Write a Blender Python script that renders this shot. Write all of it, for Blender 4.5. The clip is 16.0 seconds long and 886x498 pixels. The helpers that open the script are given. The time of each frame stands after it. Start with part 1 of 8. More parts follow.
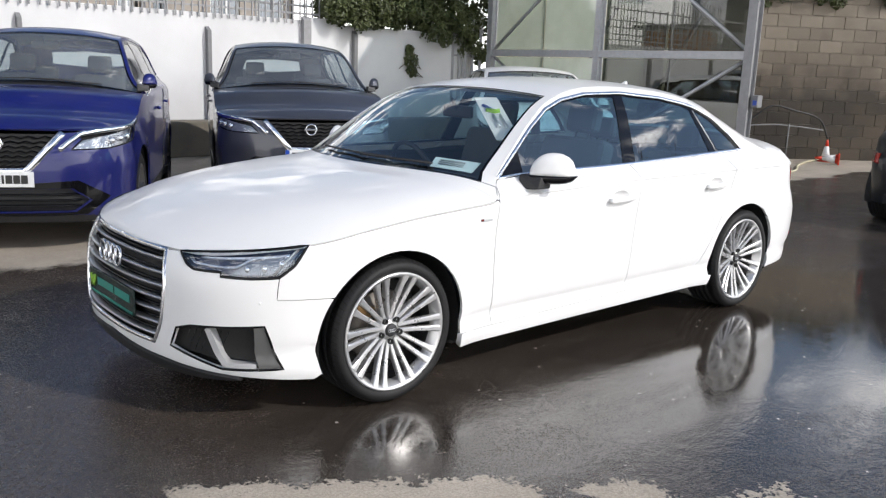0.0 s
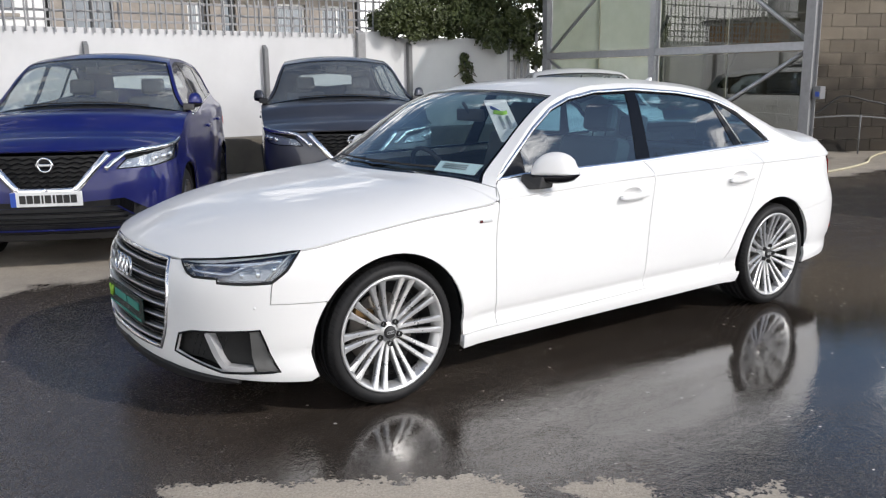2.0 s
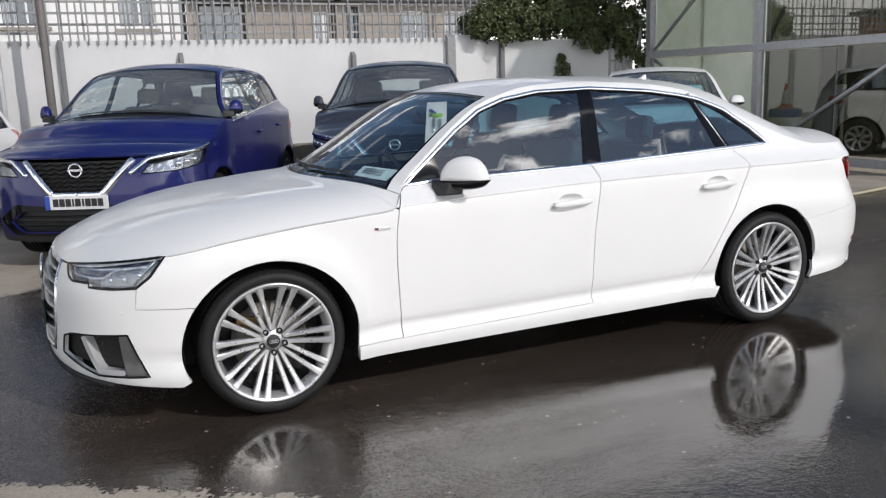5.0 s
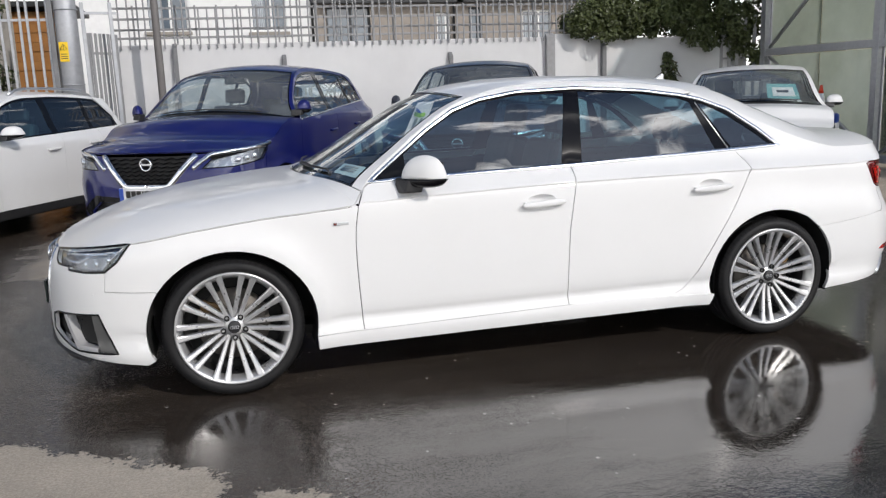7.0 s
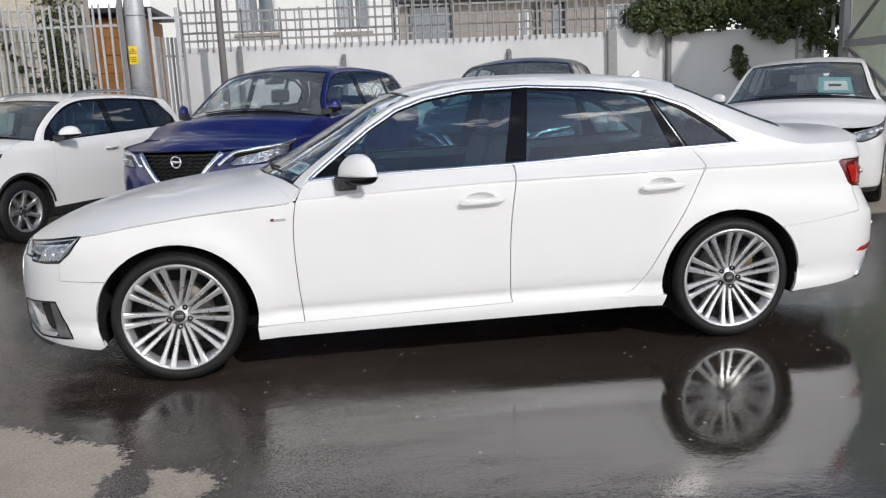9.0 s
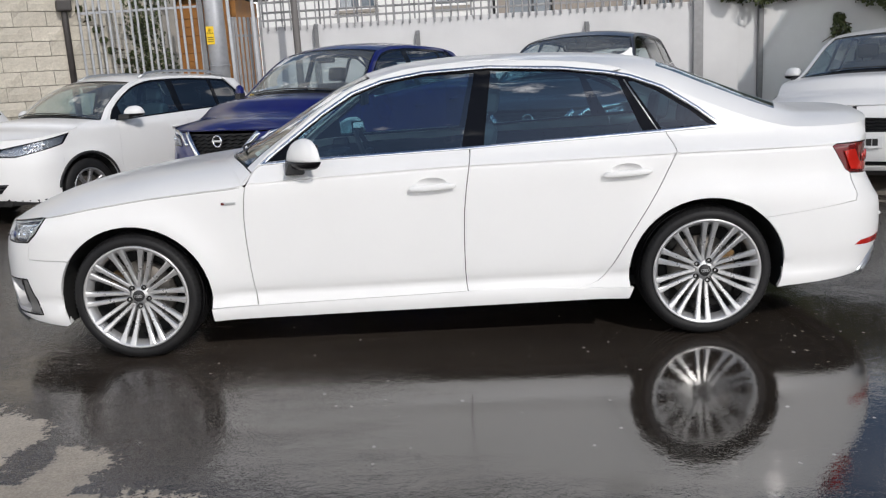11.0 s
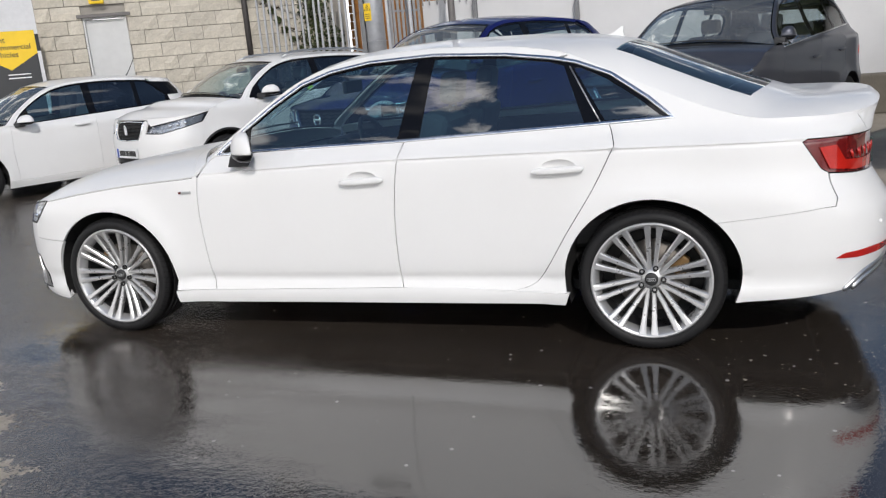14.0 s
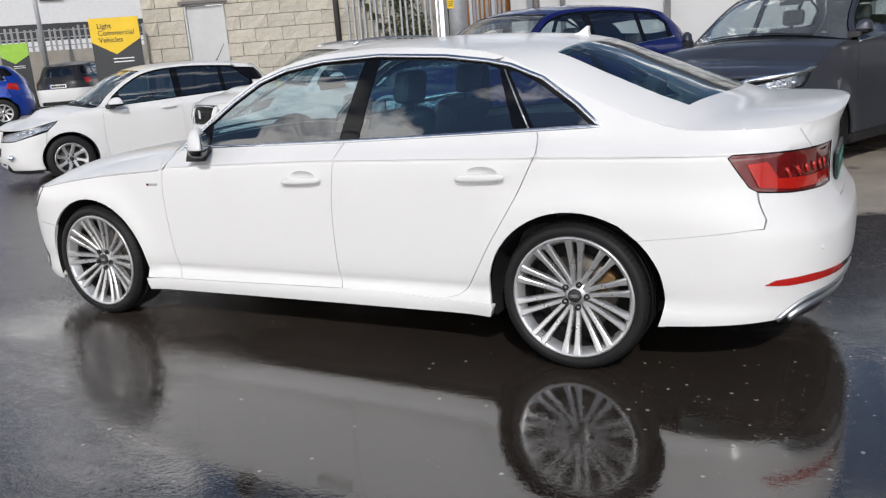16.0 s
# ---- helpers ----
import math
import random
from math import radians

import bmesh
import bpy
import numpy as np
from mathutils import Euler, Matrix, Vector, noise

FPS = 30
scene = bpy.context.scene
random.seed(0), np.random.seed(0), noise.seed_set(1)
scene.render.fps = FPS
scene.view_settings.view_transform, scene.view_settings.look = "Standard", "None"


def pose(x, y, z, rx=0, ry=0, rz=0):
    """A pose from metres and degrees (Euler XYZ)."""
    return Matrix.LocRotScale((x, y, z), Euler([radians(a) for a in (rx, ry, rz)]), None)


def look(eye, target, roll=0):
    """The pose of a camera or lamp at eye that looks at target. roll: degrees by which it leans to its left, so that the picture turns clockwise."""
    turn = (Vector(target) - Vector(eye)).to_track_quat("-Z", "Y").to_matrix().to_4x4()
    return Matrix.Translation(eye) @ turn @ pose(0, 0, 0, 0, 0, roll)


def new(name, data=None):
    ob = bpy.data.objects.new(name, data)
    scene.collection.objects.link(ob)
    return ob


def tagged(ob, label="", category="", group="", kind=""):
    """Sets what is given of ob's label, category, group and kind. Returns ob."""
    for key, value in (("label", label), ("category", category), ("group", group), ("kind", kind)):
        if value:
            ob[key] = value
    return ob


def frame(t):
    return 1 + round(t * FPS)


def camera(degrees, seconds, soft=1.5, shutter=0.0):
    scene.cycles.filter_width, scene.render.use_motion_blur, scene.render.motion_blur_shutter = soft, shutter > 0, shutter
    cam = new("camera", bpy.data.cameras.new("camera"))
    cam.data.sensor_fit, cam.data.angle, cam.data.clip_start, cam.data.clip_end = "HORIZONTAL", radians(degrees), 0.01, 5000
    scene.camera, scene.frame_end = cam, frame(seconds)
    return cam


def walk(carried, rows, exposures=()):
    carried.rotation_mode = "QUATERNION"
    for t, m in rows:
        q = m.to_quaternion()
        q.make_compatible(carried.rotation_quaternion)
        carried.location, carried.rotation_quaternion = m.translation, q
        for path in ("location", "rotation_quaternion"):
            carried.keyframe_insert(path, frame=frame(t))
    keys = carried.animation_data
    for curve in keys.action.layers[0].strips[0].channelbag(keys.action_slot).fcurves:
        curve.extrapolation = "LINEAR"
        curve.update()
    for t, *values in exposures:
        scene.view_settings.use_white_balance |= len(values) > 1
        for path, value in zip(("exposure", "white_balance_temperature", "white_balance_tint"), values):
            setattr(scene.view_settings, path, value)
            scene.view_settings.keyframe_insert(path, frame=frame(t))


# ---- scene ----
cam = camera(56.3, 16.0, 1.25)
METRES, EYE, TURN, OX, OY = 6.61, 1.446, -41.08, -3.509, -3.594
ROWS = [
    (0.0, 0.0, 0.0, 0.0, 0.44, -12.17, -2.03),
    (0.5, 0.0012, -0.0019, 0.0001, 2.4, -11.5, -1.15),
    (1.0, 0.0042, -0.0043, -0.0002, 1.21, -11.47, -0.99),
    (1.5, 0.0249, -0.0042, -0.0012, 3.36, -11.58, -0.01),
    (2.0, 0.0557, -0.0029, -0.0024, 5.51, -11.66, 0.71),
    (2.5, 0.076, 0.0076, -0.0069, 7.53, -11.62, 0.69),
    (3.0, 0.1005, 0.0224, -0.0096, 8.4, -11.61, 0.74),
    (3.5, 0.1238, 0.0298, -0.0073, 9.48, -11.6, 1.46),
    (6.0, 0.2923, 0.0676, -0.0089, 21.67, -10.89, 2.06),
    (6.5, 0.3203, 0.0739, -0.0106, 24.13, -10.81, 2.35),
    (7.0, 0.3462, 0.0886, -0.0116, 26.08, -10.87, 2.07),
    (7.5, 0.3708, 0.0975, -0.0112, 28.54, -10.77, 2.44),
    (8.0, 0.41, 0.1017, -0.0098, 31.05, -10.71, 2.36),
    (8.5, 0.436, 0.1139, -0.0125, 33.16, -10.66, 2.68),
    (9.0, 0.4599, 0.1385, -0.014, 33.36, -10.82, 2.68),
    (11.5, 0.5814, 0.2548, -0.0141, 44.8, -12.24, 3.76),
    (12.0, 0.6135, 0.2855, -0.0126, 47.58, -12.24, 4.27),
    (12.5, 0.6252, 0.3218, -0.0176, 50.39, -12.92, 4.7),
    (13.0, 0.6314, 0.3584, -0.0149, 53.03, -13.48, 4.82),
    (13.5, 0.6504, 0.3859, -0.015, 55.88, -13.36, 5.07),
    (14.0, 0.6794, 0.4149, -0.0118, 58.64, -13.38, 4.92),
    (14.5, 0.6915, 0.4445, -0.0145, 59.14, -13.56, 4.32),
    (15.0, 0.6984, 0.4789, -0.0127, 61.79, -13.71, 4.52),
    (15.5, 0.7116, 0.5078, -0.0124, 64.83, -13.69, 4.6),
    (16.0, 0.7311, 0.5459, -0.0109, 68.16, -13.74, 4.4),
]
walk(cam, [(t, pose(OX, OY, EYE, 0, 0, TURN) @ pose(METRES * x, METRES * y, METRES * z, 90 + pitch, roll, yaw)) for t, x, y, z, yaw, pitch, roll in ROWS],
     exposures=((0.0, -0.08, 6620, 11), (1.5, -0.21, 6620, 11), (3.5, -0.37, 6620, 11), (6.0, -0.54, 6620, 11), (16.0, -0.60, 6620, 11)))

# ---- world and sun ----
SUN_AZ, SUN_EL = 298.0, 35.0
world = bpy.data.worlds.new("world")
scene.world = world
world.use_nodes = True
wt = world.node_tree
sky = wt.nodes.new("ShaderNodeTexSky")
sky.sky_type = "NISHITA"
sky.sun_disc = False
sky.dust_density = 0.3
sky.air_density = 1.0
sky.ozone_density = 2.6
sky.sun_elevation = radians(SUN_EL)
sky.sun_rotation = radians(90 - SUN_AZ)
# broken cloud, laid out on a flat layer overhead
tc = wt.nodes.new("ShaderNodeTexCoord")
sep = wt.nodes.new("ShaderNodeSeparateXYZ")
wt.links.new(tc.outputs["Generated"], sep.inputs[0])
lift = wt.nodes.new("ShaderNodeMath")
lift.operation = "MAXIMUM"
lift.inputs[1].default_value = 0.0
wt.links.new(sep.outputs[2], lift.inputs[0])
low = wt.nodes.new("ShaderNodeMath")
low.operation = "ADD"
low.inputs[1].default_value = 0.13
wt.links.new(lift.outputs[0], low.inputs[0])
flat = wt.nodes.new("ShaderNodeCombineXYZ")
for i in range(2):
    q = wt.nodes.new("ShaderNodeMath")
    q.operation = "DIVIDE"
    wt.links.new(sep.outputs[i], q.inputs[0])
    wt.links.new(low.outputs[0], q.inputs[1])
    wt.links.new(q.outputs[0], flat.inputs[i])
puff = wt.nodes.new("ShaderNodeTexNoise")
puff.inputs["Scale"].default_value = 3.4
puff.inputs["Detail"].default_value = 7
puff.inputs["Roughness"].default_value = 0.58
puff.inputs["Distortion"].default_value = 0.3
wt.links.new(flat.outputs[0], puff.inputs[0])
cover = wt.nodes.new("ShaderNodeValToRGB")
cover.color_ramp.elements[0].position, cover.color_ramp.elements[1].position = 0.575, 0.675
# cloud is leaned to one side to tune reflections, and the layer looks closed towards the horizon
slant = wt.nodes.new("ShaderNodeMath")
slant.operation = "SUBTRACT"
slant.inputs[0].default_value = 1.0
wt.links.new(lift.outputs[0], slant.inputs[1])
cube = wt.nodes.new("ShaderNodeMath")
cube.operation = "POWER"
cube.inputs[1].default_value = 3.8
wt.links.new(slant.outputs[0], cube.inputs[0])
dense_low = wt.nodes.new("ShaderNodeMath")
dense_low.operation = "MULTIPLY_ADD"
dense_low.inputs[1].default_value = 0.37
wt.links.new(cube.outputs[0], dense_low.inputs[0])
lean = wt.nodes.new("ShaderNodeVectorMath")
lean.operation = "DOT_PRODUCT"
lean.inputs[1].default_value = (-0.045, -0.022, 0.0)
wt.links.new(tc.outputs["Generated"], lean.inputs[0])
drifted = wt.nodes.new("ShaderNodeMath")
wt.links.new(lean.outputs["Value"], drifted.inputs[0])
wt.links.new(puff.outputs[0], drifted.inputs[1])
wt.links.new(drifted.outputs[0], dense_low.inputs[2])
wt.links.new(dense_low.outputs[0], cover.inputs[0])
shade = wt.nodes.new("ShaderNodeValToRGB")
shade.color_ramp.elements[0].position, shade.color_ramp.elements[1].position = 0.60, 0.85
shade.color_ramp.elements[0].color, shade.color_ramp.elements[1].color = (1, 1, 1, 1), (0.55, 0.57, 0.60, 1)
wt.links.new(puff.outputs[0], shade.inputs[0])
bright = wt.nodes.new("ShaderNodeMix")
bright.data_type, bright.blend_type = "RGBA", "MULTIPLY"
bright.inputs[0].default_value = 1
bright.inputs[7].default_value = (21.0, 20.9, 20.8, 1)
# thin cloud glows round the sun
toward = wt.nodes.new("ShaderNodeVectorMath")
toward.operation = "DOT_PRODUCT"
toward.inputs[1].default_value = (math.cos(radians(SUN_AZ)) * math.cos(radians(SUN_EL)), math.sin(radians(SUN_AZ)) * math.cos(radians(SUN_EL)), math.sin(radians(SUN_EL)))
wt.links.new(tc.outputs["Generated"], toward.inputs[0])
halo = wt.nodes.new("ShaderNodeMapRange")
halo.interpolation_type = "SMOOTHERSTEP"
halo.inputs["From Min"].default_value, halo.inputs["From Max"].default_value = 0.70, 1.0
halo.inputs["To Min"].default_value, halo.inputs["To Max"].default_value = 1.0, 2.5
wt.links.new(toward.outputs["Value"], halo.inputs[0])
lit = wt.nodes.new("ShaderNodeVectorMath")
lit.operation = "SCALE"
wt.links.new(shade.outputs[0], lit.inputs[0])
wt.links.new(halo.outputs[0], lit.inputs["Scale"])
wt.links.new(lit.outputs[0], bright.inputs[6])
clouded = wt.nodes.new("ShaderNodeMix")
clouded.data_type = "RGBA"
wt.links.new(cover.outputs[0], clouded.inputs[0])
wt.links.new(sky.outputs[0], clouded.inputs[6])
wt.links.new(bright.outputs[2], clouded.inputs[7])
wt.links.new(clouded.outputs[2], wt.nodes["Background"].inputs[0])
wt.nodes["Background"].inputs[1].default_value = 0.122
sun = new("sun", bpy.data.lights.new("sun", "SUN"))
sun.data.energy = 3.2
sun.data.angle = radians(0.5)
sun.data.color = (1.0, 0.97, 0.93)
sun_dir = Vector((math.cos(radians(SUN_AZ)) * math.cos(radians(SUN_EL)), math.sin(radians(SUN_AZ)) * math.cos(radians(SUN_EL)), math.sin(radians(SUN_EL))))
sun.matrix_world = look(sun_dir * 50, (0, 0, 0))

# ---- materials ----
def nodes_of(name):
    m = bpy.data.materials.new(name)
    m.use_nodes = True
    nt = m.node_tree
    return m, nt, nt.nodes["Principled BSDF"]


def noise_node(nt, scale, detail=4, coord="Object", rough=0.55, stretch=None):
    tc = nt.nodes.new("ShaderNodeTexCoord")
    tx = nt.nodes.new("ShaderNodeTexNoise")
    tx.inputs["Scale"].default_value = scale
    tx.inputs["Detail"].default_value = detail
    tx.inputs["Roughness"].default_value = rough
    if stretch:
        mp = nt.nodes.new("ShaderNodeMapping")
        mp.inputs["Scale"].default_value = stretch
        nt.links.new(tc.outputs[coord], mp.inputs[0])
        nt.links.new(mp.outputs[0], tx.inputs[0])
    else:
        nt.links.new(tc.outputs[coord], tx.inputs[0])
    return tx.outputs[0]


def ramp(nt, src, stops):
    r = nt.nodes.new("ShaderNodeValToRGB")
    el = r.color_ramp.elements
    while len(el) < len(stops):
        el.new(0.5)
    for e, (p, c) in zip(el, stops):
        e.position = p
        e.color = (*c, 1) if not isinstance(c, (int, float)) else (c, c, c, 1)
    nt.links.new(src, r.inputs[0])
    return r.outputs[0]


def mixed(nt, fac, a, b, kind="MIX"):
    m = nt.nodes.new("ShaderNodeMix")
    m.data_type, m.blend_type = "RGBA", kind
    for sock, v in ((m.inputs[0], fac), (m.inputs[6], a), (m.inputs[7], b)):
        if isinstance(v, (int, float)):
            sock.default_value = v if sock.type == "VALUE" else (v, v, v, 1)
        elif isinstance(v, tuple):
            sock.default_value = (*v, 1)
        else:
            nt.links.new(v, sock)
    return m.outputs[2]


def bump(nt, bsdf, src, strength, distance=0.01):
    b = nt.nodes.new("ShaderNodeBump")
    b.inputs["Strength"].default_value = strength
    b.inputs["Distance"].default_value = distance
    nt.links.new(src, b.inputs["Height"])
    nt.links.new(b.outputs[0], bsdf.inputs["Normal"])


def surface(name, col, rough=0.5, metal=0.0, coat=0.0, vary=0.12, scale=6.0, bumpy=0.0, fine=120.0, spec=0.5, per_object=0.0):
    """A surface with broad stains and fine grain."""
    m, nt, b = nodes_of(name)
    big = noise_node(nt, scale, 5)
    small = noise_node(nt, fine, 3)
    lo = tuple(max(0, c * (1 - vary)) for c in col)
    hi = tuple(min(1, c * (1 + vary)) for c in col)
    c = ramp(nt, big, [(0.3, lo), (0.7, hi)])
    c = mixed(nt, 0.5 * min(1, vary * 3), c, ramp(nt, small, [(0.3, lo), (0.7, hi)]))
    if per_object:
        oi = nt.nodes.new("ShaderNodeObjectInfo")
        c = mixed(nt, 1.0, c, ramp(nt, oi.outputs["Random"], [(0.0, 1 - per_object), (1.0, 1.0)]), "MULTIPLY")
    nt.links.new(c, b.inputs["Base Color"])
    nt.links.new(ramp(nt, big, [(0.3, max(0.02, rough * 0.85)), (0.7, min(1, rough * 1.15))]), b.inputs["Roughness"])
    b.inputs["Metallic"].default_value = metal
    b.inputs["Specular IOR Level"].default_value = spec
    if coat:
        b.inputs["Coat Weight"].default_value = coat
        b.inputs["Coat Roughness"].default_value = 0.03
    if bumpy:
        bump(nt, b, small, bumpy, 0.004)
    return m


def car_paint(name, col, metal=0.0, rough=0.35):
    """Clear-coated paint with a dusty film and faint flake."""
    m, nt, b = nodes_of(name)
    dust_or_veil = noise_node(nt, 3.0, 6)
    flake = noise_node(nt, 900.0, 1)
    c = mixed(nt, ramp(nt, dust_or_veil, [(0.45, 0.0), (0.8, 0.05)]), col, (0.35, 0.33, 0.30))
    c = mixed(nt, 0.12 if metal else 0.02, c, ramp(nt, flake, [(0.4, tuple(v * 0.7 for v in col)), (0.7, tuple(min(1, v * 1.5) for v in col))]))
    nt.links.new(c, b.inputs["Base Color"])
    b.inputs["Metallic"].default_value = metal
    b.inputs["Roughness"].default_value = rough
    b.inputs["Coat Weight"].default_value = 0.8 if metal else 0.55
    b.inputs["Specular IOR Level"].default_value = 0.2
    nt.links.new(ramp(nt, dust_or_veil, [(0.4, 0.02), (0.8, 0.09)]), b.inputs["Coat Roughness"])
    return m


def sheen(nt, f0):
    """Mirror share of a thin sheet: f0 seen square on, all of it edge on."""
    lw = nt.nodes.new("ShaderNodeLayerWeight")
    lw.inputs["Blend"].default_value = 0.5
    pw = nt.nodes.new("ShaderNodeMath")
    pw.operation = "POWER"
    pw.inputs[1].default_value = 5.0
    nt.links.new(lw.outputs["Facing"], pw.inputs[0])
    ma = nt.nodes.new("ShaderNodeMath")
    ma.operation = "MULTIPLY_ADD"
    ma.inputs[1].default_value, ma.inputs[2].default_value = 1 - f0, f0
    nt.links.new(pw.outputs[0], ma.inputs[0])
    return ma.outputs[0]


def glass(name, tint, gloss=0.0, f0=0.08, sky_veil=0.0):
    """Clear or tinted sheet glass: what is behind it, a mirror by Fresnel, and a pale veil painted in for mirrored sky.
    """
    m, nt, b = nodes_of(name)
    nt.nodes.remove(b)
    out = nt.nodes["Material Output"]
    tr, gl, mx = (nt.nodes.new(k) for k in ("ShaderNodeBsdfTransparent", "ShaderNodeBsdfGlossy", "ShaderNodeMixShader"))
    tr.inputs[0].default_value = (*tint, 1)
    gl.inputs["Roughness"].default_value = gloss
    gl.inputs["Color"].default_value = (1, 1, 1, 1)
    nt.links.new(sheen(nt, f0), mx.inputs[0])
    nt.links.new(tr.outputs[0], mx.inputs[1])
    nt.links.new(gl.outputs[0], mx.inputs[2])
    last = mx
    # pale diffuse layer that stands in for the bright sky mirrored in the glass
    if sky_veil:
        dust_or_veil, film = nt.nodes.new("ShaderNodeBsdfDiffuse"), nt.nodes.new("ShaderNodeMixShader")
        dust_or_veil.inputs[0].default_value = (0.62, 0.64, 0.62, 1)
        nt.links.new(ramp(nt, noise_node(nt, 2.5, 4), [(0.3, sky_veil * 0.6), (0.7, sky_veil * 1.4)]), film.inputs[0])
        nt.links.new(mx.outputs[0], film.inputs[1])
        nt.links.new(dust_or_veil.outputs[0], film.inputs[2])
        last = film
    nt.links.new(last.outputs[0], out.inputs[0])
    return m


M = {}
M["white"] = car_paint("white_paint", (0.755, 0.755, 0.75))
M["blue"] = car_paint("blue_paint", (0.006, 0.010, 0.105), 0.1, 0.3)
M["grey"] = car_paint("grey_paint", (0.058, 0.062, 0.078), 0.4, 0.32)
M["royal"] = car_paint("bright_blue_paint", (0.01, 0.05, 0.35), 0.3, 0.3)
M["black_paint"] = car_paint("black_paint", (0.012, 0.012, 0.014))
M["gloss_black"] = surface("gloss_black", (0.005, 0.005, 0.006), 0.06, vary=0.2, spec=0.28)
M["black"] = surface("black_plastic", (0.018, 0.018, 0.019), 0.55, vary=0.25, bumpy=0.15)
M["dark"] = surface("underbody_black", (0.010, 0.010, 0.010), 0.8, vary=0.3)


def tyre_rubber():
    """Black rubber with cross grooves over the shoulder and tread, their shade put into the colour, and fine rings on
    the side.
    """
    m, nt, b = nodes_of("tyre_rubber")
    tc = nt.nodes.new("ShaderNodeTexCoord")
    sp = nt.nodes.new("ShaderNodeSeparateXYZ")
    nt.links.new(tc.outputs["Object"], sp.inputs[0])

    def op(kind, *v):
        n = nt.nodes.new("ShaderNodeMath")
        n.operation = kind
        for sock, a in zip(n.inputs, v):
            if isinstance(a, (int, float)):
                sock.default_value = a
            else:
                nt.links.new(a, sock)
        return n.outputs[0]
    x, y, z = sp.outputs
    ang = op("ARCTAN2", x, z)
    rad = op("SQRT", op("ADD", op("MULTIPLY", x, x), op("MULTIPLY", z, z)))
    lean = op("MULTIPLY", op("ABSOLUTE", y), 4.0)
    groove = op("LESS_THAN", op("FRACT", op("ADD", op("MULTIPLY", ang, 68 / 6.2832), op("MULTIPLY", lean, 3.0))), 0.22)
    shoulder = op("MULTIPLY", op("GREATER_THAN", rad, 0.302), op("GREATER_THAN", op("ABSOLUTE", y), 0.035))
    cut = op("MULTIPLY", groove, shoulder)
    rings = op("SINE", op("MULTIPLY", rad, 900.0))
    dust_or_veil = noise_node(nt, 14.0, 5)
    c = mixed(nt, ramp(nt, dust_or_veil, [(0.35, 0.0), (0.8, 0.6)]), (0.009, 0.009, 0.010), (0.018, 0.017, 0.016))
    nt.links.new(mixed(nt, cut, c, (0.004, 0.004, 0.004)), b.inputs["Base Color"])
    b.inputs["Roughness"].default_value = 0.6
    b.inputs["Specular IOR Level"].default_value = 0.3
    bump(nt, b, op("ADD", op("MULTIPLY", cut, -1.0), op("MULTIPLY", rings, 0.04)), 0.6, 0.004)
    return m


M["rubber"] = tyre_rubber()
M["alloy"] = surface("wheel_alloy", (0.56, 0.56, 0.56), 0.30, metal=0.7, vary=0.05, scale=9, fine=40)
M["dark_alloy"] = surface("dark_wheel_alloy", (0.16, 0.16, 0.17), 0.3, metal=0.9, vary=0.15, scale=20)
M["steel"] = surface("brake_steel", (0.16, 0.145, 0.13), 0.55, metal=0.6, vary=0.25, scale=30)
M["rust"] = surface("caliper_ochre", (0.20, 0.115, 0.04), 0.6, vary=0.3, scale=30)
M["chrome"] = surface("chrome", (0.80, 0.81, 0.83), 0.10, metal=1.0, vary=0.04)
M["satin"] = surface("satin_silver", (0.55, 0.56, 0.57), 0.32, metal=0.9, vary=0.06)
M["silver_trim"] = surface("silver_trim_paint", (0.50, 0.50, 0.51), 0.35, metal=0.3, vary=0.06)
M["fin_grey"] = surface("fin_grey_paint", (0.11, 0.11, 0.108), 0.4, metal=0.2, vary=0.06)
M["lamp_dark"] = surface("lamp_housing", (0.05, 0.06, 0.10), 0.2, metal=0.4, vary=0.3)
M["lamp_mid"] = surface("lamp_bowl", (0.32, 0.33, 0.36), 0.2, metal=0.5, vary=0.4, scale=25)
M["mid_alloy"] = surface("mid_wheel_alloy", (0.34, 0.34, 0.35), 0.3, metal=0.7, vary=0.15, scale=20)
M["lamp_smoke"] = surface("smoked_reflector", (0.24, 0.26, 0.29), 0.2, metal=0.6, vary=0.2, scale=25)
M["lamp_clear"] = surface("lamp_reflector", (0.72, 0.75, 0.80), 0.15, metal=0.8, vary=0.1)
M["red_lens"] = surface("red_lens", (0.46, 0.016, 0.010), 0.08, coat=1.0, vary=0.2)
M["red_dark"] = surface("dark_red_lens", (0.13, 0.008, 0.008), 0.08, coat=1.0, vary=0.3)
M["seat"] = surface("dark_upholstery", (0.07, 0.07, 0.075), 0.6, vary=0.25, bumpy=0.2)
M["beige"] = surface("light_upholstery", (0.22, 0.21, 0.20), 0.7, vary=0.15, bumpy=0.2)
M["plate_white"] = surface("plate_white", (0.75, 0.76, 0.76), 0.35, vary=0.05)
M["plate_green"] = surface("plate_green", (0.004, 0.018, 0.015), 0.25, vary=0.1)
M["plate_blue"] = surface("plate_blue", (0.02, 0.07, 0.38), 0.3)
M["ink"] = surface("printed_black", (0.02, 0.02, 0.02), 0.5)
M["mint"] = surface("printed_mint", (0.03, 0.25, 0.20), 0.4)
M["lime"] = surface("printed_lime", (0.30, 0.55, 0.05), 0.4)
M["turquoise"] = surface("turquoise_card", (0.20, 0.50, 0.50), 0.5, vary=0.05)
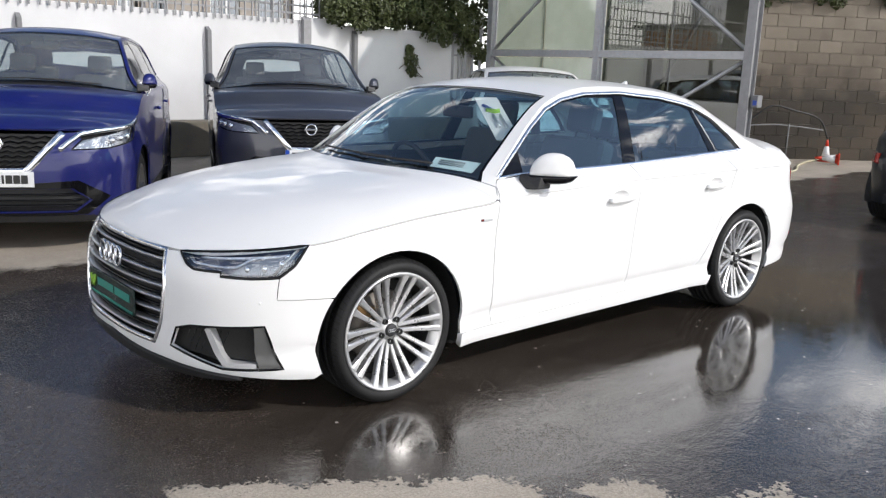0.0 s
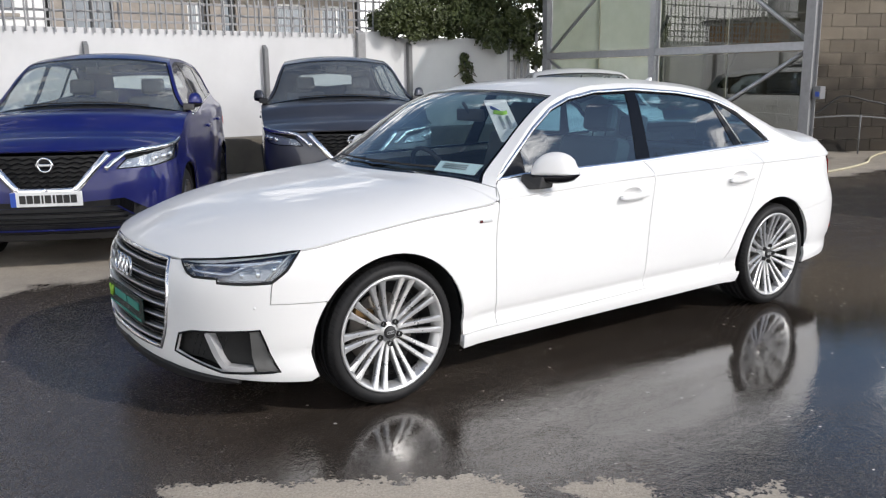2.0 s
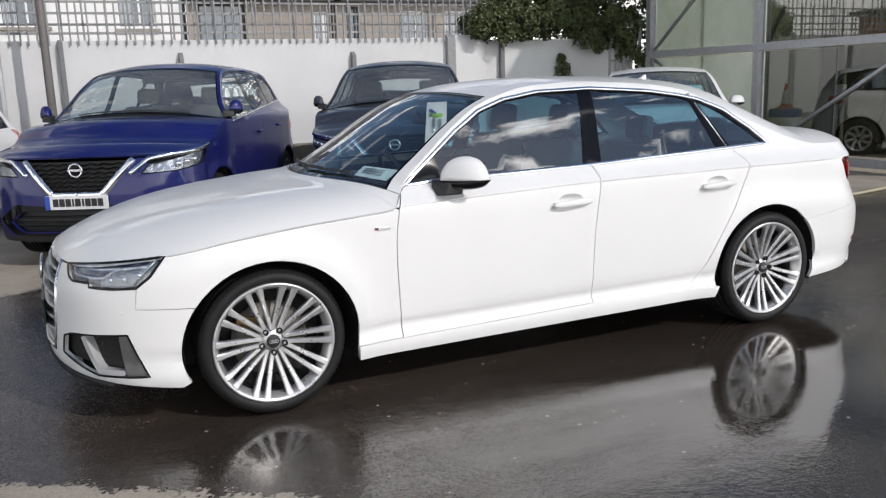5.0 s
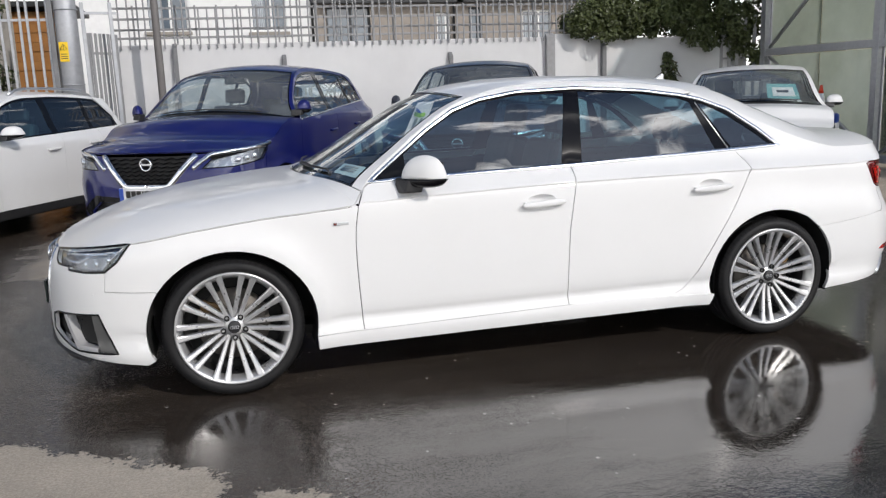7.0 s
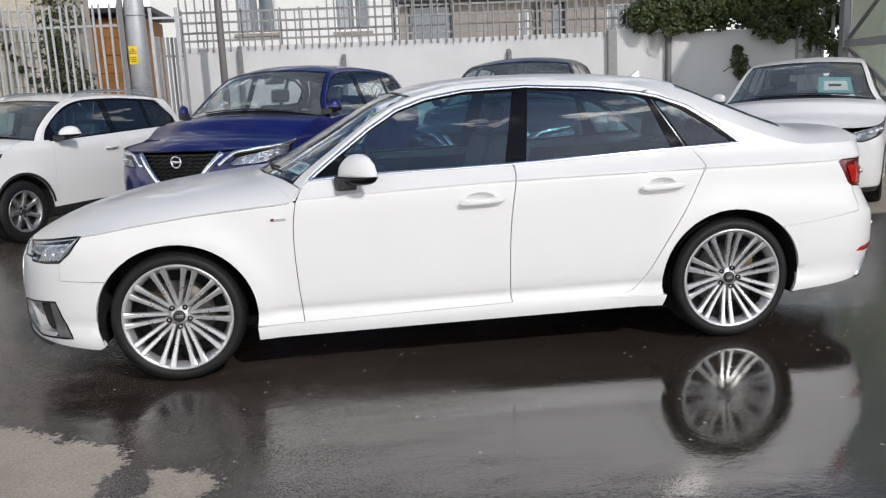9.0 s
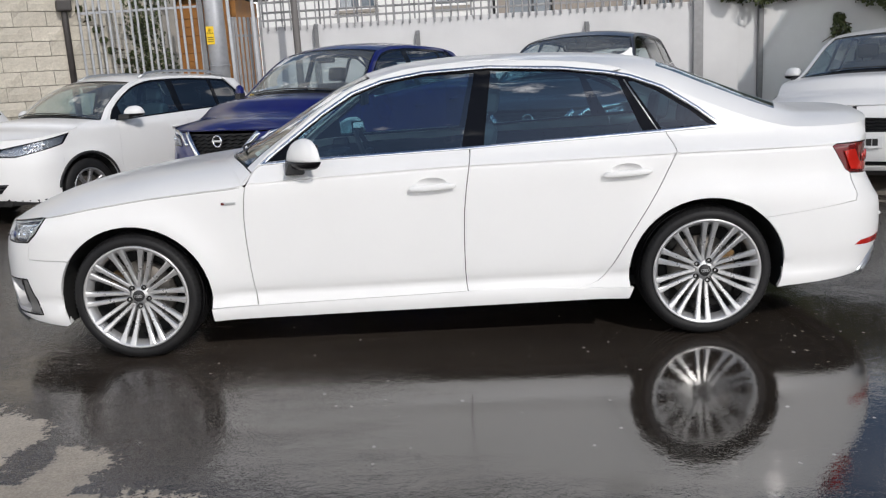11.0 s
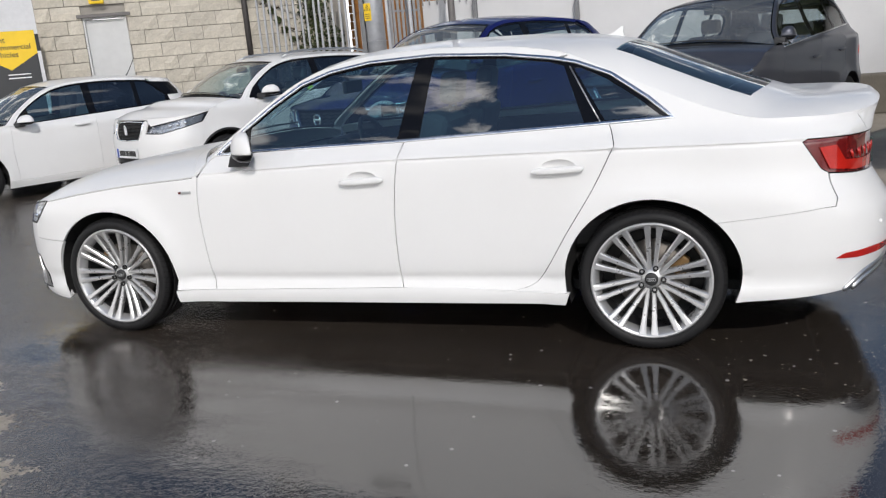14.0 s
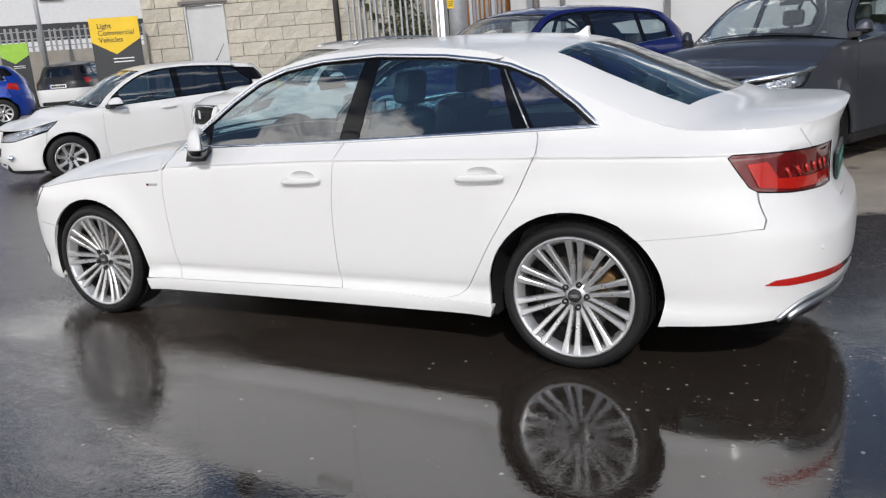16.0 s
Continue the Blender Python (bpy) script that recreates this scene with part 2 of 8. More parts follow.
def thin_card(name, col):
    """Printed card, half lit from behind."""
    m, nt, b = nodes_of(name)
    nt.nodes.remove(b)
    df, ts, mx = (nt.nodes.new(k) for k in ("ShaderNodeBsdfDiffuse", "ShaderNodeBsdfTranslucent", "ShaderNodeMixShader"))
    c = ramp(nt, noise_node(nt, 9.0, 4), [(0.3, tuple(v * 0.96 for v in col)), (0.7, col)])
    for n in (df, ts):
        nt.links.new(c, n.inputs[0])
    mx.inputs[0].default_value = 0.15
    nt.links.new(df.outputs[0], mx.inputs[1])
    nt.links.new(ts.outputs[0], mx.inputs[2])
    nt.links.new(mx.outputs[0], nt.nodes["Material Output"].inputs[0])
    return m


M["thin_card"] = thin_card("thin_white_card", (0.92, 0.92, 0.91))
M["paper"] = surface("white_card", (0.88, 0.88, 0.87), 0.5, vary=0.04)
M["paper_blue"] = surface("pale_blue_card", (0.62, 0.76, 0.78), 0.5, vary=0.05)
M["mirror"] = surface("mirror_glass", (0.85, 0.87, 0.88), 0.02, metal=1.0, vary=0.02)
M["window"] = glass("car_glass", (0.72, 0.80, 0.82), f0=0.13)
M["sedan_glass"] = glass("tinted_car_glass", (0.45, 0.67, 0.73), f0=0.17)
M["privacy"] = glass("privacy_glass", (0.09, 0.11, 0.14), f0=0.13)
M["screen"] = glass("windscreen_glass", (0.88, 0.94, 0.94), f0=0.13)
M["screen_pale"] = glass("sky_veil_windscreen_glass", (0.86, 0.92, 0.91), 0.02, 0.22, 0.09)
M["lens"] = glass("lamp_glass", (0.86, 0.90, 0.94))

class Tab:
    """A smooth monotone curve through (v, value) pairs."""
    def __init__(self, pairs):
        self.x = [p[0] for p in pairs]
        self.y = [p[1] for p in pairs]
        n = len(pairs)
        h = [self.x[i + 1] - self.x[i] for i in range(n - 1)]
        d = [(self.y[i + 1] - self.y[i]) / h[i] for i in range(n - 1)]
        m = [0.0] * n
        for i in range(1, n - 1):
            if d[i - 1] * d[i] > 0:
                w1, w2 = 2 * h[i] + h[i - 1], h[i] + 2 * h[i - 1]
                m[i] = (w1 + w2) / (w1 / d[i - 1] + w2 / d[i])
        m[0], m[-1] = d[0], d[-1]
        self.h, self.m = h, m

    def __call__(self, v):
        x, y = self.x, self.y
        if v <= x[0]:
            return y[0]
        if v >= x[-1]:
            return y[-1]
        lo, hi = 0, len(x) - 1
        while hi - lo > 1:
            k = (lo + hi) // 2
            if x[k] <= v:
                lo = k
            else:
                hi = k
        h = self.h[lo]
        t = (v - x[lo]) / h
        a, b = self.m[lo] * h, self.m[lo + 1] * h
        return y[lo] + t * (a + t * (3 * (y[lo + 1] - y[lo]) - 2 * a - b + t * (a + b - 2 * (y[lo + 1] - y[lo]))))


class Shell:
    """The outer skin of a car's flank, unrolled: u runs along the flank (metres along the car) and on round the corners to the middle
    of nose and tail; z is the height. The nose points to -x, the flank to -y."""
    def __init__(self, spec):
        self.s = spec
        self.P, self.K = Tab(spec["profile"]), Tab(spec["taper"])
        self.ridge = Tab(spec["ridge"]) if "ridge" in spec else None
        self.xf, self.xr = Tab(spec["nose"]), Tab(spec["tail"])
        self.cf, self.cr = spec["corner"]
        self.pf, self.pr = spec["power"]
        self.zt, self.zc, self.xm = Tab(spec["top"]), Tab(spec["mid_z"]), Tab(spec["mid_x"])
        self.lenf, self.tabf = self.arc(self.cf - self.xf(0.6), self.pf)
        self.lenr, self.tabr = self.arc(self.xr(0.6) - self.cr, self.pr)
        self.uf, self.ur = self.cf - self.lenf, self.cr + self.lenr

    def arc(self, length, p):
        w = self.P(0.6)
        pts, n = [], 400
        for i in range(n + 1):
            th = math.pi / 2 * i / n
            pts.append((length * math.sin(th) ** (2 / p), w * max(math.cos(th), 0) ** (2 / p)))
        run = [0.0]
        for a, b in zip(pts, pts[1:]):
            run.append(run[-1] + math.hypot(b[0] - a[0], b[1] - a[1]))
        pairs, last = [], -1
        for i in range(n + 1):
            if run[i] - last > 0.002 or i == n:
                pairs.append((run[i] / run[-1], math.pi / 2 * i / n))
                last = run[i]
        pairs[-1] = (1.0, math.pi / 2)
        if pairs[-2][0] >= 1.0:
            pairs.pop(-2)
        return run[-1], Tab(pairs)

    def crown(self, u):
        """How square the top is across the car: rounder shoulders at the bonnet and deck than at the roof."""
        return self.s["crown"](u) if "crown" in self.s else 2.2

    def half(self, x, z):
        zz = z - self.ridge(x) * math.exp(-((z - 0.9) / 0.055) ** 2) if self.ridge else z
        w = self.P(zz) * self.K(x)
        for wx, wz, r in self.s["arches"]:
            d = math.hypot(x - wx, z - wz) - r
            g = self.s["flare"] * math.exp(-(max(d, 0) / 0.10) ** 2) * min(1, max(0, (0.86 - z) / 0.15))
            w += g
        return w

    def at(self, u, z):
        if u < self.uf:
            x, y, z = self.at(2 * self.uf - u, z)
            return (x, -y, z)
        if u > self.ur:
            x, y, z = self.at(2 * self.ur - u, z)
            return (x, -y, z)
        if u < self.cf:
            th = self.tabf(min(1, (self.cf - u) / self.lenf))
            e = 2 / self.pf
            return (self.cf - (self.cf - self.xf(z)) * math.sin(th) ** e, -self.half(self.cf, z) * max(math.cos(th), 0) ** e, z)
        if u > self.cr:
            th = self.tabr(min(1, (u - self.cr) / self.lenr))
            e = 2 / self.pr
            return (self.cr + (self.xr(z) - self.cr) * math.sin(th) ** e, -self.half(self.cr, z) * max(math.cos(th), 0) ** e, z)
        return (u, -self.half(u, z), z)

    def normal(self, u, z):
        e, h = 0.004, 0.0025
        a, b, c, d = self.at(u - e, z), self.at(u + e, z), self.at(u, z - h), self.at(u, z + h)
        n = np.cross(np.subtract(b, a), np.subtract(d, c))
        l = math.sqrt(float(n @ n)) or 1
        return n / l

    def top(self, u, t):
        """A point of hood, screens, roof and deck: t from -1 (flank) to 1 (far flank)."""
        x, y, z = self.at(u, self.zt(u))
        q = 1 - abs(t) ** self.crown(u)
        return (x + (self.xm(u) - x) * (1 - t * t), -y * t, z + (self.zc(u) - z) * q)

    def crease_points(self, loop, g):
        """Extra points along the pressed lines of the flank."""
        if not self.ridge:
            return []
        us = [p[0] for p in loop]
        zs = [p[1] for p in loop]
        if max(us) - min(us) < 0.4:
            return []
        n = int((max(us) - min(us)) / (g * 0.6)) + 1
        line = [min(us) + (i + 0.5) * g * 0.6 for i in range(n)]
        out = [[(u, 0.9 + self.ridge(u) + d) for u in line if -1.2 < u < 2.3] for d in (-0.045, -0.022, -0.013, -0.007, -0.003, 0.0, 0.005, 0.012, 0.03)]
        out += [[(u, z) for u in line if -0.95 < u < 1.0] for z in self.s["creases"]]
        return [row for row in out if row]

from mathutils.geometry import delaunay_2d_cdt


# ---- mesh helpers ----
def part(name, data, material, parent=None, label=""):
    """Links a bmesh or mesh as one object under its thing or part."""
    if isinstance(data, bmesh.types.BMesh):
        me = bpy.data.meshes.new(name)
        data.to_mesh(me)
        data.free()
    else:
        me = data
    if material is not None and not me.materials:
        me.materials.append(material)
    ob = new(name, me)
    if parent is not None:
        ob.parent = parent
    if label:
        ob["label"] = label
    return ob


def thing(name, m, label, category, group="", kind=""):
    ob = new(name)
    ob.empty_display_size = 0.1
    ob.matrix_world = m
    return tagged(ob, label, category, group, kind)


def from_lists(verts, faces, smooth=True, normals=None):
    me = bpy.data.meshes.new("mesh")
    me.from_pydata([tuple(v) for v in verts], [], faces)
    me.polygons.foreach_set("use_smooth", [smooth] * len(me.polygons))
    me.update()
    if normals is not None:
        me.normals_split_custom_set_from_vertices([tuple(float(c) for c in n) for n in normals])
    return me


def rbox(bm, c, size, r=0.01, m=None, seg=2):
    """A box with rounded edges, added to bm."""
    made = bmesh.ops.create_cube(bm, size=1)["verts"]
    for v in made:
        v.co = Vector((v.co.x * size[0], v.co.y * size[1], v.co.z * size[2]))
    if r > 0:
        edges = {e for v in made for e in v.link_edges}
        out = bmesh.ops.bevel(bm, geom=list(edges), offset=min(r, min(size) * 0.49), segments=seg, profile=0.6, affect="EDGES")
        made = list({v for f in out["faces"] for v in f.verts} | {v for v in made if v.is_valid})
    t = Matrix.Translation(c) @ (m if m is not None else Matrix())
    for v in made:
        v.co = t @ v.co
    return bm


def lathe(profile, seg=48, close=False):
    """Turned round the y axis: profile of (radius, y)."""
    verts, faces, n = [], [], len(profile)
    for i in range(seg):
        a = 2 * math.pi * i / seg
        verts += [(r * math.cos(a), y, r * math.sin(a)) for r, y in profile]
    for i in range(seg):
        k = (i + 1) % seg
        for j in range(n if close else n - 1):
            q = (j + 1) % n
            faces.append((i * n + j, k * n + j, k * n + q, i * n + q))
    return from_lists(verts, faces)


def tube(bm, path, radius, seg=8, ends=True):
    """A round bar along a path, added to bm."""
    pts = [Vector(p) for p in path]
    rings = []
    for i, p in enumerate(pts):
        d = (pts[min(i + 1, len(pts) - 1)] - pts[max(i - 1, 0)]).normalized()
        side = d.orthogonal() if i == 0 else (side - d * side.dot(d))
        side.normalize()
        up = d.cross(side)
        rr = radius[i] if isinstance(radius, (list, tuple)) else radius
        rings.append([bm.verts.new(p + rr * (math.cos(2 * math.pi * k / seg) * side + math.sin(2 * math.pi * k / seg) * up)) for k in range(seg)])
    for a, b in zip(rings, rings[1:]):
        for k in range(seg):
            f = bm.faces.new((a[k], a[(k + 1) % seg], b[(k + 1) % seg], b[k]))
            f.smooth = True
    if ends:
        bm.faces.new(rings[0][::-1])
        bm.faces.new(rings[-1])
    return bm


def blob(c, size, power=2.5, n=20, rings=12, m=None):
    """A rounded solid (superellipsoid)."""
    e = 2 / power
    verts, faces = [], []

    def sp(v):
        return math.copysign(abs(v) ** e, v)
    for i in range(rings + 1):
        b = math.pi * (i / rings - 0.5)
        for k in range(n):
            a = 2 * math.pi * k / n
            v = Vector((size[0] * sp(math.cos(b)) * sp(math.cos(a)), size[1] * sp(math.cos(b)) * sp(math.sin(a)), size[2] * sp(math.sin(b))))
            verts.append(Vector(c) + ((m @ v) if m is not None else v))
    for i in range(rings):
        for k in range(n):
            faces.append((i * n + k, i * n + (k + 1) % n, (i + 1) * n + (k + 1) % n, (i + 1) * n + k))
    return from_lists(verts, faces)


def spline(pts, n=6, closed=False):
    """A smooth line through the points."""
    p = [Vector(q) for q in pts]
    out, k = [], len(p)
    for i in range(k if closed else k - 1):
        a = p[(i - 1) % k] if closed or i > 0 else p[0]
        b, c = p[i], p[(i + 1) % k]
        d = p[(i + 2) % k] if closed or i + 2 < k else p[-1]
        for j in range(n):
            t = j / n
            out.append(0.5 * ((2 * b) + (c - a) * t + (2 * a - 5 * b + 4 * c - d) * t * t + (3 * b - a - 3 * c + d) * t ** 3))
    if not closed:
        out.append(p[-1])
    return [tuple(q) for q in out]


def arc(cx, cz, r, a0, a1, n=16):
    return [(cx + r * math.cos(radians(a0 + (a1 - a0) * i / n)), cz + r * math.sin(radians(a0 + (a1 - a0) * i / n))) for i in range(n + 1)]


def inside(px, pz, loops):
    odd = np.zeros(len(px), bool)
    for loop in loops:
        q = np.array(loop)
        for (x0, z0), (x1, z1) in zip(q, np.roll(q, -1, 0)):
            hit = (z0 > pz) != (z1 > pz)
            with np.errstate(divide="ignore", invalid="ignore"):
                odd ^= hit & (px < (x1 - x0) * (pz - z0) / (z1 - z0) + x0)
    return odd


def dense(loop, g):
    out = []
    for a, b in zip(loop, loop[1:] + loop[:1]):
        n = max(1, math.ceil(math.hypot(b[0] - a[0], b[1] - a[1]) / g))
        out += [(a[0] + (b[0] - a[0]) * i / n, a[1] + (b[1] - a[1]) * i / n) for i in range(n)]
    return out


def cut_sheet(loops, g, extra=()):
    """Triangles that fill an outline with holes: points, triangles, resampled loops."""
    loops = [dense(loop, g) for loop in loops]
    pts, edges = [], []
    for loop in loops:
        k = len(pts)
        pts += loop
        edges += [(k + i, k + (i + 1) % len(loop)) for i in range(len(loop))]
    border = np.array(pts)
    lo, hi = border.min(0), border.max(0)
    gx, gz = np.meshgrid(np.arange(lo[0] + g / 2, hi[0], g), np.arange(lo[1] + g / 2, hi[1], g))
    gx, gz = gx.ravel(), gz.ravel()
    keep = inside(gx, gz, loops)
    gx, gz = gx[keep], gz[keep]
    if len(gx):
        near = np.array([((border - (x, z)) ** 2).sum(1).min() for x, z in zip(gx, gz)])
        ok = near > (0.45 * g) ** 2
        pts = pts + [(float(x), float(z)) for x, z in zip(gx[ok], gz[ok])]
    if len(extra) and len(pts) > len(border):
        lines = np.array([p for row in extra for p in row])
        tail = np.array(pts[len(border):])
        ok = [((lines - p) ** 2).sum(1).min() > (0.35 * g) ** 2 for p in tail]
        pts = pts[:len(border)] + [p for p, k in zip(pts[len(border):], ok) if k]
    for row in extra:
        ex = np.array(row)
        good = inside(ex[:, 0], ex[:, 1], loops)
        last = -1
        for p, k in zip(ex, good):
            if k and ((border - p) ** 2).sum(1).min() > 0.004 ** 2:
                pts = pts + [(float(p[0]), float(p[1]))]
                if last >= 0:
                    edges.append((last, len(pts) - 1))
                last = len(pts) - 1
            else:
                last = -1
    v, _, f, *_ = delaunay_2d_cdt([Vector(p) for p in pts], edges, [], 0, 1e-6, False)
    v = np.array([tuple(p) for p in v])
    mid = np.array([v[list(t)].mean(0) for t in f])
    keep = inside(mid[:, 0], mid[:, 1], loops)
    return v, [tuple(t) for t, k in zip(f, keep) if k], loops


def panel(shell, outer, holes=(), off=0.0, lip=0.012, g=0.06, flip=False, centre=None):
    """A sheet of the car's skin with turned-in edges. centre: 'f' or 'r' mirrors the outline over the middle of nose or tail."""
    loops = [list(outer)] + [list(h) for h in holes]
    if centre:
        c = shell.uf if centre == "f" else shell.ur
        o = loops[0]
        loops[0] = o + [(2 * c - u, z) for u, z in reversed(o)]
    v, tris, loops = cut_sheet(loops, g, shell.crease_points(loops[0], g))
    co, no = [], []
    for u, z in v:
        n = shell.normal(u, z)
        co.append(np.array(shell.at(u, z)) + n * off)
        no.append(n)
    faces = []
    for t in tris:
        a, b, c = (co[i] for i in t)
        faces.append(t if np.cross(b - a, c - a) @ no[t[0]] > 0 else t[::-1])
    if lip:
        for loop in loops:
            k = len(co)
            for i, (u, z) in enumerate(loop):
                n = shell.normal(u, z)
                p = np.array(shell.at(u, z))
                q = np.array(shell.at(*loop[(i + 1) % len(loop)])) - np.array(shell.at(*loop[i - 1]))
                side = np.cross(q, n)
                side = side / (np.linalg.norm(side) or 1)
                co += [p + n * off, p + n * (off - lip)]
                no += [side, side]
            m = len(loop)
            faces += [(k + 2 * i, k + 2 * i + 1, k + 2 * ((i + 1) % m) + 1, k + 2 * ((i + 1) % m)) for i in range(m)]
    if flip:
        co = [c * (1, -1, 1) for c in co]
        no = [c * (1, -1, 1) for c in no]
        faces = [f[::-1] for f in faces]
    return from_lists(co, faces, True, no)


def ribbon(shell, path, width, height, base=0.0, closed=False, flip=False):
    """A raised moulding along a line on the skin."""
    co, faces, n = [], [], len(path)
    for i, (u, z) in enumerate(path):
        p, nn = np.array(shell.at(u, z)), shell.normal(u, z)
        a = path[(i - 1) % n] if closed or i > 0 else path[0]
        b = path[(i + 1) % n] if closed or i < n - 1 else path[-1]
        d = np.array(shell.at(*b)) - np.array(shell.at(*a))
        s = np.cross(nn, d)
        s = s / (np.linalg.norm(s) or 1)
        for k, h in ((-0.5, 0), (-0.4, 0.75), (-0.15, 1), (0.15, 1), (0.4, 0.75), (0.5, 0)):
            co.append(p + nn * (base + h * height) + s * k * width)
    for i in range(n if closed else n - 1):
        j = (i + 1) % n
        for k in range(5):
            faces.append((i * 6 + k, i * 6 + k + 1, j * 6 + k + 1, j * 6 + k))
    if not closed:
        faces += [tuple(range(5, -1, -1)), tuple(range((n - 1) * 6, n * 6))]
    if flip:
        co = [c * (1, -1, 1) for c in co]
        faces = [f[::-1] for f in faces]
    return from_lists(co, faces)


def top_sheet(shell, us, t0, t1, off=0.0, n=14, lip=0.01):
    """A sheet over the car's top between two rows; t0, t1: its share of the width at each row (numbers or lists)."""
    rows = len(us)
    co, no, faces = [], [], []
    for i, u in enumerate(us):
        a = t0[i] if isinstance(t0, list) else t0
        b = t1[i] if isinstance(t1, list) else t1
        for k in range(n + 1):
            t = a + (b - a) * k / n
            e = 0.004
            du = np.subtract(shell.top(u + e, t), shell.top(u - e, t))
            dt = np.subtract(shell.top(u, t + e), shell.top(u, t - e))
            nn = np.cross(du, dt)
            ln = np.linalg.norm(nn)
            nn = nn / ln if ln > 1e-9 else np.array((0, 0, 1.0))
            if nn[2] < 0 and abs(nn[2]) > 0.05:
                nn = -nn
            co.append(np.array(shell.top(u, t)) + nn * off)
            no.append(nn)
    for i in range(rows - 1):
        for k in range(n):
            a = i * (n + 1) + k
            faces.append((a, a + n + 1, a + n + 2, a + 1))
    if (t0[0] if isinstance(t0, list) else t0) > (t1[0] if isinstance(t1, list) else t1):
        faces = [f[::-1] for f in faces]
    if lip:
        ring = list(range(n + 1)) + [i * (n + 1) + n for i in range(1, rows)] + [(rows - 1) * (n + 1) + k for k in range(n - 1, -1, -1)] + [i * (n + 1) for i in range(rows - 2, 0, -1)]
        k0 = len(co)
        for r in ring:
            co += [co[r], co[r] - no[r] * lip]
            no += [np.zeros(3), np.zeros(3)]
        m = len(ring)
        faces += [(k0 + 2 * i, k0 + 2 * ((i + 1) % m), k0 + 2 * ((i + 1) % m) + 1, k0 + 2 * i + 1) for i in range(m)]
    return from_lists(co, faces, True, no)

# ---- ground ----
def maths(nt, op, a, b=None, c=None):
    n = nt.nodes.new("ShaderNodeMath")
    n.operation = op
    for sock, v in zip(n.inputs, (a, b, c)):
        if v is None:
            continue
        if isinstance(v, (int, float)):
            sock.default_value = v
        else:
            nt.links.new(v, sock)
    return n.outputs[0]


def yard_material():
    """Wet asphalt with a puddle, drying to pale concrete towards the wall and in a patch by the kerb."""
    m, nt, b = nodes_of("yard_asphalt")
    geo = nt.nodes.new("ShaderNodeNewGeometry")
    sp = nt.nodes.new("ShaderNodeSeparateXYZ")
    nt.links.new(geo.outputs["Position"], sp.inputs[0])
    x, y = sp.outputs[0], sp.outputs[1]
    edge = noise_node(nt, 1.6, 6, rough=0.65)
    broad = noise_node(nt, 0.55, 4)
    fine = noise_node(nt, 95.0, 3, rough=0.7)
    grit = noise_node(nt, 300.0, 2)
    streak = noise_node(nt, 2.2, 6, rough=0.65, stretch=(0.5, 2.0, 1))
    crumb = noise_node(nt, 38.0, 4, rough=0.7)
    wob = maths(nt, "ADD", maths(nt, "MULTIPLY", maths(nt, "SUBTRACT", edge, 0.5), 1.3), maths(nt, "MULTIPLY", maths(nt, "SUBTRACT", crumb, 0.5), 0.45))

    def step(v, width):
        return maths(nt, "SMOOTH_MIN", 1.0, maths(nt, "MAXIMUM", 0.0, maths(nt, "DIVIDE", v, width)), 0.05)
    # the pale patch by the kerb: a large lobe and two small ones, with wet runs between them
    fray = maths(nt, "ADD", maths(nt, "MULTIPLY", maths(nt, "SUBTRACT", noise_node(nt, 5.5, 5, rough=0.6), 0.5), 0.30), maths(nt, "MULTIPLY", maths(nt, "SUBTRACT", crumb, 0.5), 0.24))

    def lobe(slope, level, x_end):
        front = maths(nt, "ADD", maths(nt, "MULTIPLY", maths(nt, "ADD", y, maths(nt, "MULTIPLY_ADD", x, slope, level)), -1.0), fray)
        side = maths(nt, "ADD", maths(nt, "SUBTRACT", x_end, x), fray)
        return maths(nt, "MINIMUM", front, side)
    big = lobe(0.63, 2.62, -1.50)
    middle = maths(nt, "MINIMUM", lobe(0.60, 2.66, -1.13), maths(nt, "SUBTRACT", maths(nt, "ADD", x, 1.37), maths(nt, "MULTIPLY", fray, 0.6)))
    small = lobe(0.25, 2.53, -0.72)
    # the patch is an island: it ends beyond the walker's line and to the side
    shore = maths(nt, "MINIMUM", maths(nt, "SUBTRACT", maths(nt, "ADD", x, 2.52), maths(nt, "MULTIPLY", fray, 0.7)), maths(nt, "ADD", maths(nt, "ADD", y, maths(nt, "MULTIPLY_ADD", x, -0.25, 2.75)), wob))
    dry_a = step(maths(nt, "MINIMUM", maths(nt, "MAXIMUM", maths(nt, "MAXIMUM", big, middle), small), shore), 0.022)
    far = maths(nt, "ADD", maths(nt, "SUBTRACT", y, 2.35), maths(nt, "MULTIPLY", wob, 0.8))
    right = maths(nt, "ADD", maths(nt, "ADD", x, 3.2), wob)
    damp = step(maths(nt, "SUBTRACT", 0.66, broad), 0.06)
    dry_b = maths(nt, "MULTIPLY", maths(nt, "MULTIPLY", step(far, 0.12), step(right, 0.4)), damp)
    dry = maths(nt, "MINIMUM", 1.0, maths(nt, "ADD", dry_a, dry_b))
    # a smooth film of water beside the rear wheel, rougher elsewhere
    dx, dy = maths(nt, "MULTIPLY", maths(nt, "SUBTRACT", x, 1.6), 0.72), maths(nt, "MULTIPLY", maths(nt, "ADD", y, 1.30), 0.95)
    far_off = maths(nt, "SQRT", maths(nt, "ADD", maths(nt, "MULTIPLY", dx, dx), maths(nt, "MULTIPLY", dy, dy)))
    ex, ey = maths(nt, "ADD", x, 1.66), maths(nt, "ADD", y, 1.10)
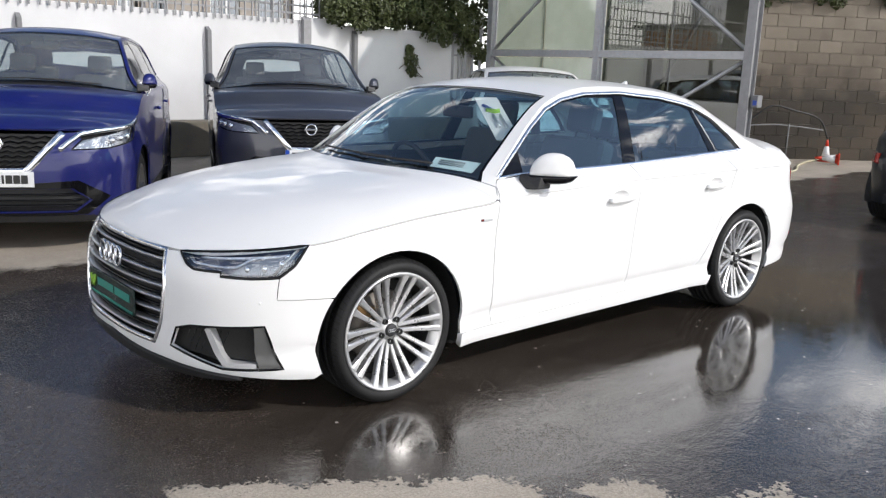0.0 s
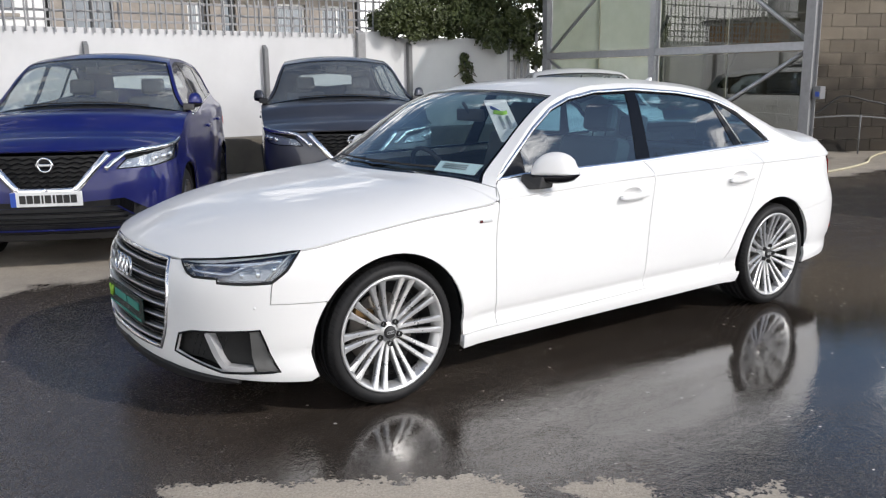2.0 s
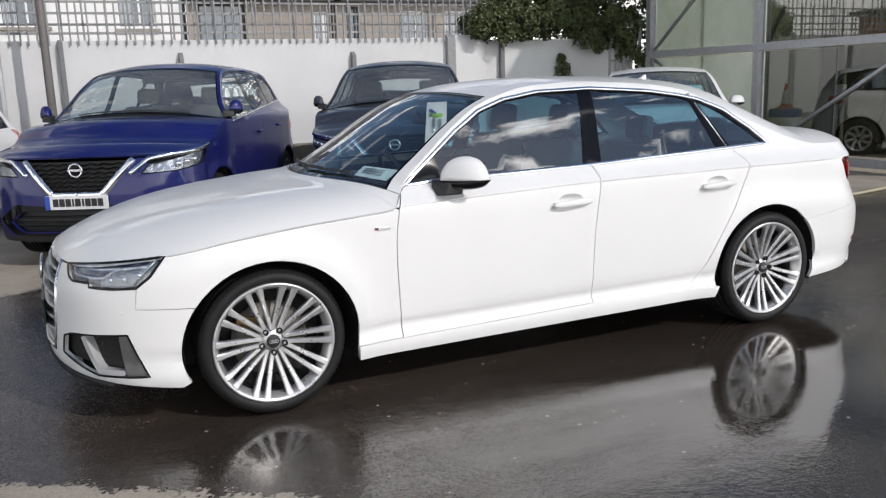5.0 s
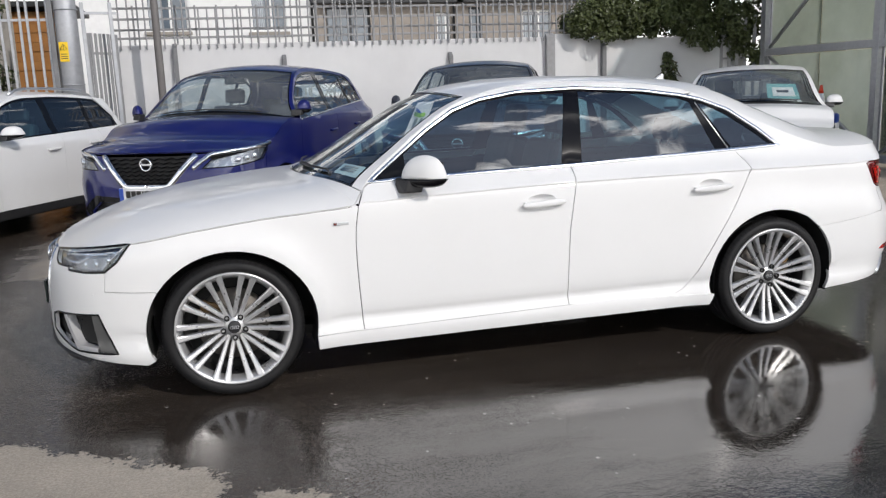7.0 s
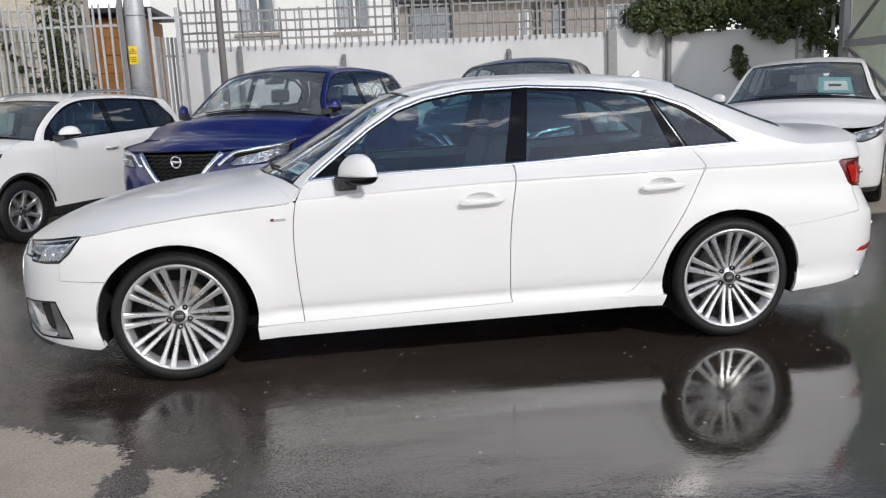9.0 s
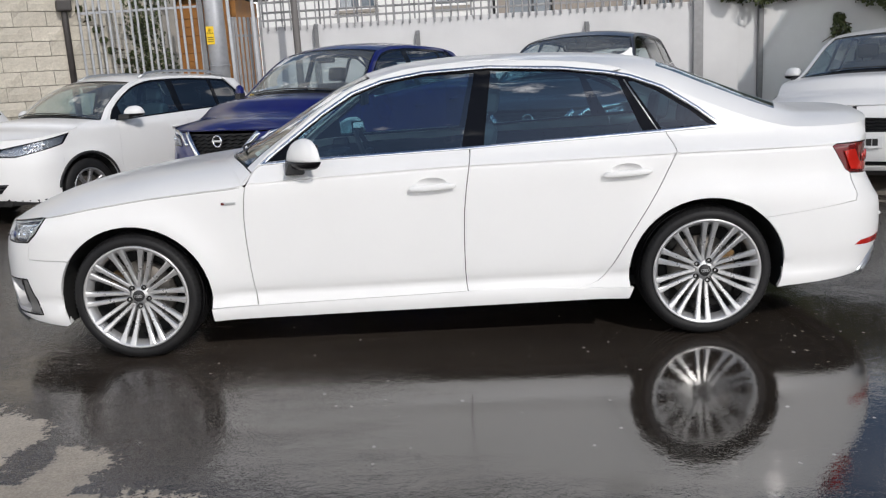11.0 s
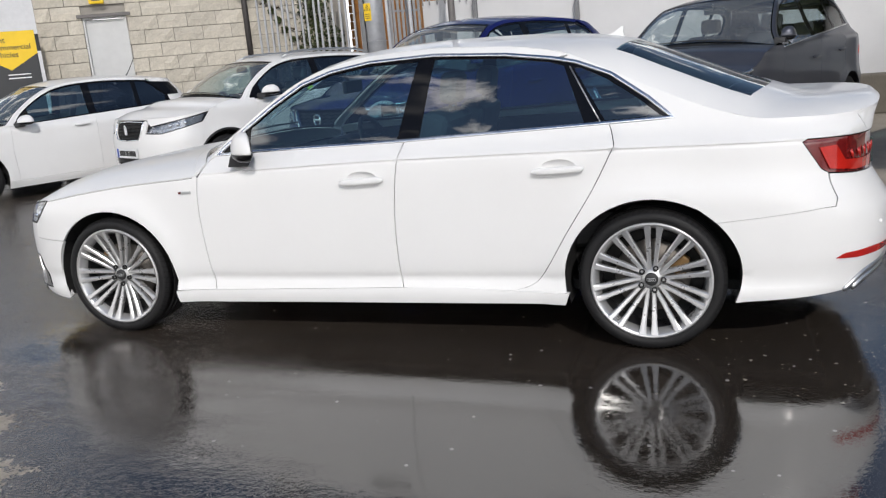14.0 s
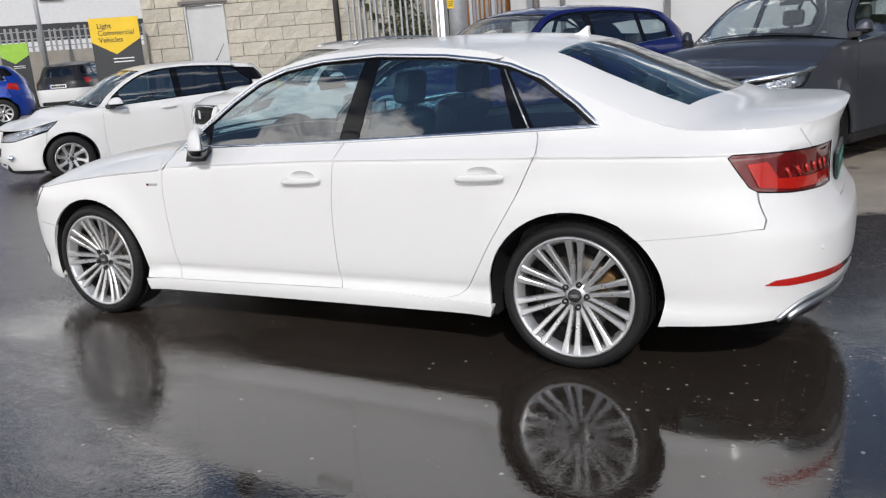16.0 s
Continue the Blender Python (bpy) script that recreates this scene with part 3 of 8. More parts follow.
    small_pool = maths(nt, "MULTIPLY_ADD", 1.9, maths(nt, "SQRT", maths(nt, "ADD", maths(nt, "MULTIPLY", ex, ex), maths(nt, "MULTIPLY", ey, ey))), 1.10)
    pud = maths(nt, "ADD", maths(nt, "MULTIPLY_ADD", maths(nt, "MINIMUM", far_off, small_pool), 0.72, -0.74), maths(nt, "MULTIPLY", maths(nt, "SUBTRACT", streak, 0.5), 1.7))
    film = maths(nt, "MINIMUM", 1.0, maths(nt, "MAXIMUM", 0.0, pud))
    wet_rough = maths(nt, "MULTIPLY_ADD", film, 0.19, 0.010)
    wet_col = mixed(nt, 1.0, ramp(nt, broad, [(0.3, (0.042, 0.033, 0.027)), (0.7, (0.074, 0.060, 0.049))]), ramp(nt, fine, [(0.3, 0.35), (0.72, 1.8)]), "MULTIPLY")
    dry_col = mixed(nt, 1.0, ramp(nt, edge, [(0.3, (0.33, 0.285, 0.23)), (0.7, (0.51, 0.45, 0.37))]), ramp(nt, fine, [(0.3, 0.7), (0.75, 1.2)]), "MULTIPLY")
    wet_col = mixed(nt, 1.0, wet_col, ramp(nt, film, [(0.0, 0.50), (0.9, 1.0)]), "MULTIPLY")
    speck = ramp(nt, noise_node(nt, 34.0, 2, rough=0.8), [(0.70, 0.0), (0.76, 1.0)])
    wet_col = mixed(nt, maths(nt, "MULTIPLY", speck, 0.55), wet_col, (0.30, 0.28, 0.25))
    # flecks of foam and grit left on the water
    spot = nt.nodes.new("ShaderNodeTexVoronoi")
    spot.inputs["Scale"].default_value = 15.0
    nt.links.new(geo.outputs["Position"], spot.inputs["Vector"])
    pick = nt.nodes.new("ShaderNodeSeparateColor")
    nt.links.new(spot.outputs["Color"], pick.inputs[0])
    fleck = maths(nt, "MULTIPLY", maths(nt, "LESS_THAN", spot.outputs["Distance"], maths(nt, "MULTIPLY", pick.outputs[1], 0.13)), maths(nt, "GREATER_THAN", maths(nt, "MULTIPLY_ADD", broad, 0.6, pick.outputs[0]), 1.02))
    wet_col = mixed(nt, maths(nt, "MULTIPLY", fleck, 0.8), wet_col, (0.42, 0.41, 0.39))
    fx, fy = maths(nt, "SUBTRACT", x, 2.25), maths(nt, "ADD", y, 1.05)
    drift = maths(nt, "SUBTRACT", 1.0, maths(nt, "ADD", maths(nt, "MULTIPLY", maths(nt, "MULTIPLY", fx, fx), 0.9), maths(nt, "MULTIPLY", maths(nt, "MULTIPLY", fy, fy), 2.6)))
    foam = nt.nodes.new("ShaderNodeTexVoronoi")
    foam.inputs["Scale"].default_value = 33.0
    nt.links.new(geo.outputs["Position"], foam.inputs["Vector"])
    toss = nt.nodes.new("ShaderNodeSeparateColor")
    nt.links.new(foam.outputs["Color"], toss.inputs[0])
    bubble = maths(nt, "MULTIPLY", maths(nt, "LESS_THAN", maths(nt, "MULTIPLY_ADD", maths(nt, "SUBTRACT", fine, 0.5), 0.9, foam.outputs["Distance"]), maths(nt, "MULTIPLY_ADD", toss.outputs[1], 0.26, 0.0)), maths(nt, "GREATER_THAN", maths(nt, "ADD", maths(nt, "MULTIPLY", drift, 0.30), maths(nt, "MULTIPLY_ADD", maths(nt, "SUBTRACT", crumb, 0.5), 0.35, toss.outputs[0])), 1.06))
    wet_col = mixed(nt, maths(nt, "MULTIPLY", bubble, 0.9), wet_col, (0.40, 0.37, 0.31))
    # chippings that stand out of the water, in patches
    poke = maths(nt, "MULTIPLY", ramp(nt, noise_node(nt, 115.0, 2, rough=0.6), [(0.54, 0.0), (0.66, 1.0)]), ramp(nt, noise_node(nt, 3.2, 5, rough=0.7), [(0.36, 0.25), (0.62, 1.0)]))
    wet_col = mixed(nt, maths(nt, "MULTIPLY", poke, 0.16), wet_col, (0.17, 0.153, 0.136))
    col = mixed(nt, dry, wet_col, dry_col)
    nt.links.new(col, b.inputs["Base Color"])
    nt.links.new(maths(nt, "MULTIPLY_ADD", dry, 0.6, maths(nt, "MULTIPLY_ADD", maths(nt, "MULTIPLY", poke, film), 0.16, wet_rough)), b.inputs["Roughness"])
    b.inputs["IOR"].default_value = 1.68
    nt.links.new(maths(nt, "MULTIPLY_ADD", dry, -0.35, maths(nt, "MULTIPLY_ADD", film, -0.32, 1.05)), b.inputs["Specular IOR Level"])
    vor = nt.nodes.new("ShaderNodeTexVoronoi")
    vor.inputs["Scale"].default_value = 75.0
    nt.links.new(geo.outputs["Position"], vor.inputs["Vector"])
    ripple = noise_node(nt, 38.0, 3, rough=0.65)
    hgt = maths(nt, "ADD", maths(nt, "ADD", maths(nt, "MULTIPLY", vor.outputs["Distance"], -0.12), maths(nt, "MULTIPLY", fine, maths(nt, "MULTIPLY_ADD", film, 0.60, 0.12))), maths(nt, "MULTIPLY_ADD", noise_node(nt, 9.0, 4, rough=0.6), 2.2, maths(nt, "MULTIPLY", ripple, 1.4)))
    hgt = maths(nt, "MULTIPLY_ADD", maths(nt, "MULTIPLY", poke, maths(nt, "MULTIPLY_ADD", film, 0.85, 0.15)), 1.9, hgt)
    bp = nt.nodes.new("ShaderNodeBump")
    bp.inputs["Distance"].default_value = 0.003
    nt.links.new(hgt, bp.inputs["Height"])
    nt.links.new(maths(nt, "MULTIPLY_ADD", dry, 0.35, maths(nt, "MULTIPLY_ADD", film, 0.40, 0.085)), bp.inputs["Strength"])
    nt.links.new(bp.outputs[0], b.inputs["Normal"])
    return m


def yard_height(x, y):
    """The yard falls gently under the saloon towards its tail."""
    fade = max(0.0, min(1.0, (3.4 - abs(y)) / 1.6)) * max(0.0, min(1.0, (4.2 - abs(x)) / 1.8))
    return (0.0055 - 0.0076 * x) * fade * fade * (3 - 2 * fade)


us = [-400, -60, -12] + [-5 + 0.25 * i for i in range(41)] + [12, 60, 400]
me = from_lists([(x, y, yard_height(x, y)) for x in us for y in us], [(i * len(us) + j, (i + 1) * len(us) + j, (i + 1) * len(us) + j + 1, i * len(us) + j + 1) for i in range(len(us) - 1) for j in range(len(us) - 1)])
tagged(part("ground", me, yard_material()), "wet dark asphalt yard drying to pale concrete", "ground", kind="structure")

# ---- the white wall and its railing ----
M["wall_white"] = surface("white_render", (0.62, 0.62, 0.625), 0.8, vary=0.07, scale=1.4, bumpy=0.35, fine=60)
M["concrete"] = surface("weathered_concrete", (0.30, 0.275, 0.24), 0.85, vary=0.3, scale=3, bumpy=0.5, fine=70)
# mossy concrete, with the parked cars' shadow also put into its colour
M["mossy_shaded"] = surface("mossy_shaded_concrete", (0.15, 0.135, 0.11), 0.9, vary=0.35, scale=3, bumpy=0.5, fine=70)
M["galv"] = surface("galvanised_steel", (0.43, 0.44, 0.46), 0.45, metal=0.5, vary=0.12, scale=14)
M["grey_steel"] = surface("grey_painted_steel", (0.17, 0.172, 0.178), 0.5, vary=0.15, scale=10)
M["rail_pale"] = surface("pale_railing_paint", (0.28, 0.28, 0.285), 0.55, vary=0.12, scale=12)
M["pole_brown"] = surface("brown_grey_pole", (0.13, 0.12, 0.115), 0.55, vary=0.15, scale=10)
M["pole_dark"] = surface("dark_brown_pipe", (0.035, 0.030, 0.028), 0.5, vary=0.2, scale=10)
M["stone"] = surface("split_face_block", (0.52, 0.480, 0.405), 0.9, vary=0.26, scale=6, bumpy=1.5, fine=40, per_object=0.14)
M["mortar"] = surface("mortar", (0.30, 0.28, 0.25), 0.95, vary=0.15, bumpy=0.3)


def stained_block():
    """Pale blockwork with brown splash stains of uneven outline from the washing."""
    m, nt, b = nodes_of("stained_block")
    geo = nt.nodes.new("ShaderNodeNewGeometry")
    sp = nt.nodes.new("ShaderNodeSeparateXYZ")
    nt.links.new(geo.outputs["Position"], sp.inputs[0])
    blot = nt.nodes.new("ShaderNodeTexNoise")
    blot.inputs["Scale"].default_value, blot.inputs["Detail"].default_value = 0.9, 6
    nt.links.new(geo.outputs["Position"], blot.inputs[0])
    reach = maths(nt, "ADD", maths(nt, "SUBTRACT", 2.15, sp.outputs[2]), maths(nt, "MULTIPLY", maths(nt, "SUBTRACT", blot.outputs[0], 0.5), 4.0))
    wet = maths(nt, "MINIMUM", 1.0, maths(nt, "MAXIMUM", 0.0, maths(nt, "MULTIPLY", reach, 1.4)))
    oi = nt.nodes.new("ShaderNodeObjectInfo")
    grain = ramp(nt, noise_node(nt, 70.0, 3), [(0.3, 0.8), (0.7, 1.15)])
    c = mixed(nt, wet, ramp(nt, blot.outputs[0], [(0.3, (0.15, 0.122, 0.09)), (0.7, (0.28, 0.24, 0.19))]), ramp(nt, blot.outputs[0], [(0.35, (0.030, 0.025, 0.020)), (0.7, (0.085, 0.066, 0.045))]))
    c = mixed(nt, 1.0, mixed(nt, 1.0, c, grain, "MULTIPLY"), ramp(nt, oi.outputs["Random"], [(0.0, 0.68), (1.0, 1.05)]), "MULTIPLY")
    nt.links.new(c, b.inputs["Base Color"])
    b.inputs["Roughness"].default_value = 0.9
    bump(nt, b, grain, 0.5, 0.004)
    return m


M["block"] = stained_block()
M["door_white"] = surface("white_door_paint", (0.52, 0.525, 0.52), 0.5, vary=0.05)
M["render_white"] = surface("house_white_render", (0.78, 0.78, 0.77), 0.85, vary=0.05, bumpy=0.2)
M["office_white"] = surface("office_white_render", (0.64, 0.645, 0.655), 0.85, vary=0.05, bumpy=0.2)
M["pebble"] = surface("pebble_dash", (0.31, 0.275, 0.24), 0.95, vary=0.22, scale=4, bumpy=0.8, fine=40)
M["slate"] = surface("roof_slate", (0.09, 0.09, 0.10), 0.7, vary=0.25, scale=8)
M["pvc"] = surface("white_window_frame", (0.75, 0.75, 0.74), 0.4, vary=0.04)
M["pane"] = surface("house_window", (0.10, 0.13, 0.16), 0.06, vary=0.4, scale=2, coat=1.0)
M["curtain"] = surface("curtain_cloth", (0.42, 0.45, 0.48), 0.8, vary=0.2, scale=10)
M["leaf"] = surface("ivy_leaf", (0.052, 0.066, 0.018), 0.5, vary=0.6, scale=3.0, fine=25)
M["twig"] = surface("ivy_stem", (0.10, 0.075, 0.05), 0.85, vary=0.3)
M["timber"] = surface("orange_timber", (0.34, 0.15, 0.038), 0.65, vary=0.25, scale=4, bumpy=0.3)
M["yellow"] = surface("sign_yellow", (0.80, 0.53, 0.01), 0.4, vary=0.05)
M["sign_black"] = surface("sign_charcoal", (0.03, 0.032, 0.035), 0.5, vary=0.1)
M["cone_red"] = surface("cone_red", (0.65, 0.05, 0.02), 0.5, vary=0.1)
M["cone_white"] = surface("cone_white", (0.75, 0.75, 0.75), 0.5, vary=0.08)
M["cream"] = surface("cream_sheeting", (0.50, 0.46, 0.32), 0.7, vary=0.12, scale=2, bumpy=0.2)


def block_box(name, x0, x1, y0, y1, z0, z1, mat, label, kind="structure", r=0.012):
    bm = bmesh.new()
    rbox(bm, ((x0 + x1) / 2, (y0 + y1) / 2, (z0 + z1) / 2), (x1 - x0, y1 - y0, z1 - z0), r)
    return tagged(part(name, bm, mat), label, "wall", kind=kind)


block_box("wall_north", -2.88, 4.24, 9.00, 9.22, 0, 2.20, M["wall_white"], "white rendered boundary wall with faint stains")
block_box("wall_north_raised", 4.25, 4.82, 8.93, 9.22, 0, 2.24, M["wall_white"], "white rendered raised pier of the boundary wall")
block_box("wall_north_end", 4.83, 8.05, 9.00, 9.22, 0, 2.16, M["wall_white"], "white rendered boundary wall under ivy")
block_box("plinth", -2.88, 8.05, 8.60, 8.998, 0, 0.55, M["mossy_shaded"], "weathered concrete plinth below the wall", r=0.03)
for x, top, wide in ((-1.97, 2.15, 0.065), (-0.33, 1.95, 0.065), (2.40, 1.93, 0.065), (4.17, 2.20, 0.15), (5.17, 2.02, 0.075)):
    bm = bmesh.new()
    rbox(bm, (x, 8.95, (0.55 + top) / 2), (wide, 0.095, top - 0.55), 0.006)
    for v in bm.verts:
        if v.co.z > top - 0.05 and v.co.y > 8.94:
            v.co.z += 0.06
    tagged(part("wall_post", bm, M["rail_pale"] if wide > 0.1 else M["grey_steel"]), "grey steel post standing against the white wall", "post", "posts along the white wall")


def railing(name, p0, p1, z_low, tops, rails, gap, mat, label, width=0.03, skip=0.0, seed=1):
    """Upright bars on level rails between two points."""
    rnd = random.Random(seed)
    p0, p1 = Vector((*p0, 0)), Vector((*p1, 0))
    d = p1 - p0
    ang = math.degrees(math.atan2(d.y, d.x))
    th = thing(name, pose(p0.x, p0.y, 0, 0, 0, ang), label, "fence")
    for z in rails:
        bm = bmesh.new()
        rbox(bm, (d.length / 2, 0.012, z), (d.length, 0.02, 0.034), 0.004)
        part("rail", bm, mat, th)
    shared = []
    for top in tops:
        bm = bmesh.new()
        rbox(bm, (0, -0.012, (z_low + top) / 2), (width, 0.022, top - z_low), 0.005, None, 1)
        me = bpy.data.meshes.new("bar")
        bm.to_mesh(me)
        bm.free()
        me.materials.append(mat)
        shared.append(me)
    n = int(d.length / gap)
    for k in range(n + 1):
        ob = new("bar", shared[(k // 9) % len(shared)])
        ob.parent = th
        ob.matrix_basis = pose(k * gap + rnd.uniform(-0.004, 0.004), 0, 0, 0, rnd.uniform(-0.4, 0.4), 0)
    return th


railing("wall_railing", (-2.86, 8.975), (5.1, 8.975), 2.13, [3.35, 2.72, 3.35], [2.30, 2.58, 3.0], 0.128, M["rail_pale"], "pale steel railing of upright bars on the white wall", 0.024)
railing("rear_railing", (-2.86, 9.19), (5.1, 9.19), 2.1, [2.80, 3.1], [2.44, 2.76], 0.31, M["rail_pale"], "second pale railing behind the wall railing", 0.028, seed=3)
railing("yard_gate", (-5.35, 7.95), (-3.44, 7.95), 0.12, [2.80], [0.3, 2.50], 0.112, M["galv"], "grey palisade gate of upright steel bars", 0.034, seed=5)
railing("side_fence", (-3.08, 7.98), (-2.74, 8.40), 0.1, [2.32], [0.3, 2.05], 0.075, M["rail_pale"], "short grey palisade fence beside the pole", 0.045, seed=6)
railing("frame_fence", (-3.08, 7.93), (-2.66, 7.98), 0.1, [2.72], [0.25, 2.58], 0.36, M["galv"], "grey steel gate frame beside the pole", 0.05, seed=7)
railing("bay_fence", (6.9, 9.3), (8.1, 8.75), 0.2, [2.5], [0.5, 1.75], 0.14, M["rail_pale"], "pale palisade fence beside the wash bay", 0.06, seed=8)

# big utility pole with its warning plate
pole = thing("utility_pole", pose(-3.30, 7.9, 0), "thick galvanised pole with a yellow warning plate", "pole")
bm = bmesh.new()
tube(bm, [(0, 0, 0), (0, 0, 2.4), (0, 0, 7.5)], [0.150, 0.142, 0.11], 28)
part("shaft", bm, M["galv"], pole)
for z in (1.62, 2.62):
    bm = bmesh.new()
    tube(bm, [(0.153 * math.cos(radians(a)), 0.153 * math.sin(radians(a)), z) for a in range(0, 361, 15)], 0.008, 6, False)
    part("strap", bm, M["galv"], pole)
bm = bmesh.new()
rbox(bm, (-0.19, -0.02, 2.6), (0.07, 0.06, 5.2), 0.01)
part("cable_duct", bm, M["grey_steel"], pole)
bm = bmesh.new()
rbox(bm, (-0.05, -0.146, 2.06), (0.115, 0.006, 0.26), 0.003)
sign = part("warning_plate", bm, M["yellow"], pole, "yellow warning plate with a black triangle")
bm = bmesh.new()
tube(bm, [(-0.097, -0.152, 2.085), (-0.003, -0.152, 2.085), (-0.050, -0.152, 2.165), (-0.097, -0.152, 2.085)], 0.005, 4)
part("triangle", bm, M["ink"], sign)
bm = bmesh.new()
tube(bm, [(-0.043, -0.152, 2.145), (-0.057, -0.152, 2.118), (-0.043, -0.152, 2.118), (-0.052, -0.152, 2.094)], 0.004, 4)
part("bolt_mark", bm, M["ink"], sign)
for k in range(3):
    bm = bmesh.new()
    rbox(bm, (-0.05, -0.150, 2.03 - 0.03 * k), (0.085, 0.004, 0.010), 0)
    part("printed_bar", bm, M["ink"], sign)
lamp_pole = thing("lamp_pole", pose(-2.17, 8.3, 0), "slim brown-grey pole before the white wall", "pole")
bm = bmesh.new()
tube(bm, [(0, 0, 0), (0, 0, 1.2), (0, 0, 6.0)], [0.062, 0.055, 0.048], 16)
part("shaft", bm, M["pole_brown"], lamp_pole)
bm = bmesh.new()
rbox(bm, (0, 0, 0.02), (0.2, 0.2, 0.04), 0.008)
part("base_plate", bm, M["grey_steel"], lamp_pole)


# ---- ivy ----
def ivy(name, spots, count, label, seed):
    """Leaves in clumps round the given spots (x, y, z, reach), on a few stems."""
    rnd = random.Random(seed)
    th = thing(name, pose(0, 0, 0), label, "ivy")
    verts, faces = [], []
    for _ in range(count):
        x, y, z, r = rnd.choice(spots)
        while True:
            o = Vector((rnd.uniform(-1, 1), rnd.uniform(-1, 1), rnd.uniform(-1, 1)))
            if 0.25 < o.length < 1:
                break
        c = Vector((x, y, z)) + Vector((o.x * r, o.y * r * 0.55, o.z * r))
        n = Vector((o.x + rnd.uniform(-0.7, 0.7), o.y - 0.5 + rnd.uniform(-0.7, 0.7), o.z + 0.4 + rnd.uniform(-0.7, 0.7))).normalized()
        a = n.orthogonal().normalized()
        a.rotate(Matrix.Rotation(rnd.uniform(0, 6.3), 3, n))
        b = n.cross(a)
        s = rnd.uniform(0.020, 0.044)
        k = len(verts)
        verts += [c - a * s * 0.9, c - a * s * 0.3 + b * s * 0.75 + n * s * 0.15, c + a * s, c - a * s * 0.3 - b * s * 0.75 + n * s * 0.15, c - n * s * 0.12]
        faces += [(k, k + 4, k + 1), (k + 1, k + 4, k + 2), (k + 2, k + 4, k + 3), (k + 3, k + 4, k)]
    lv = part("leaves", from_lists(verts, faces, False), M["leaf"], th, "small glossy dark green leaves")
    lv["kind"] = "stuff"
    for i in range(10):
        x, y, z, r = spots[(i * 7) % len(spots)]
        bm = bmesh.new()
        tube(bm, [(x + rnd.uniform(-0.1, 0.1), y + 0.1, z + r * 0.8), (x + rnd.uniform(-0.2, 0.2), y + 0.05, z), (x + rnd.uniform(-0.3, 0.3), y, z - r)], [0.014, 0.011, 0.006], 6)
        part("stem", bm, M["twig"], th)
    return th


rs = random.Random(11)
spots = []
for i in range(300):
    x = rs.uniform(4.52, 8.45)
    q = (x - 4.52) / 3.5
    lo = 2.25 - 0.48 * max(0, q - 0.50) / 0.50
    hi = 2.46 + 1.4 * min(1, q * 1.5)
    spots.append((x, rs.uniform(8.62, 9.10), rs.uniform(lo, hi), rs.uniform(0.12, 0.24)))
spots += [(rs.uniform(6.6, 8.3), rs.uniform(9.35, 9.6), rs.uniform(0.8, 2.7), 0.24) for _ in range(60)]
ivy("ivy", spots, 64000, "dense dark green ivy hanging over the white wall", 12)
ivy("ivy_tuft", [(6.45, 8.93, 1.62, 0.17), (6.5, 8.95, 1.42, 0.12), (6.42, 8.95, 1.80, 0.10)], 380, "small tuft of ivy clinging to the white wall", 13)
ivy("gate_ivy", [(-4.75 + rs.uniform(-0.38, 0.38), 8.5, rs.uniform(0.9, 3.2), 0.30) for _ in range(26)], 4200, "dark ivy growing behind the palisade gate", 14)
ivy("wall_top_ivy", [(10.2 + 0.30 * k, 5.47 - 0.20 * k, 3.06 + 0.030 * max(0, k - 7) + rs.uniform(-0.06, 0.25), 0.26) for k in range(20)], 9000, "dark ivy along the top of the block wall", 15)


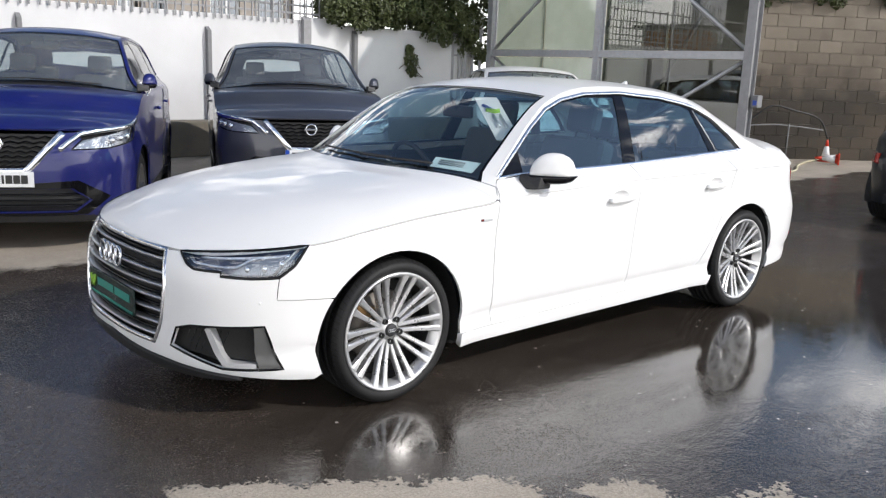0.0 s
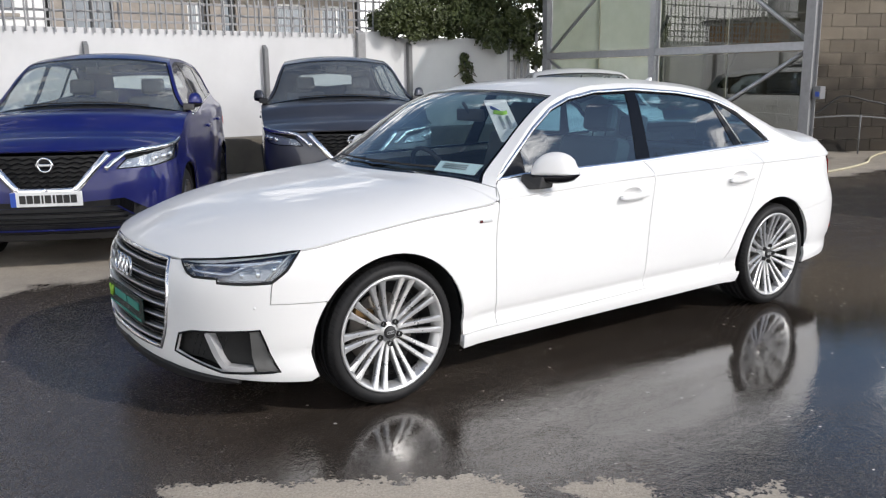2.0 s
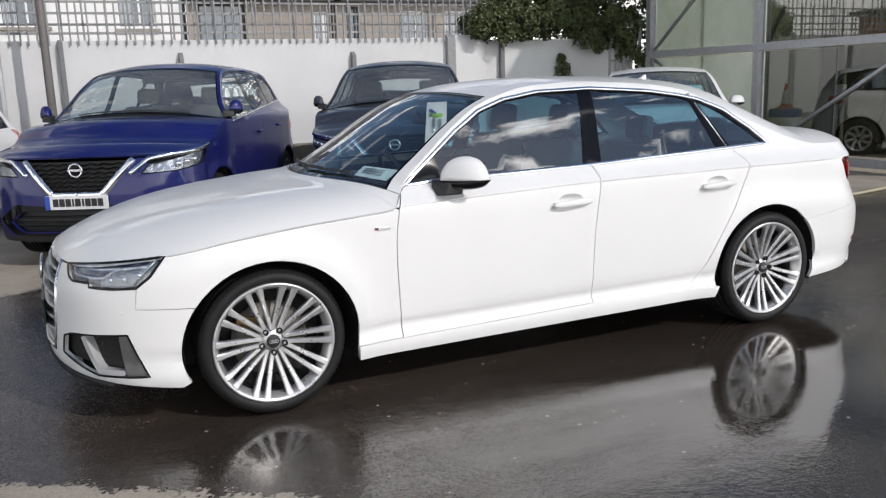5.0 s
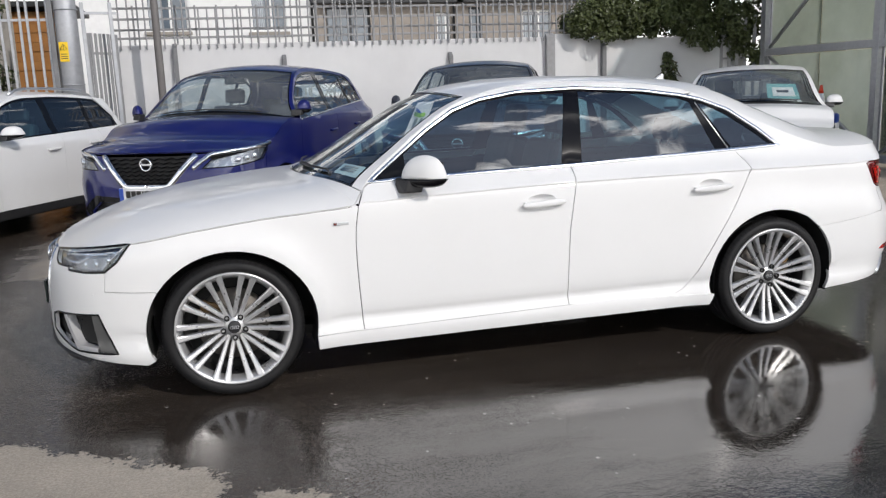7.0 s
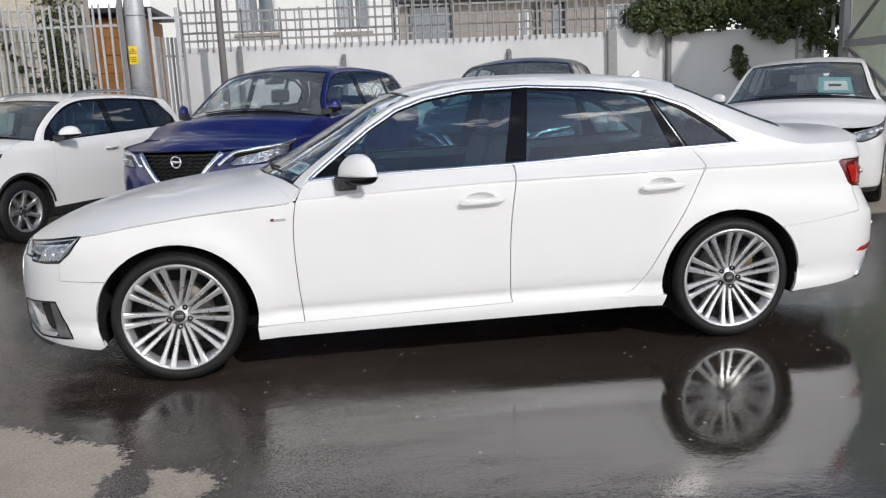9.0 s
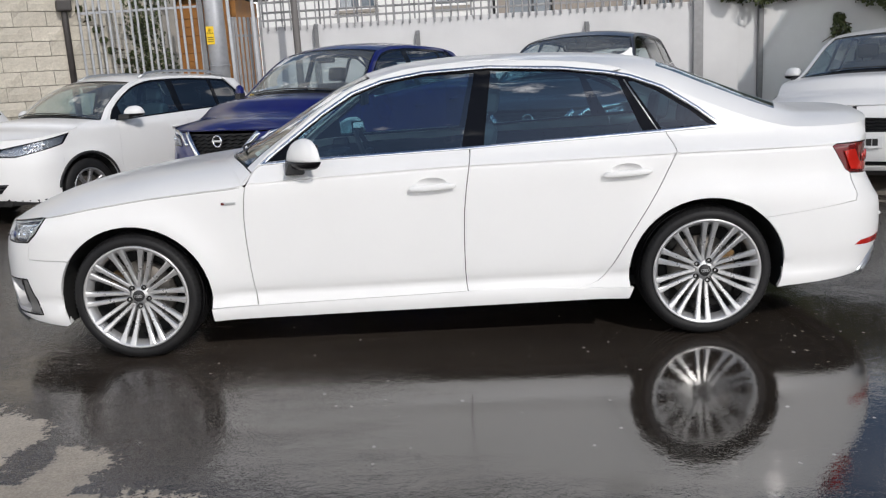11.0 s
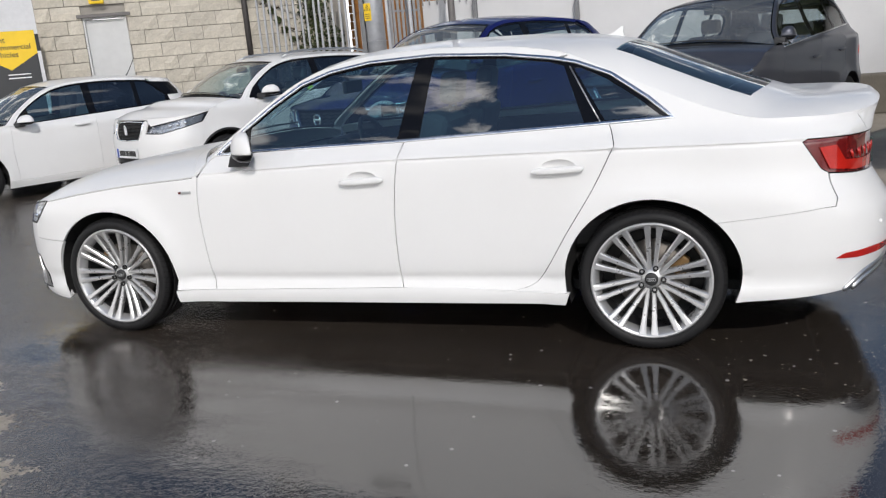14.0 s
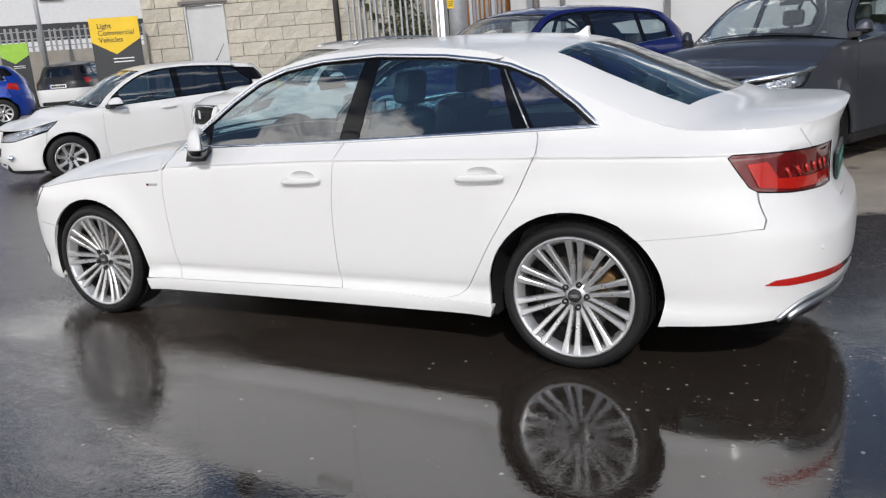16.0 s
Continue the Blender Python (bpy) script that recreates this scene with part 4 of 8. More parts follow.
# ---- houses behind ----
def house(name, x0, x1, y, depth, h, roof_h, openings, mat, label, curtain=True, tilt=0.0):
    """A rendered house front with real window openings, a gable roof and chimney."""
    th = thing(name, pose((x0 + x1) / 2, y, 0, 0, 0, tilt), label, "house")
    w = (x1 - x0) / 2
    cut_x = sorted({-w, w, *[v for o in openings for v in (o[0], o[1])]})
    cut_z = sorted({0.0, h, *[v for o in openings for v in (o[2], o[3])]})
    bm = bmesh.new()
    for a, b in zip(cut_x, cut_x[1:]):
        for c, d in zip(cut_z, cut_z[1:]):
            if any(o[0] <= a and b <= o[1] and o[2] <= c and d <= o[3] for o in openings):
                continue
            rbox(bm, ((a + b) / 2, 0.15, (c + d) / 2), (b - a, 0.3, d - c), 0)
    for s in (-1, 1):
        rbox(bm, (s * (w - 0.15), depth / 2 + 0.15, h / 2), (0.3, depth - 0.3, h), 0)
    rbox(bm, (0, depth - 0.15, h / 2), (2 * w - 0.6, 0.3, h), 0)
    part("wall", bm, mat, th)
    bm = bmesh.new()
    v = [bm.verts.new(p) for p in ((-w - 0.2, -0.35, h), (w + 0.2, -0.35, h), (w + 0.2, depth / 2, h + roof_h), (-w - 0.2, depth / 2, h + roof_h), (w + 0.2, depth + 0.35, h), (-w - 0.2, depth + 0.35, h))]
    for f in ((0, 1, 2, 3), (3, 2, 4, 5), (0, 3, 5), (1, 4, 2), (0, 5, 4, 1)):
        bm.faces.new([v[i] for i in f])
    part("roof", bm, M["slate"], th)
    bm = bmesh.new()
    rbox(bm, (0, -0.33, h - 0.04), (2 * w + 0.3, 0.10, 0.10), 0.02)
    part("gutter", bm, M["sign_black"], th)
    for a, b, c, d, door in openings:
        bm = bmesh.new()
        t = 0.06
        for cx, cz, sx, sz in (((a + b) / 2, c + t / 2, b - a, t), ((a + b) / 2, d - t / 2, b - a, t), (a + t / 2, (c + d) / 2, t, d - c - 2 * t), (b - t / 2, (c + d) / 2, t, d - c - 2 * t), ((a + b) / 2 + 0.08, (c + d) / 2, t, d - c - 2 * t)):
            rbox(bm, (cx, 0.12, cz), (sx, 0.07, sz), 0.006)
        wn = part("window", bm, M["pvc"] if not door else M["sign_black"], th)
        bm = bmesh.new()
        rbox(bm, ((a + b) / 2, 0.13, (c + d) / 2), (b - a - 0.08, 0.012, d - c - 0.08), 0)
        part("pane", bm, M["pane"], wn)
        if curtain and not door:
            bm = bmesh.new()
            fold = [(a + 0.08 + 0.012 * k, 0.105 + 0.012 * math.sin(k * 1.4)) for k in range(28)]
            row = [[bm.verts.new((x, y, z)) for x, y in fold] for z in (c + 0.08, d - 0.08)]
            for k in range(27):
                bm.faces.new((row[0][k], row[0][k + 1], row[1][k + 1], row[1][k]))
            part("curtain", bm, M["curtain"], wn)
        bm = bmesh.new()
        rbox(bm, ((a + b) / 2, -0.02, c - 0.06), (b - a + 0.16, 0.20, 0.09), 0.01)
        part("sill", bm, M["concrete"], wn)
    bm = bmesh.new()
    tube(bm, [(w - 0.1, -0.06, 0.1), (w - 0.1, -0.06, h - 0.1), (w - 0.1, -0.25, h)], 0.04, 8)
    part("downpipe", bm, M["sign_black"], th)
    return th


house("white_house", -5.6, 1.62, 21.0, 8, 6.0, 2.4, [(-1.18, -0.03, 3.30, 4.45, 0), (1.72, 2.75, 3.25, 4.45, 0), (-1.18, -0.03, 0.9, 2.1, 0)], M["render_white"], "white rendered house with white framed windows behind the wall")
# the first opening's black frame and dark pane stand in for the porch's shadow
house("brown_house", 1.66, 6.05, 21.2, 8, 4.1, 2.6, [(-1.9, -0.55, 2.2, 3.95, 1), (1.55, 2.0, 2.4, 3.75, 0), (0.1, 1.0, 0.9, 2.0, 0)], M["pebble"], "brown pebble-dashed house with dark porch behind the wall")
house("brown_house", 6.1, 11.2, 21.2, 8, 4.1, 2.6, [(-2.2, -1.75, 2.2, 3.9, 1), (-0.4, 0.6, 2.6, 3.8, 0), (1.2, 2.2, 2.6, 3.8, 0)], M["pebble"], "brown pebble-dashed terraced house with dark openings")

# timber shed behind the gate
shed = thing("timber_shed", pose(-4.75, 12.0, 0), "orange timber shed with a dark felt roof", "shed")
for k in range(18):
    bm = bmesh.new()
    rbox(bm, (0, 0.02 * (k % 2), 0.08 + 0.165 * k), (1.5, 0.03, 0.158), 0.004)
    part("board", bm, M["timber"], shed)
bm = bmesh.new()
rbox(bm, (0, 1.0, 3.12), (1.9, 2.4, 0.10), 0.02)
part("roof", bm, M["sign_black"], shed)
bm = bmesh.new()
rbox(bm, (0, 1.05, 1.52), (1.44, 1.9, 3.0), 0.02)
part("shed_body", bm, M["timber"], shed)

# ---- block-built store on the far side ----
BA, BX, BY = 31.0, -6.5, 7.4
store = tagged(new("wall_west"), "stone-faced block wall of a store building", "wall", kind="structure")
store.matrix_world = pose(BX, BY, 0, 0, 0, BA)
bm = bmesh.new()
for c, s in (((-1.765, 0.16, 2.3), (0.69, 0.24, 4.6)), ((0.865, 0.16, 2.3), (3.27, 0.24, 4.6)), ((-1.095, 0.16, 3.48), (0.65, 0.24, 2.24)), ((2.62, 2.0, 2.3), (0.24, 4.0, 4.6)), ((-2.0, 2.2, 2.3), (0.24, 3.8, 4.6))):
    rbox(bm, c, s, 0)
part("backing", bm, M["mortar"], store)
shapes = {}


def stone_mesh(w, h, rough, seed, mat):
    """A block with a slightly uneven face."""
    key = (round(w, 3), round(h, 3), seed)
    if key not in shapes:
        rnd = random.Random(seed)
        bm = bmesh.new()
        nx, nz = (4, 2)
        g = [[bm.verts.new((-w / 2 + w * i / nx, -rnd.uniform(0.2, 1) * rough if 0 < i < nx and 0 < k < nz else -rnd.uniform(0, 0.35) * rough, -h / 2 + h * k / nz)) for k in range(nz + 1)] for i in range(nx + 1)]
        for i in range(nx):
            for k in range(nz):
                bm.faces.new((g[i][k], g[i + 1][k], g[i + 1][k + 1], g[i][k + 1]))
        ring = [g[i][0] for i in range(nx + 1)] + [g[nx][k] for k in range(1, nz + 1)] + [g[i][nz] for i in range(nx - 1, -1, -1)] + [g[0][k] for k in range(nz - 1, 0, -1)]
        back = [bm.verts.new((v.co.x, 0.05, v.co.z)) for v in ring]
        for i in range(len(ring)):
            j = (i + 1) % len(ring)
            bm.faces.new((ring[j], ring[i], back[i], back[j]))
        me = bpy.data.meshes.new("block")
        bm.to_mesh(me)
        bm.free()
        me.materials.append(mat)
        shapes[key] = me
    return shapes[key]


def lay_blocks(parent, s0, s1, z0, rows, length, height, mat, rough, skip=None, name="block", tag=0):
    rnd = random.Random(21 + tag)
    for r in range(rows):
        z = z0 + (r + 0.5) * height
        s = s0 - (length / 2 if r % 2 else 0)
        while s < s1 - 0.02:
            a, b = max(s, s0), min(s + length, s1)
            if skip and skip[2] < z + height * 0.4 and z - height * 0.4 < skip[3]:
                if a < skip[0] < b:
                    b = skip[0]
                if a < skip[1] < b:
                    a = skip[1]
                if a >= skip[0] and b <= skip[1]:
                    s += length
                    continue
            if b - a > 0.05:
                ob = new(name, stone_mesh(b - a - 0.010, height - 0.010, rough, rnd.randrange(5) + 100 * tag, mat))
                ob.parent = parent
                ob.matrix_basis = pose((a + b) / 2, 0.0, z)
            s += length


door = thing("store_door", pose(BX, BY, 0, 0, 0, BA), "plain white steel door in the block wall", "door")
bm = bmesh.new()
rbox(bm, (-1.095, 0.09, 1.165), (0.60, 0.05, 2.33), 0.004)
part("leaf", bm, M["door_white"], door)
for x, sx, z, sz in ((-1.405, 0.03, 1.17, 2.34), (-0.785, 0.03, 1.17, 2.34), (-1.095, 0.65, 2.352, 0.025)):
    bm = bmesh.new()
    rbox(bm, (x, 0.06, z), (sx, 0.10, sz), 0.003)
    part("frame", bm, M["door_white"], door)
bm = bmesh.new()
rbox(bm, (-1.095, -0.005, 2.39), (0.80, 0.09, 0.05), 0.006)
part("lintel", bm, M["pole_brown"], door, "brown lintel over the door")
bm = bmesh.new()
tube(bm, [(-0.86, 0.06, 1.02), (-0.86, 0.02, 1.02), (-0.94, 0.02, 1.02)], 0.008, 6)
part("handle", bm, M["satin"], door)
hp = bmesh.new()
rbox(hp, (1.08, -0.10, 2.62), (0.21, 0.18, 0.16), 0.02)
dp = thing("drainpipe", pose(BX, BY, 0, 0, 0, BA), "dark brown drainpipe on the block wall", "pipe")
bm = bmesh.new()
tube(bm, [(1.08, -0.07, 0.05), (1.08, -0.07, 4.55)], 0.048, 12)
part("pipe", bm, M["pole_dark"], dp)
part("hopper", hp, M["pole_dark"], dp, "dark hopper head")
for z in (1.0, 2.6, 4.0):
    bm = bmesh.new()
    rbox(bm, (1.08, -0.035, z), (0.12, 0.07, 0.03), 0.005)
    part("bracket", bm, M["pole_dark"], dp)

alarm = thing("alarm_box", pose(BX, BY, 0, 0, 0, BA), "yellow alarm box on the block wall above the door", "box")
bm = bmesh.new()
rbox(bm, (-1.16, -0.06, 2.66), (0.22, 0.10, 0.20), 0.02)
part("case", bm, M["yellow"], alarm)
bm = bmesh.new()
rbox(bm, (-1.16, -0.115, 2.62), (0.12, 0.012, 0.03), 0.003)
part("louvre", bm, M["sign_black"], alarm)
wall_point = lambda q, z: Matrix(pose(BX, BY, 0, 0, 0, BA)) @ Vector((q, -0.06, z))
ivy("wall_creeper", [(*wall_point(1.18 + 0.10 * k + rs.uniform(-0.02, 0.02), 2.75 - 0.16 * k), 0.055) for k in range(11)], 420, "thin creeper climbing the block wall beside the gate", 31)

# ---- far side: white office, low wall and railings ----
bm = bmesh.new()
rbox(bm, (0, 0, 0.15), (30, 25, 0.30), 0.05)
tagged(part("upper_yard", bm, M["concrete"]), "raised concrete apron across the yard", "ground", kind="structure").matrix_world = pose(-23.6, 16.1, 0, 0, 0, 52)
office = thing("white_office", pose(-28.25, 21.53, 0.3, 0, 0, 52), "white office building with a dark band far across the yard", "building")
bm = bmesh.new()
rbox(bm, (-4, 3, 5.9), (18, 6, 5.2), 0)
part("wall", bm, M["office_white"], office)
bm = bmesh.new()
rbox(bm, (-4, 3.05, 2.95), (17.8, 6, 0.7), 0)
part("dark_band", bm, M["sign_black"], office)
bm = bmesh.new()
rbox(bm, (-4, 3.0, 1.3), (18, 6, 2.6), 0)
part("base_wall", bm, M["office_white"], office)
for k in range(6):
    bm = bmesh.new()
    rbox(bm, (2.6 - 3.3 * k, 0.0, 4.75), (0.75, 0.08, 0.9), 0.01)
    wn = part("window", bm, M["sign_black"], office)
    bm = bmesh.new()
    rbox(bm, (2.6 - 3.3 * k, -0.045, 4.75), (0.65, 0.02, 0.8), 0)
    part("pane", bm, M["pane"], wn)
    bm = bmesh.new()
    rbox(bm, (2.6 - 3.3 * k, -0.08, 4.27), (0.9, 0.12, 0.06), 0)
    part("sill", bm, M["sign_black"], wn)
bm = bmesh.new()
rbox(bm, (-4, 3, 8.6), (18.4, 6.4, 0.2), 0.02)
part("roof", bm, M["slate"], office)
low = tagged(new("low_wall"), "low concrete wall below pale railings", "wall", kind="structure")
lp, lq = Vector((-24.06, 13.8, 0)), Vector((-20.47, 18.22, 0))
la = math.degrees(math.atan2(lq.y - lp.y, lq.x - lp.x))
low.matrix_world = pose((lp.x + lq.x) / 2, (lp.y + lq.y) / 2, 0.3, 0, 0, la)
bm = bmesh.new()
rbox(bm, (0, 0.1, 0.98), ((lq - lp).length + 1.0, 0.2, 1.96), 0.01)
part("wall_body", bm, M["concrete"], low)
railing("far_railing", (lp.x, lp.y), (lq.x, lq.y), 2.26, [3.05, 2.98], [2.42, 2.68, 2.92], 0.19, M["rail_pale"], "pale railing on the low far wall", 0.075, seed=9)
fl = thing("street_lamp", pose(-21.18, 14.36, 0.3), "pale grey lamp post across the yard", "lamp post")
bm = bmesh.new()
tube(bm, [(0, 0, 0), (0, 0, 7.0)], [0.085, 0.055], 14)
part("shaft", bm, M["galv"], fl)
bm = bmesh.new()
rbox(bm, (0.3, 0, 7.0), (0.7, 0.2, 0.1), 0.03)
part("lamp_head", bm, M["galv"], fl)


def words(text, size, mat, parent, m, name="lettering"):
    cu = bpy.data.curves.new(name, "FONT")
    cu.body, cu.size, cu.extrude = text, size, 0.002
    ob = new(name, cu)
    bpy.context.view_layer.update()
    me = bpy.data.meshes.new_from_object(ob)
    bpy.data.objects.remove(ob)
    bpy.data.curves.remove(cu)
    me.materials.append(mat)
    lt = new(name, me)
    lt.parent = parent
    lt.matrix_basis = m
    return lt


def totem(m, w, top, body, lines, label):
    th = thing("sign_board", m, label, "sign")
    bm = bmesh.new()
    rbox(bm, (0, 0, top / 2), (w, 0.10, top), 0.01)
    part("board", bm, M["sign_black"], th)
    bm = bmesh.new()
    pts = [(-w / 2, top + 0.012), (-w / 2, top - 0.47 * w), (-0.02, top - 0.75 * w), (w / 2, top - 0.44 * w), (w / 2, top + 0.012)]
    f = [bm.verts.new((x, -0.056, z)) for x, z in pts]
    k = [bm.verts.new((x, 0.056, z)) for x, z in pts]
    bm.faces.new(f), bm.faces.new(k[::-1])
    for i in range(5):
        bm.faces.new((f[i], k[i], k[(i + 1) % 5], f[(i + 1) % 5]))
    bmesh.ops.recalc_face_normals(bm, faces=bm.faces[:])
    face = part("face", bm, body, th, "coloured arrow-shaped face")
    for i, t in enumerate(lines):
        words(t, 0.150 * w, M["sign_black"], face, pose(-w / 2 + 0.15 * w, -0.062, top - (0.20 + 0.145 * i) * w, 90))
    for q in range(2):
        bm = bmesh.new()
        rbox(bm, (0.10 * w, -0.054, top - (0.84 + 0.07 * q) * w), (0.42 * w, 0.006, 0.02 * w), 0)
        part("printed_bar", bm, M["paper"], th)
    return th


totem(pose(-8.35, 5.75, 0, 0, 0, 42), 0.74, 2.21, M["yellow"], ["Light", "Commercial", "Vehicles"], "yellow and charcoal sign board for light commercial vehicles")
th = totem(pose(-20.89, 13.09, 0.3, 0, 0, 48), 0.78, 2.14, M["lime"], [], "lime green and charcoal sign board across the yard")

# ---- wash bay with glazed steel frame ----
def cloudy_sheet():
    """Weathered clear sheeting: half see-through, half lit by what falls on either face."""
    m, nt, b = nodes_of("cloudy_sheeting")
    nt.nodes.remove(b)
    tr, gl, df, ts, m1, m2, m3 = (nt.nodes.new(k) for k in ("ShaderNodeBsdfTransparent", "ShaderNodeBsdfGlossy", "ShaderNodeBsdfDiffuse", "ShaderNodeBsdfTranslucent", "ShaderNodeMixShader", "ShaderNodeMixShader", "ShaderNodeMixShader"))
    tr.inputs[0].default_value = (0.86, 0.88, 0.82, 1)
    df.inputs[0].default_value = (0.44, 0.49, 0.45, 1)
    ts.inputs[0].default_value = (0.80, 0.87, 0.82, 1)
    gl.inputs["Roughness"].default_value = 0.03
    m1.inputs[0].default_value = 0.68
    nt.links.new(ramp(nt, noise_node(nt, 1.5, 5), [(0.3, 0.55), (0.75, 0.82)]), m2.inputs[0])
    for a, k in ((df, 1), (ts, 2)):
        nt.links.new(a.outputs[0], m1.inputs[k])
    nt.links.new(tr.outputs[0], m2.inputs[1])
    nt.links.new(m1.outputs[0], m2.inputs[2])
    nt.links.new(sheen(nt, 0.16), m3.inputs[0])
    nt.links.new(m2.outputs[0], m3.inputs[1])
    nt.links.new(gl.outputs[0], m3.inputs[2])
    nt.links.new(m3.outputs[0], nt.nodes["Material Output"].inputs[0])
    return m


def cream_sheet():
    """Cream sheeting that lets sunlight glow through."""
    m, nt, b = nodes_of("cream_translucent")
    nt.nodes.remove(b)
    df, ts, mx = (nt.nodes.new(k) for k in ("ShaderNodeBsdfDiffuse", "ShaderNodeBsdfTranslucent", "ShaderNodeMixShader"))
    c = ramp(nt, noise_node(nt, 2.0, 5), [(0.3, (0.74, 0.72, 0.60)), (0.7, (0.88, 0.86, 0.76))])
    for n in (df, ts):
        nt.links.new(c, n.inputs[0])
    mx.inputs[0].default_value = 0.75
    nt.links.new(df.outputs[0], mx.inputs[1])
    nt.links.new(ts.outputs[0], mx.inputs[2])
    nt.links.new(mx.outputs[0], nt.nodes["Material Output"].inputs[0])
    return m


bay = thing("wash_bay", pose(8.12, 0, 0), "grey steel framed wash bay with cloudy glazed panels", "shelter")
M["cloudy"] = cloudy_sheet()
M["cream_sheet"] = cream_sheet()
# the tier above 4 m is unseen, added so the ground mirrors less sky
for y, mat, w in ((8.52, M["galv"], 0.13), (5.85, M["galv"], 0.12), (2.98, M["rail_pale"], 0.15)):
    bm = bmesh.new()
    rbox(bm, (0, y, 2.8), (w, 0.05, 5.6), 0.004)
    rbox(bm, (-w / 2, y, 2.8), (0.015, w, 5.6), 0.003)
    rbox(bm, (w / 2, y, 2.8), (0.015, w, 5.6), 0.003)
    part("post", bm, mat, bay)
for z in (1.82, 3.95, 5.55, 0.12):
    bm = bmesh.new()
    rbox(bm, (-0.01, 5.75, z), (0.10, 5.42, 0.12), 0.006)
    part("beam", bm, M["galv"], bay)
for (ya, za), (yb, zb) in (((8.45, 1.9), (5.95, 3.85)), ((5.75, 3.85), (3.1, 1.92)), ((5.75, 0.2), (3.1, 1.74)), ((8.45, 1.74), (5.95, 0.2))):
    bm = bmesh.new()
    tube(bm, [(0.03, ya, za), (0.03, yb, zb)], 0.032, 4)
    part("brace", bm, M["galv"], bay)
M["bay_glass"] = glass("bay_glass", (0.40, 0.43, 0.40), 0.02, 0.14)
for y0, y1 in ((3.06, 5.78), (5.92, 8.45)):
    for z0, z1 in ((0.2, 1.75), (1.89, 3.88), (4.02, 5.48)):
        for k in range(2):
            a, b = y0 + (y1 - y0) * k / 2, y0 + (y1 - y0) * (k + 1) / 2
            bm = bmesh.new()
            rbox(bm, (0.06, (a + b) / 2, (z0 + z1) / 2), (0.006, b - a - 0.02, z1 - z0), 0)
            part("panel", bm, M["cloudy" if y0 > 5 else "bay_glass"], bay, "cloudy panel" if y0 > 5 else "clear reflective panel")
        bm = bmesh.new()
        rbox(bm, (0.08, (y0 + y1) / 2, (z0 + z1) / 2), (0.03, 0.045 if y0 > 5 else 0.02, z1 - z0), 0.003)
        part("mullion", bm, M["cream"] if y0 > 5 else M["grey_steel"], bay)
bm = bmesh.new()
rbox(bm, (1.75, 7.1, 2.8), (0.02, 2.9, 5.6), 0)
part("back_wall", bm, M["cream_sheet"], bay, "cream sheeting inside the bay")
bm = bmesh.new()
rbox(bm, (0.9, 8.58, 2.8), (1.7, 0.02, 5.6), 0)
part("side_wall", bm, M["cream_sheet"], bay)
bm = bmesh.new()
rbox(bm, (0.85, 5.75, 5.63), (1.9, 5.7, 0.02), 0)
part("roof", bm, M["window"], bay, "clear roof sheeting")
for y in (5.2, 7.2):
    bm = bmesh.new()
    tube(bm, [(1.68, y - 1.0, 3.8), (1.68, y + 1.1, 0.3)], 0.035, 4)
    part("inner_brace", bm, M["rail_pale"], bay)

# ---- block wall beyond the bay ----
ea = math.degrees(math.atan2(3.25 - 4.5, 13.6 - 11.7))
east = tagged(new("wall_east"), "brown-stained concrete block wall beyond the wash bay", "wall", kind="structure")
east.matrix_world = pose(9.6, 5.88, 0, 0, 0, ea)
bm = bmesh.new()
rbox(bm, (3.6, 0.13, 1.7), (7.2, 0.2, 3.4), 0)
part("backing", bm, M["mortar"], east)


def lathe_z(profile, seg):
    """A turned shape about the upright axis."""
    verts = [(r * math.cos(2 * math.pi * k / seg), r * math.sin(2 * math.pi * k / seg), z) for r, z in profile for k in range(seg)]
    return from_lists(verts, [(i * seg + k, i * seg + (k + 1) % seg, (i + 1) * seg + (k + 1) % seg, (i + 1) * seg + k) for i in range(len(profile) - 1) for k in range(seg)])


def cone(m, lying=False):
    th = thing("traffic_cone", m, "small red and white traffic cone", "cone", "traffic cones by the block wall")
    bm = bmesh.new()
    rbox(bm, (0, 0, 0.015), (0.21, 0.21, 0.03), 0.01)
    part("base", bm, M["cone_red"], th)
    k8 = 0.93
    rings = ((0.03, 0.08, 0.095, 0.086, "cone_red"), (0.08, 0.32, 0.086, 0.040, "cone_white"), (0.32, 0.45, 0.040, 0.018, "cone_red"))
    for z0, z1, r0, r1, k in rings:
        bm = bmesh.new()
        tube(bm, [(0, 0, z0 * k8), (0, 0, z1 * k8)], [r0 * k8, r1 * k8], 20)
        part("band", bm, M[k], th)


cone(pose(12.37, 3.62, 0))
cone(pose(12.03, 3.20, 0.105, 90, 0, 205))
cone(pose(7.35, 6.09, 0.82))
drum = thing("plastic_drum", pose(7.35, 6.09, 0), "blue plastic drum with a white band", "drum")
part("body", lathe_z([(0.0, 0.0), (0.25, 0.0), (0.265, 0.03), (0.265, 0.40), (0.25, 0.42)], 28), M["plate_blue"], drum)
part("band", lathe_z([(0.25, 0.42), (0.268, 0.44), (0.268, 0.66), (0.25, 0.68)], 28), M["cone_white"], drum, "white band")
part("top", lathe_z([(0.25, 0.68), (0.265, 0.70), (0.265, 0.79), (0.24, 0.82), (0.0, 0.82)], 28), M["plate_blue"], drum)
hose = thing("pressure_hose", pose(0, 0, 0), "black pressure hose and lance by the block wall", "hose")
bm = bmesh.new()
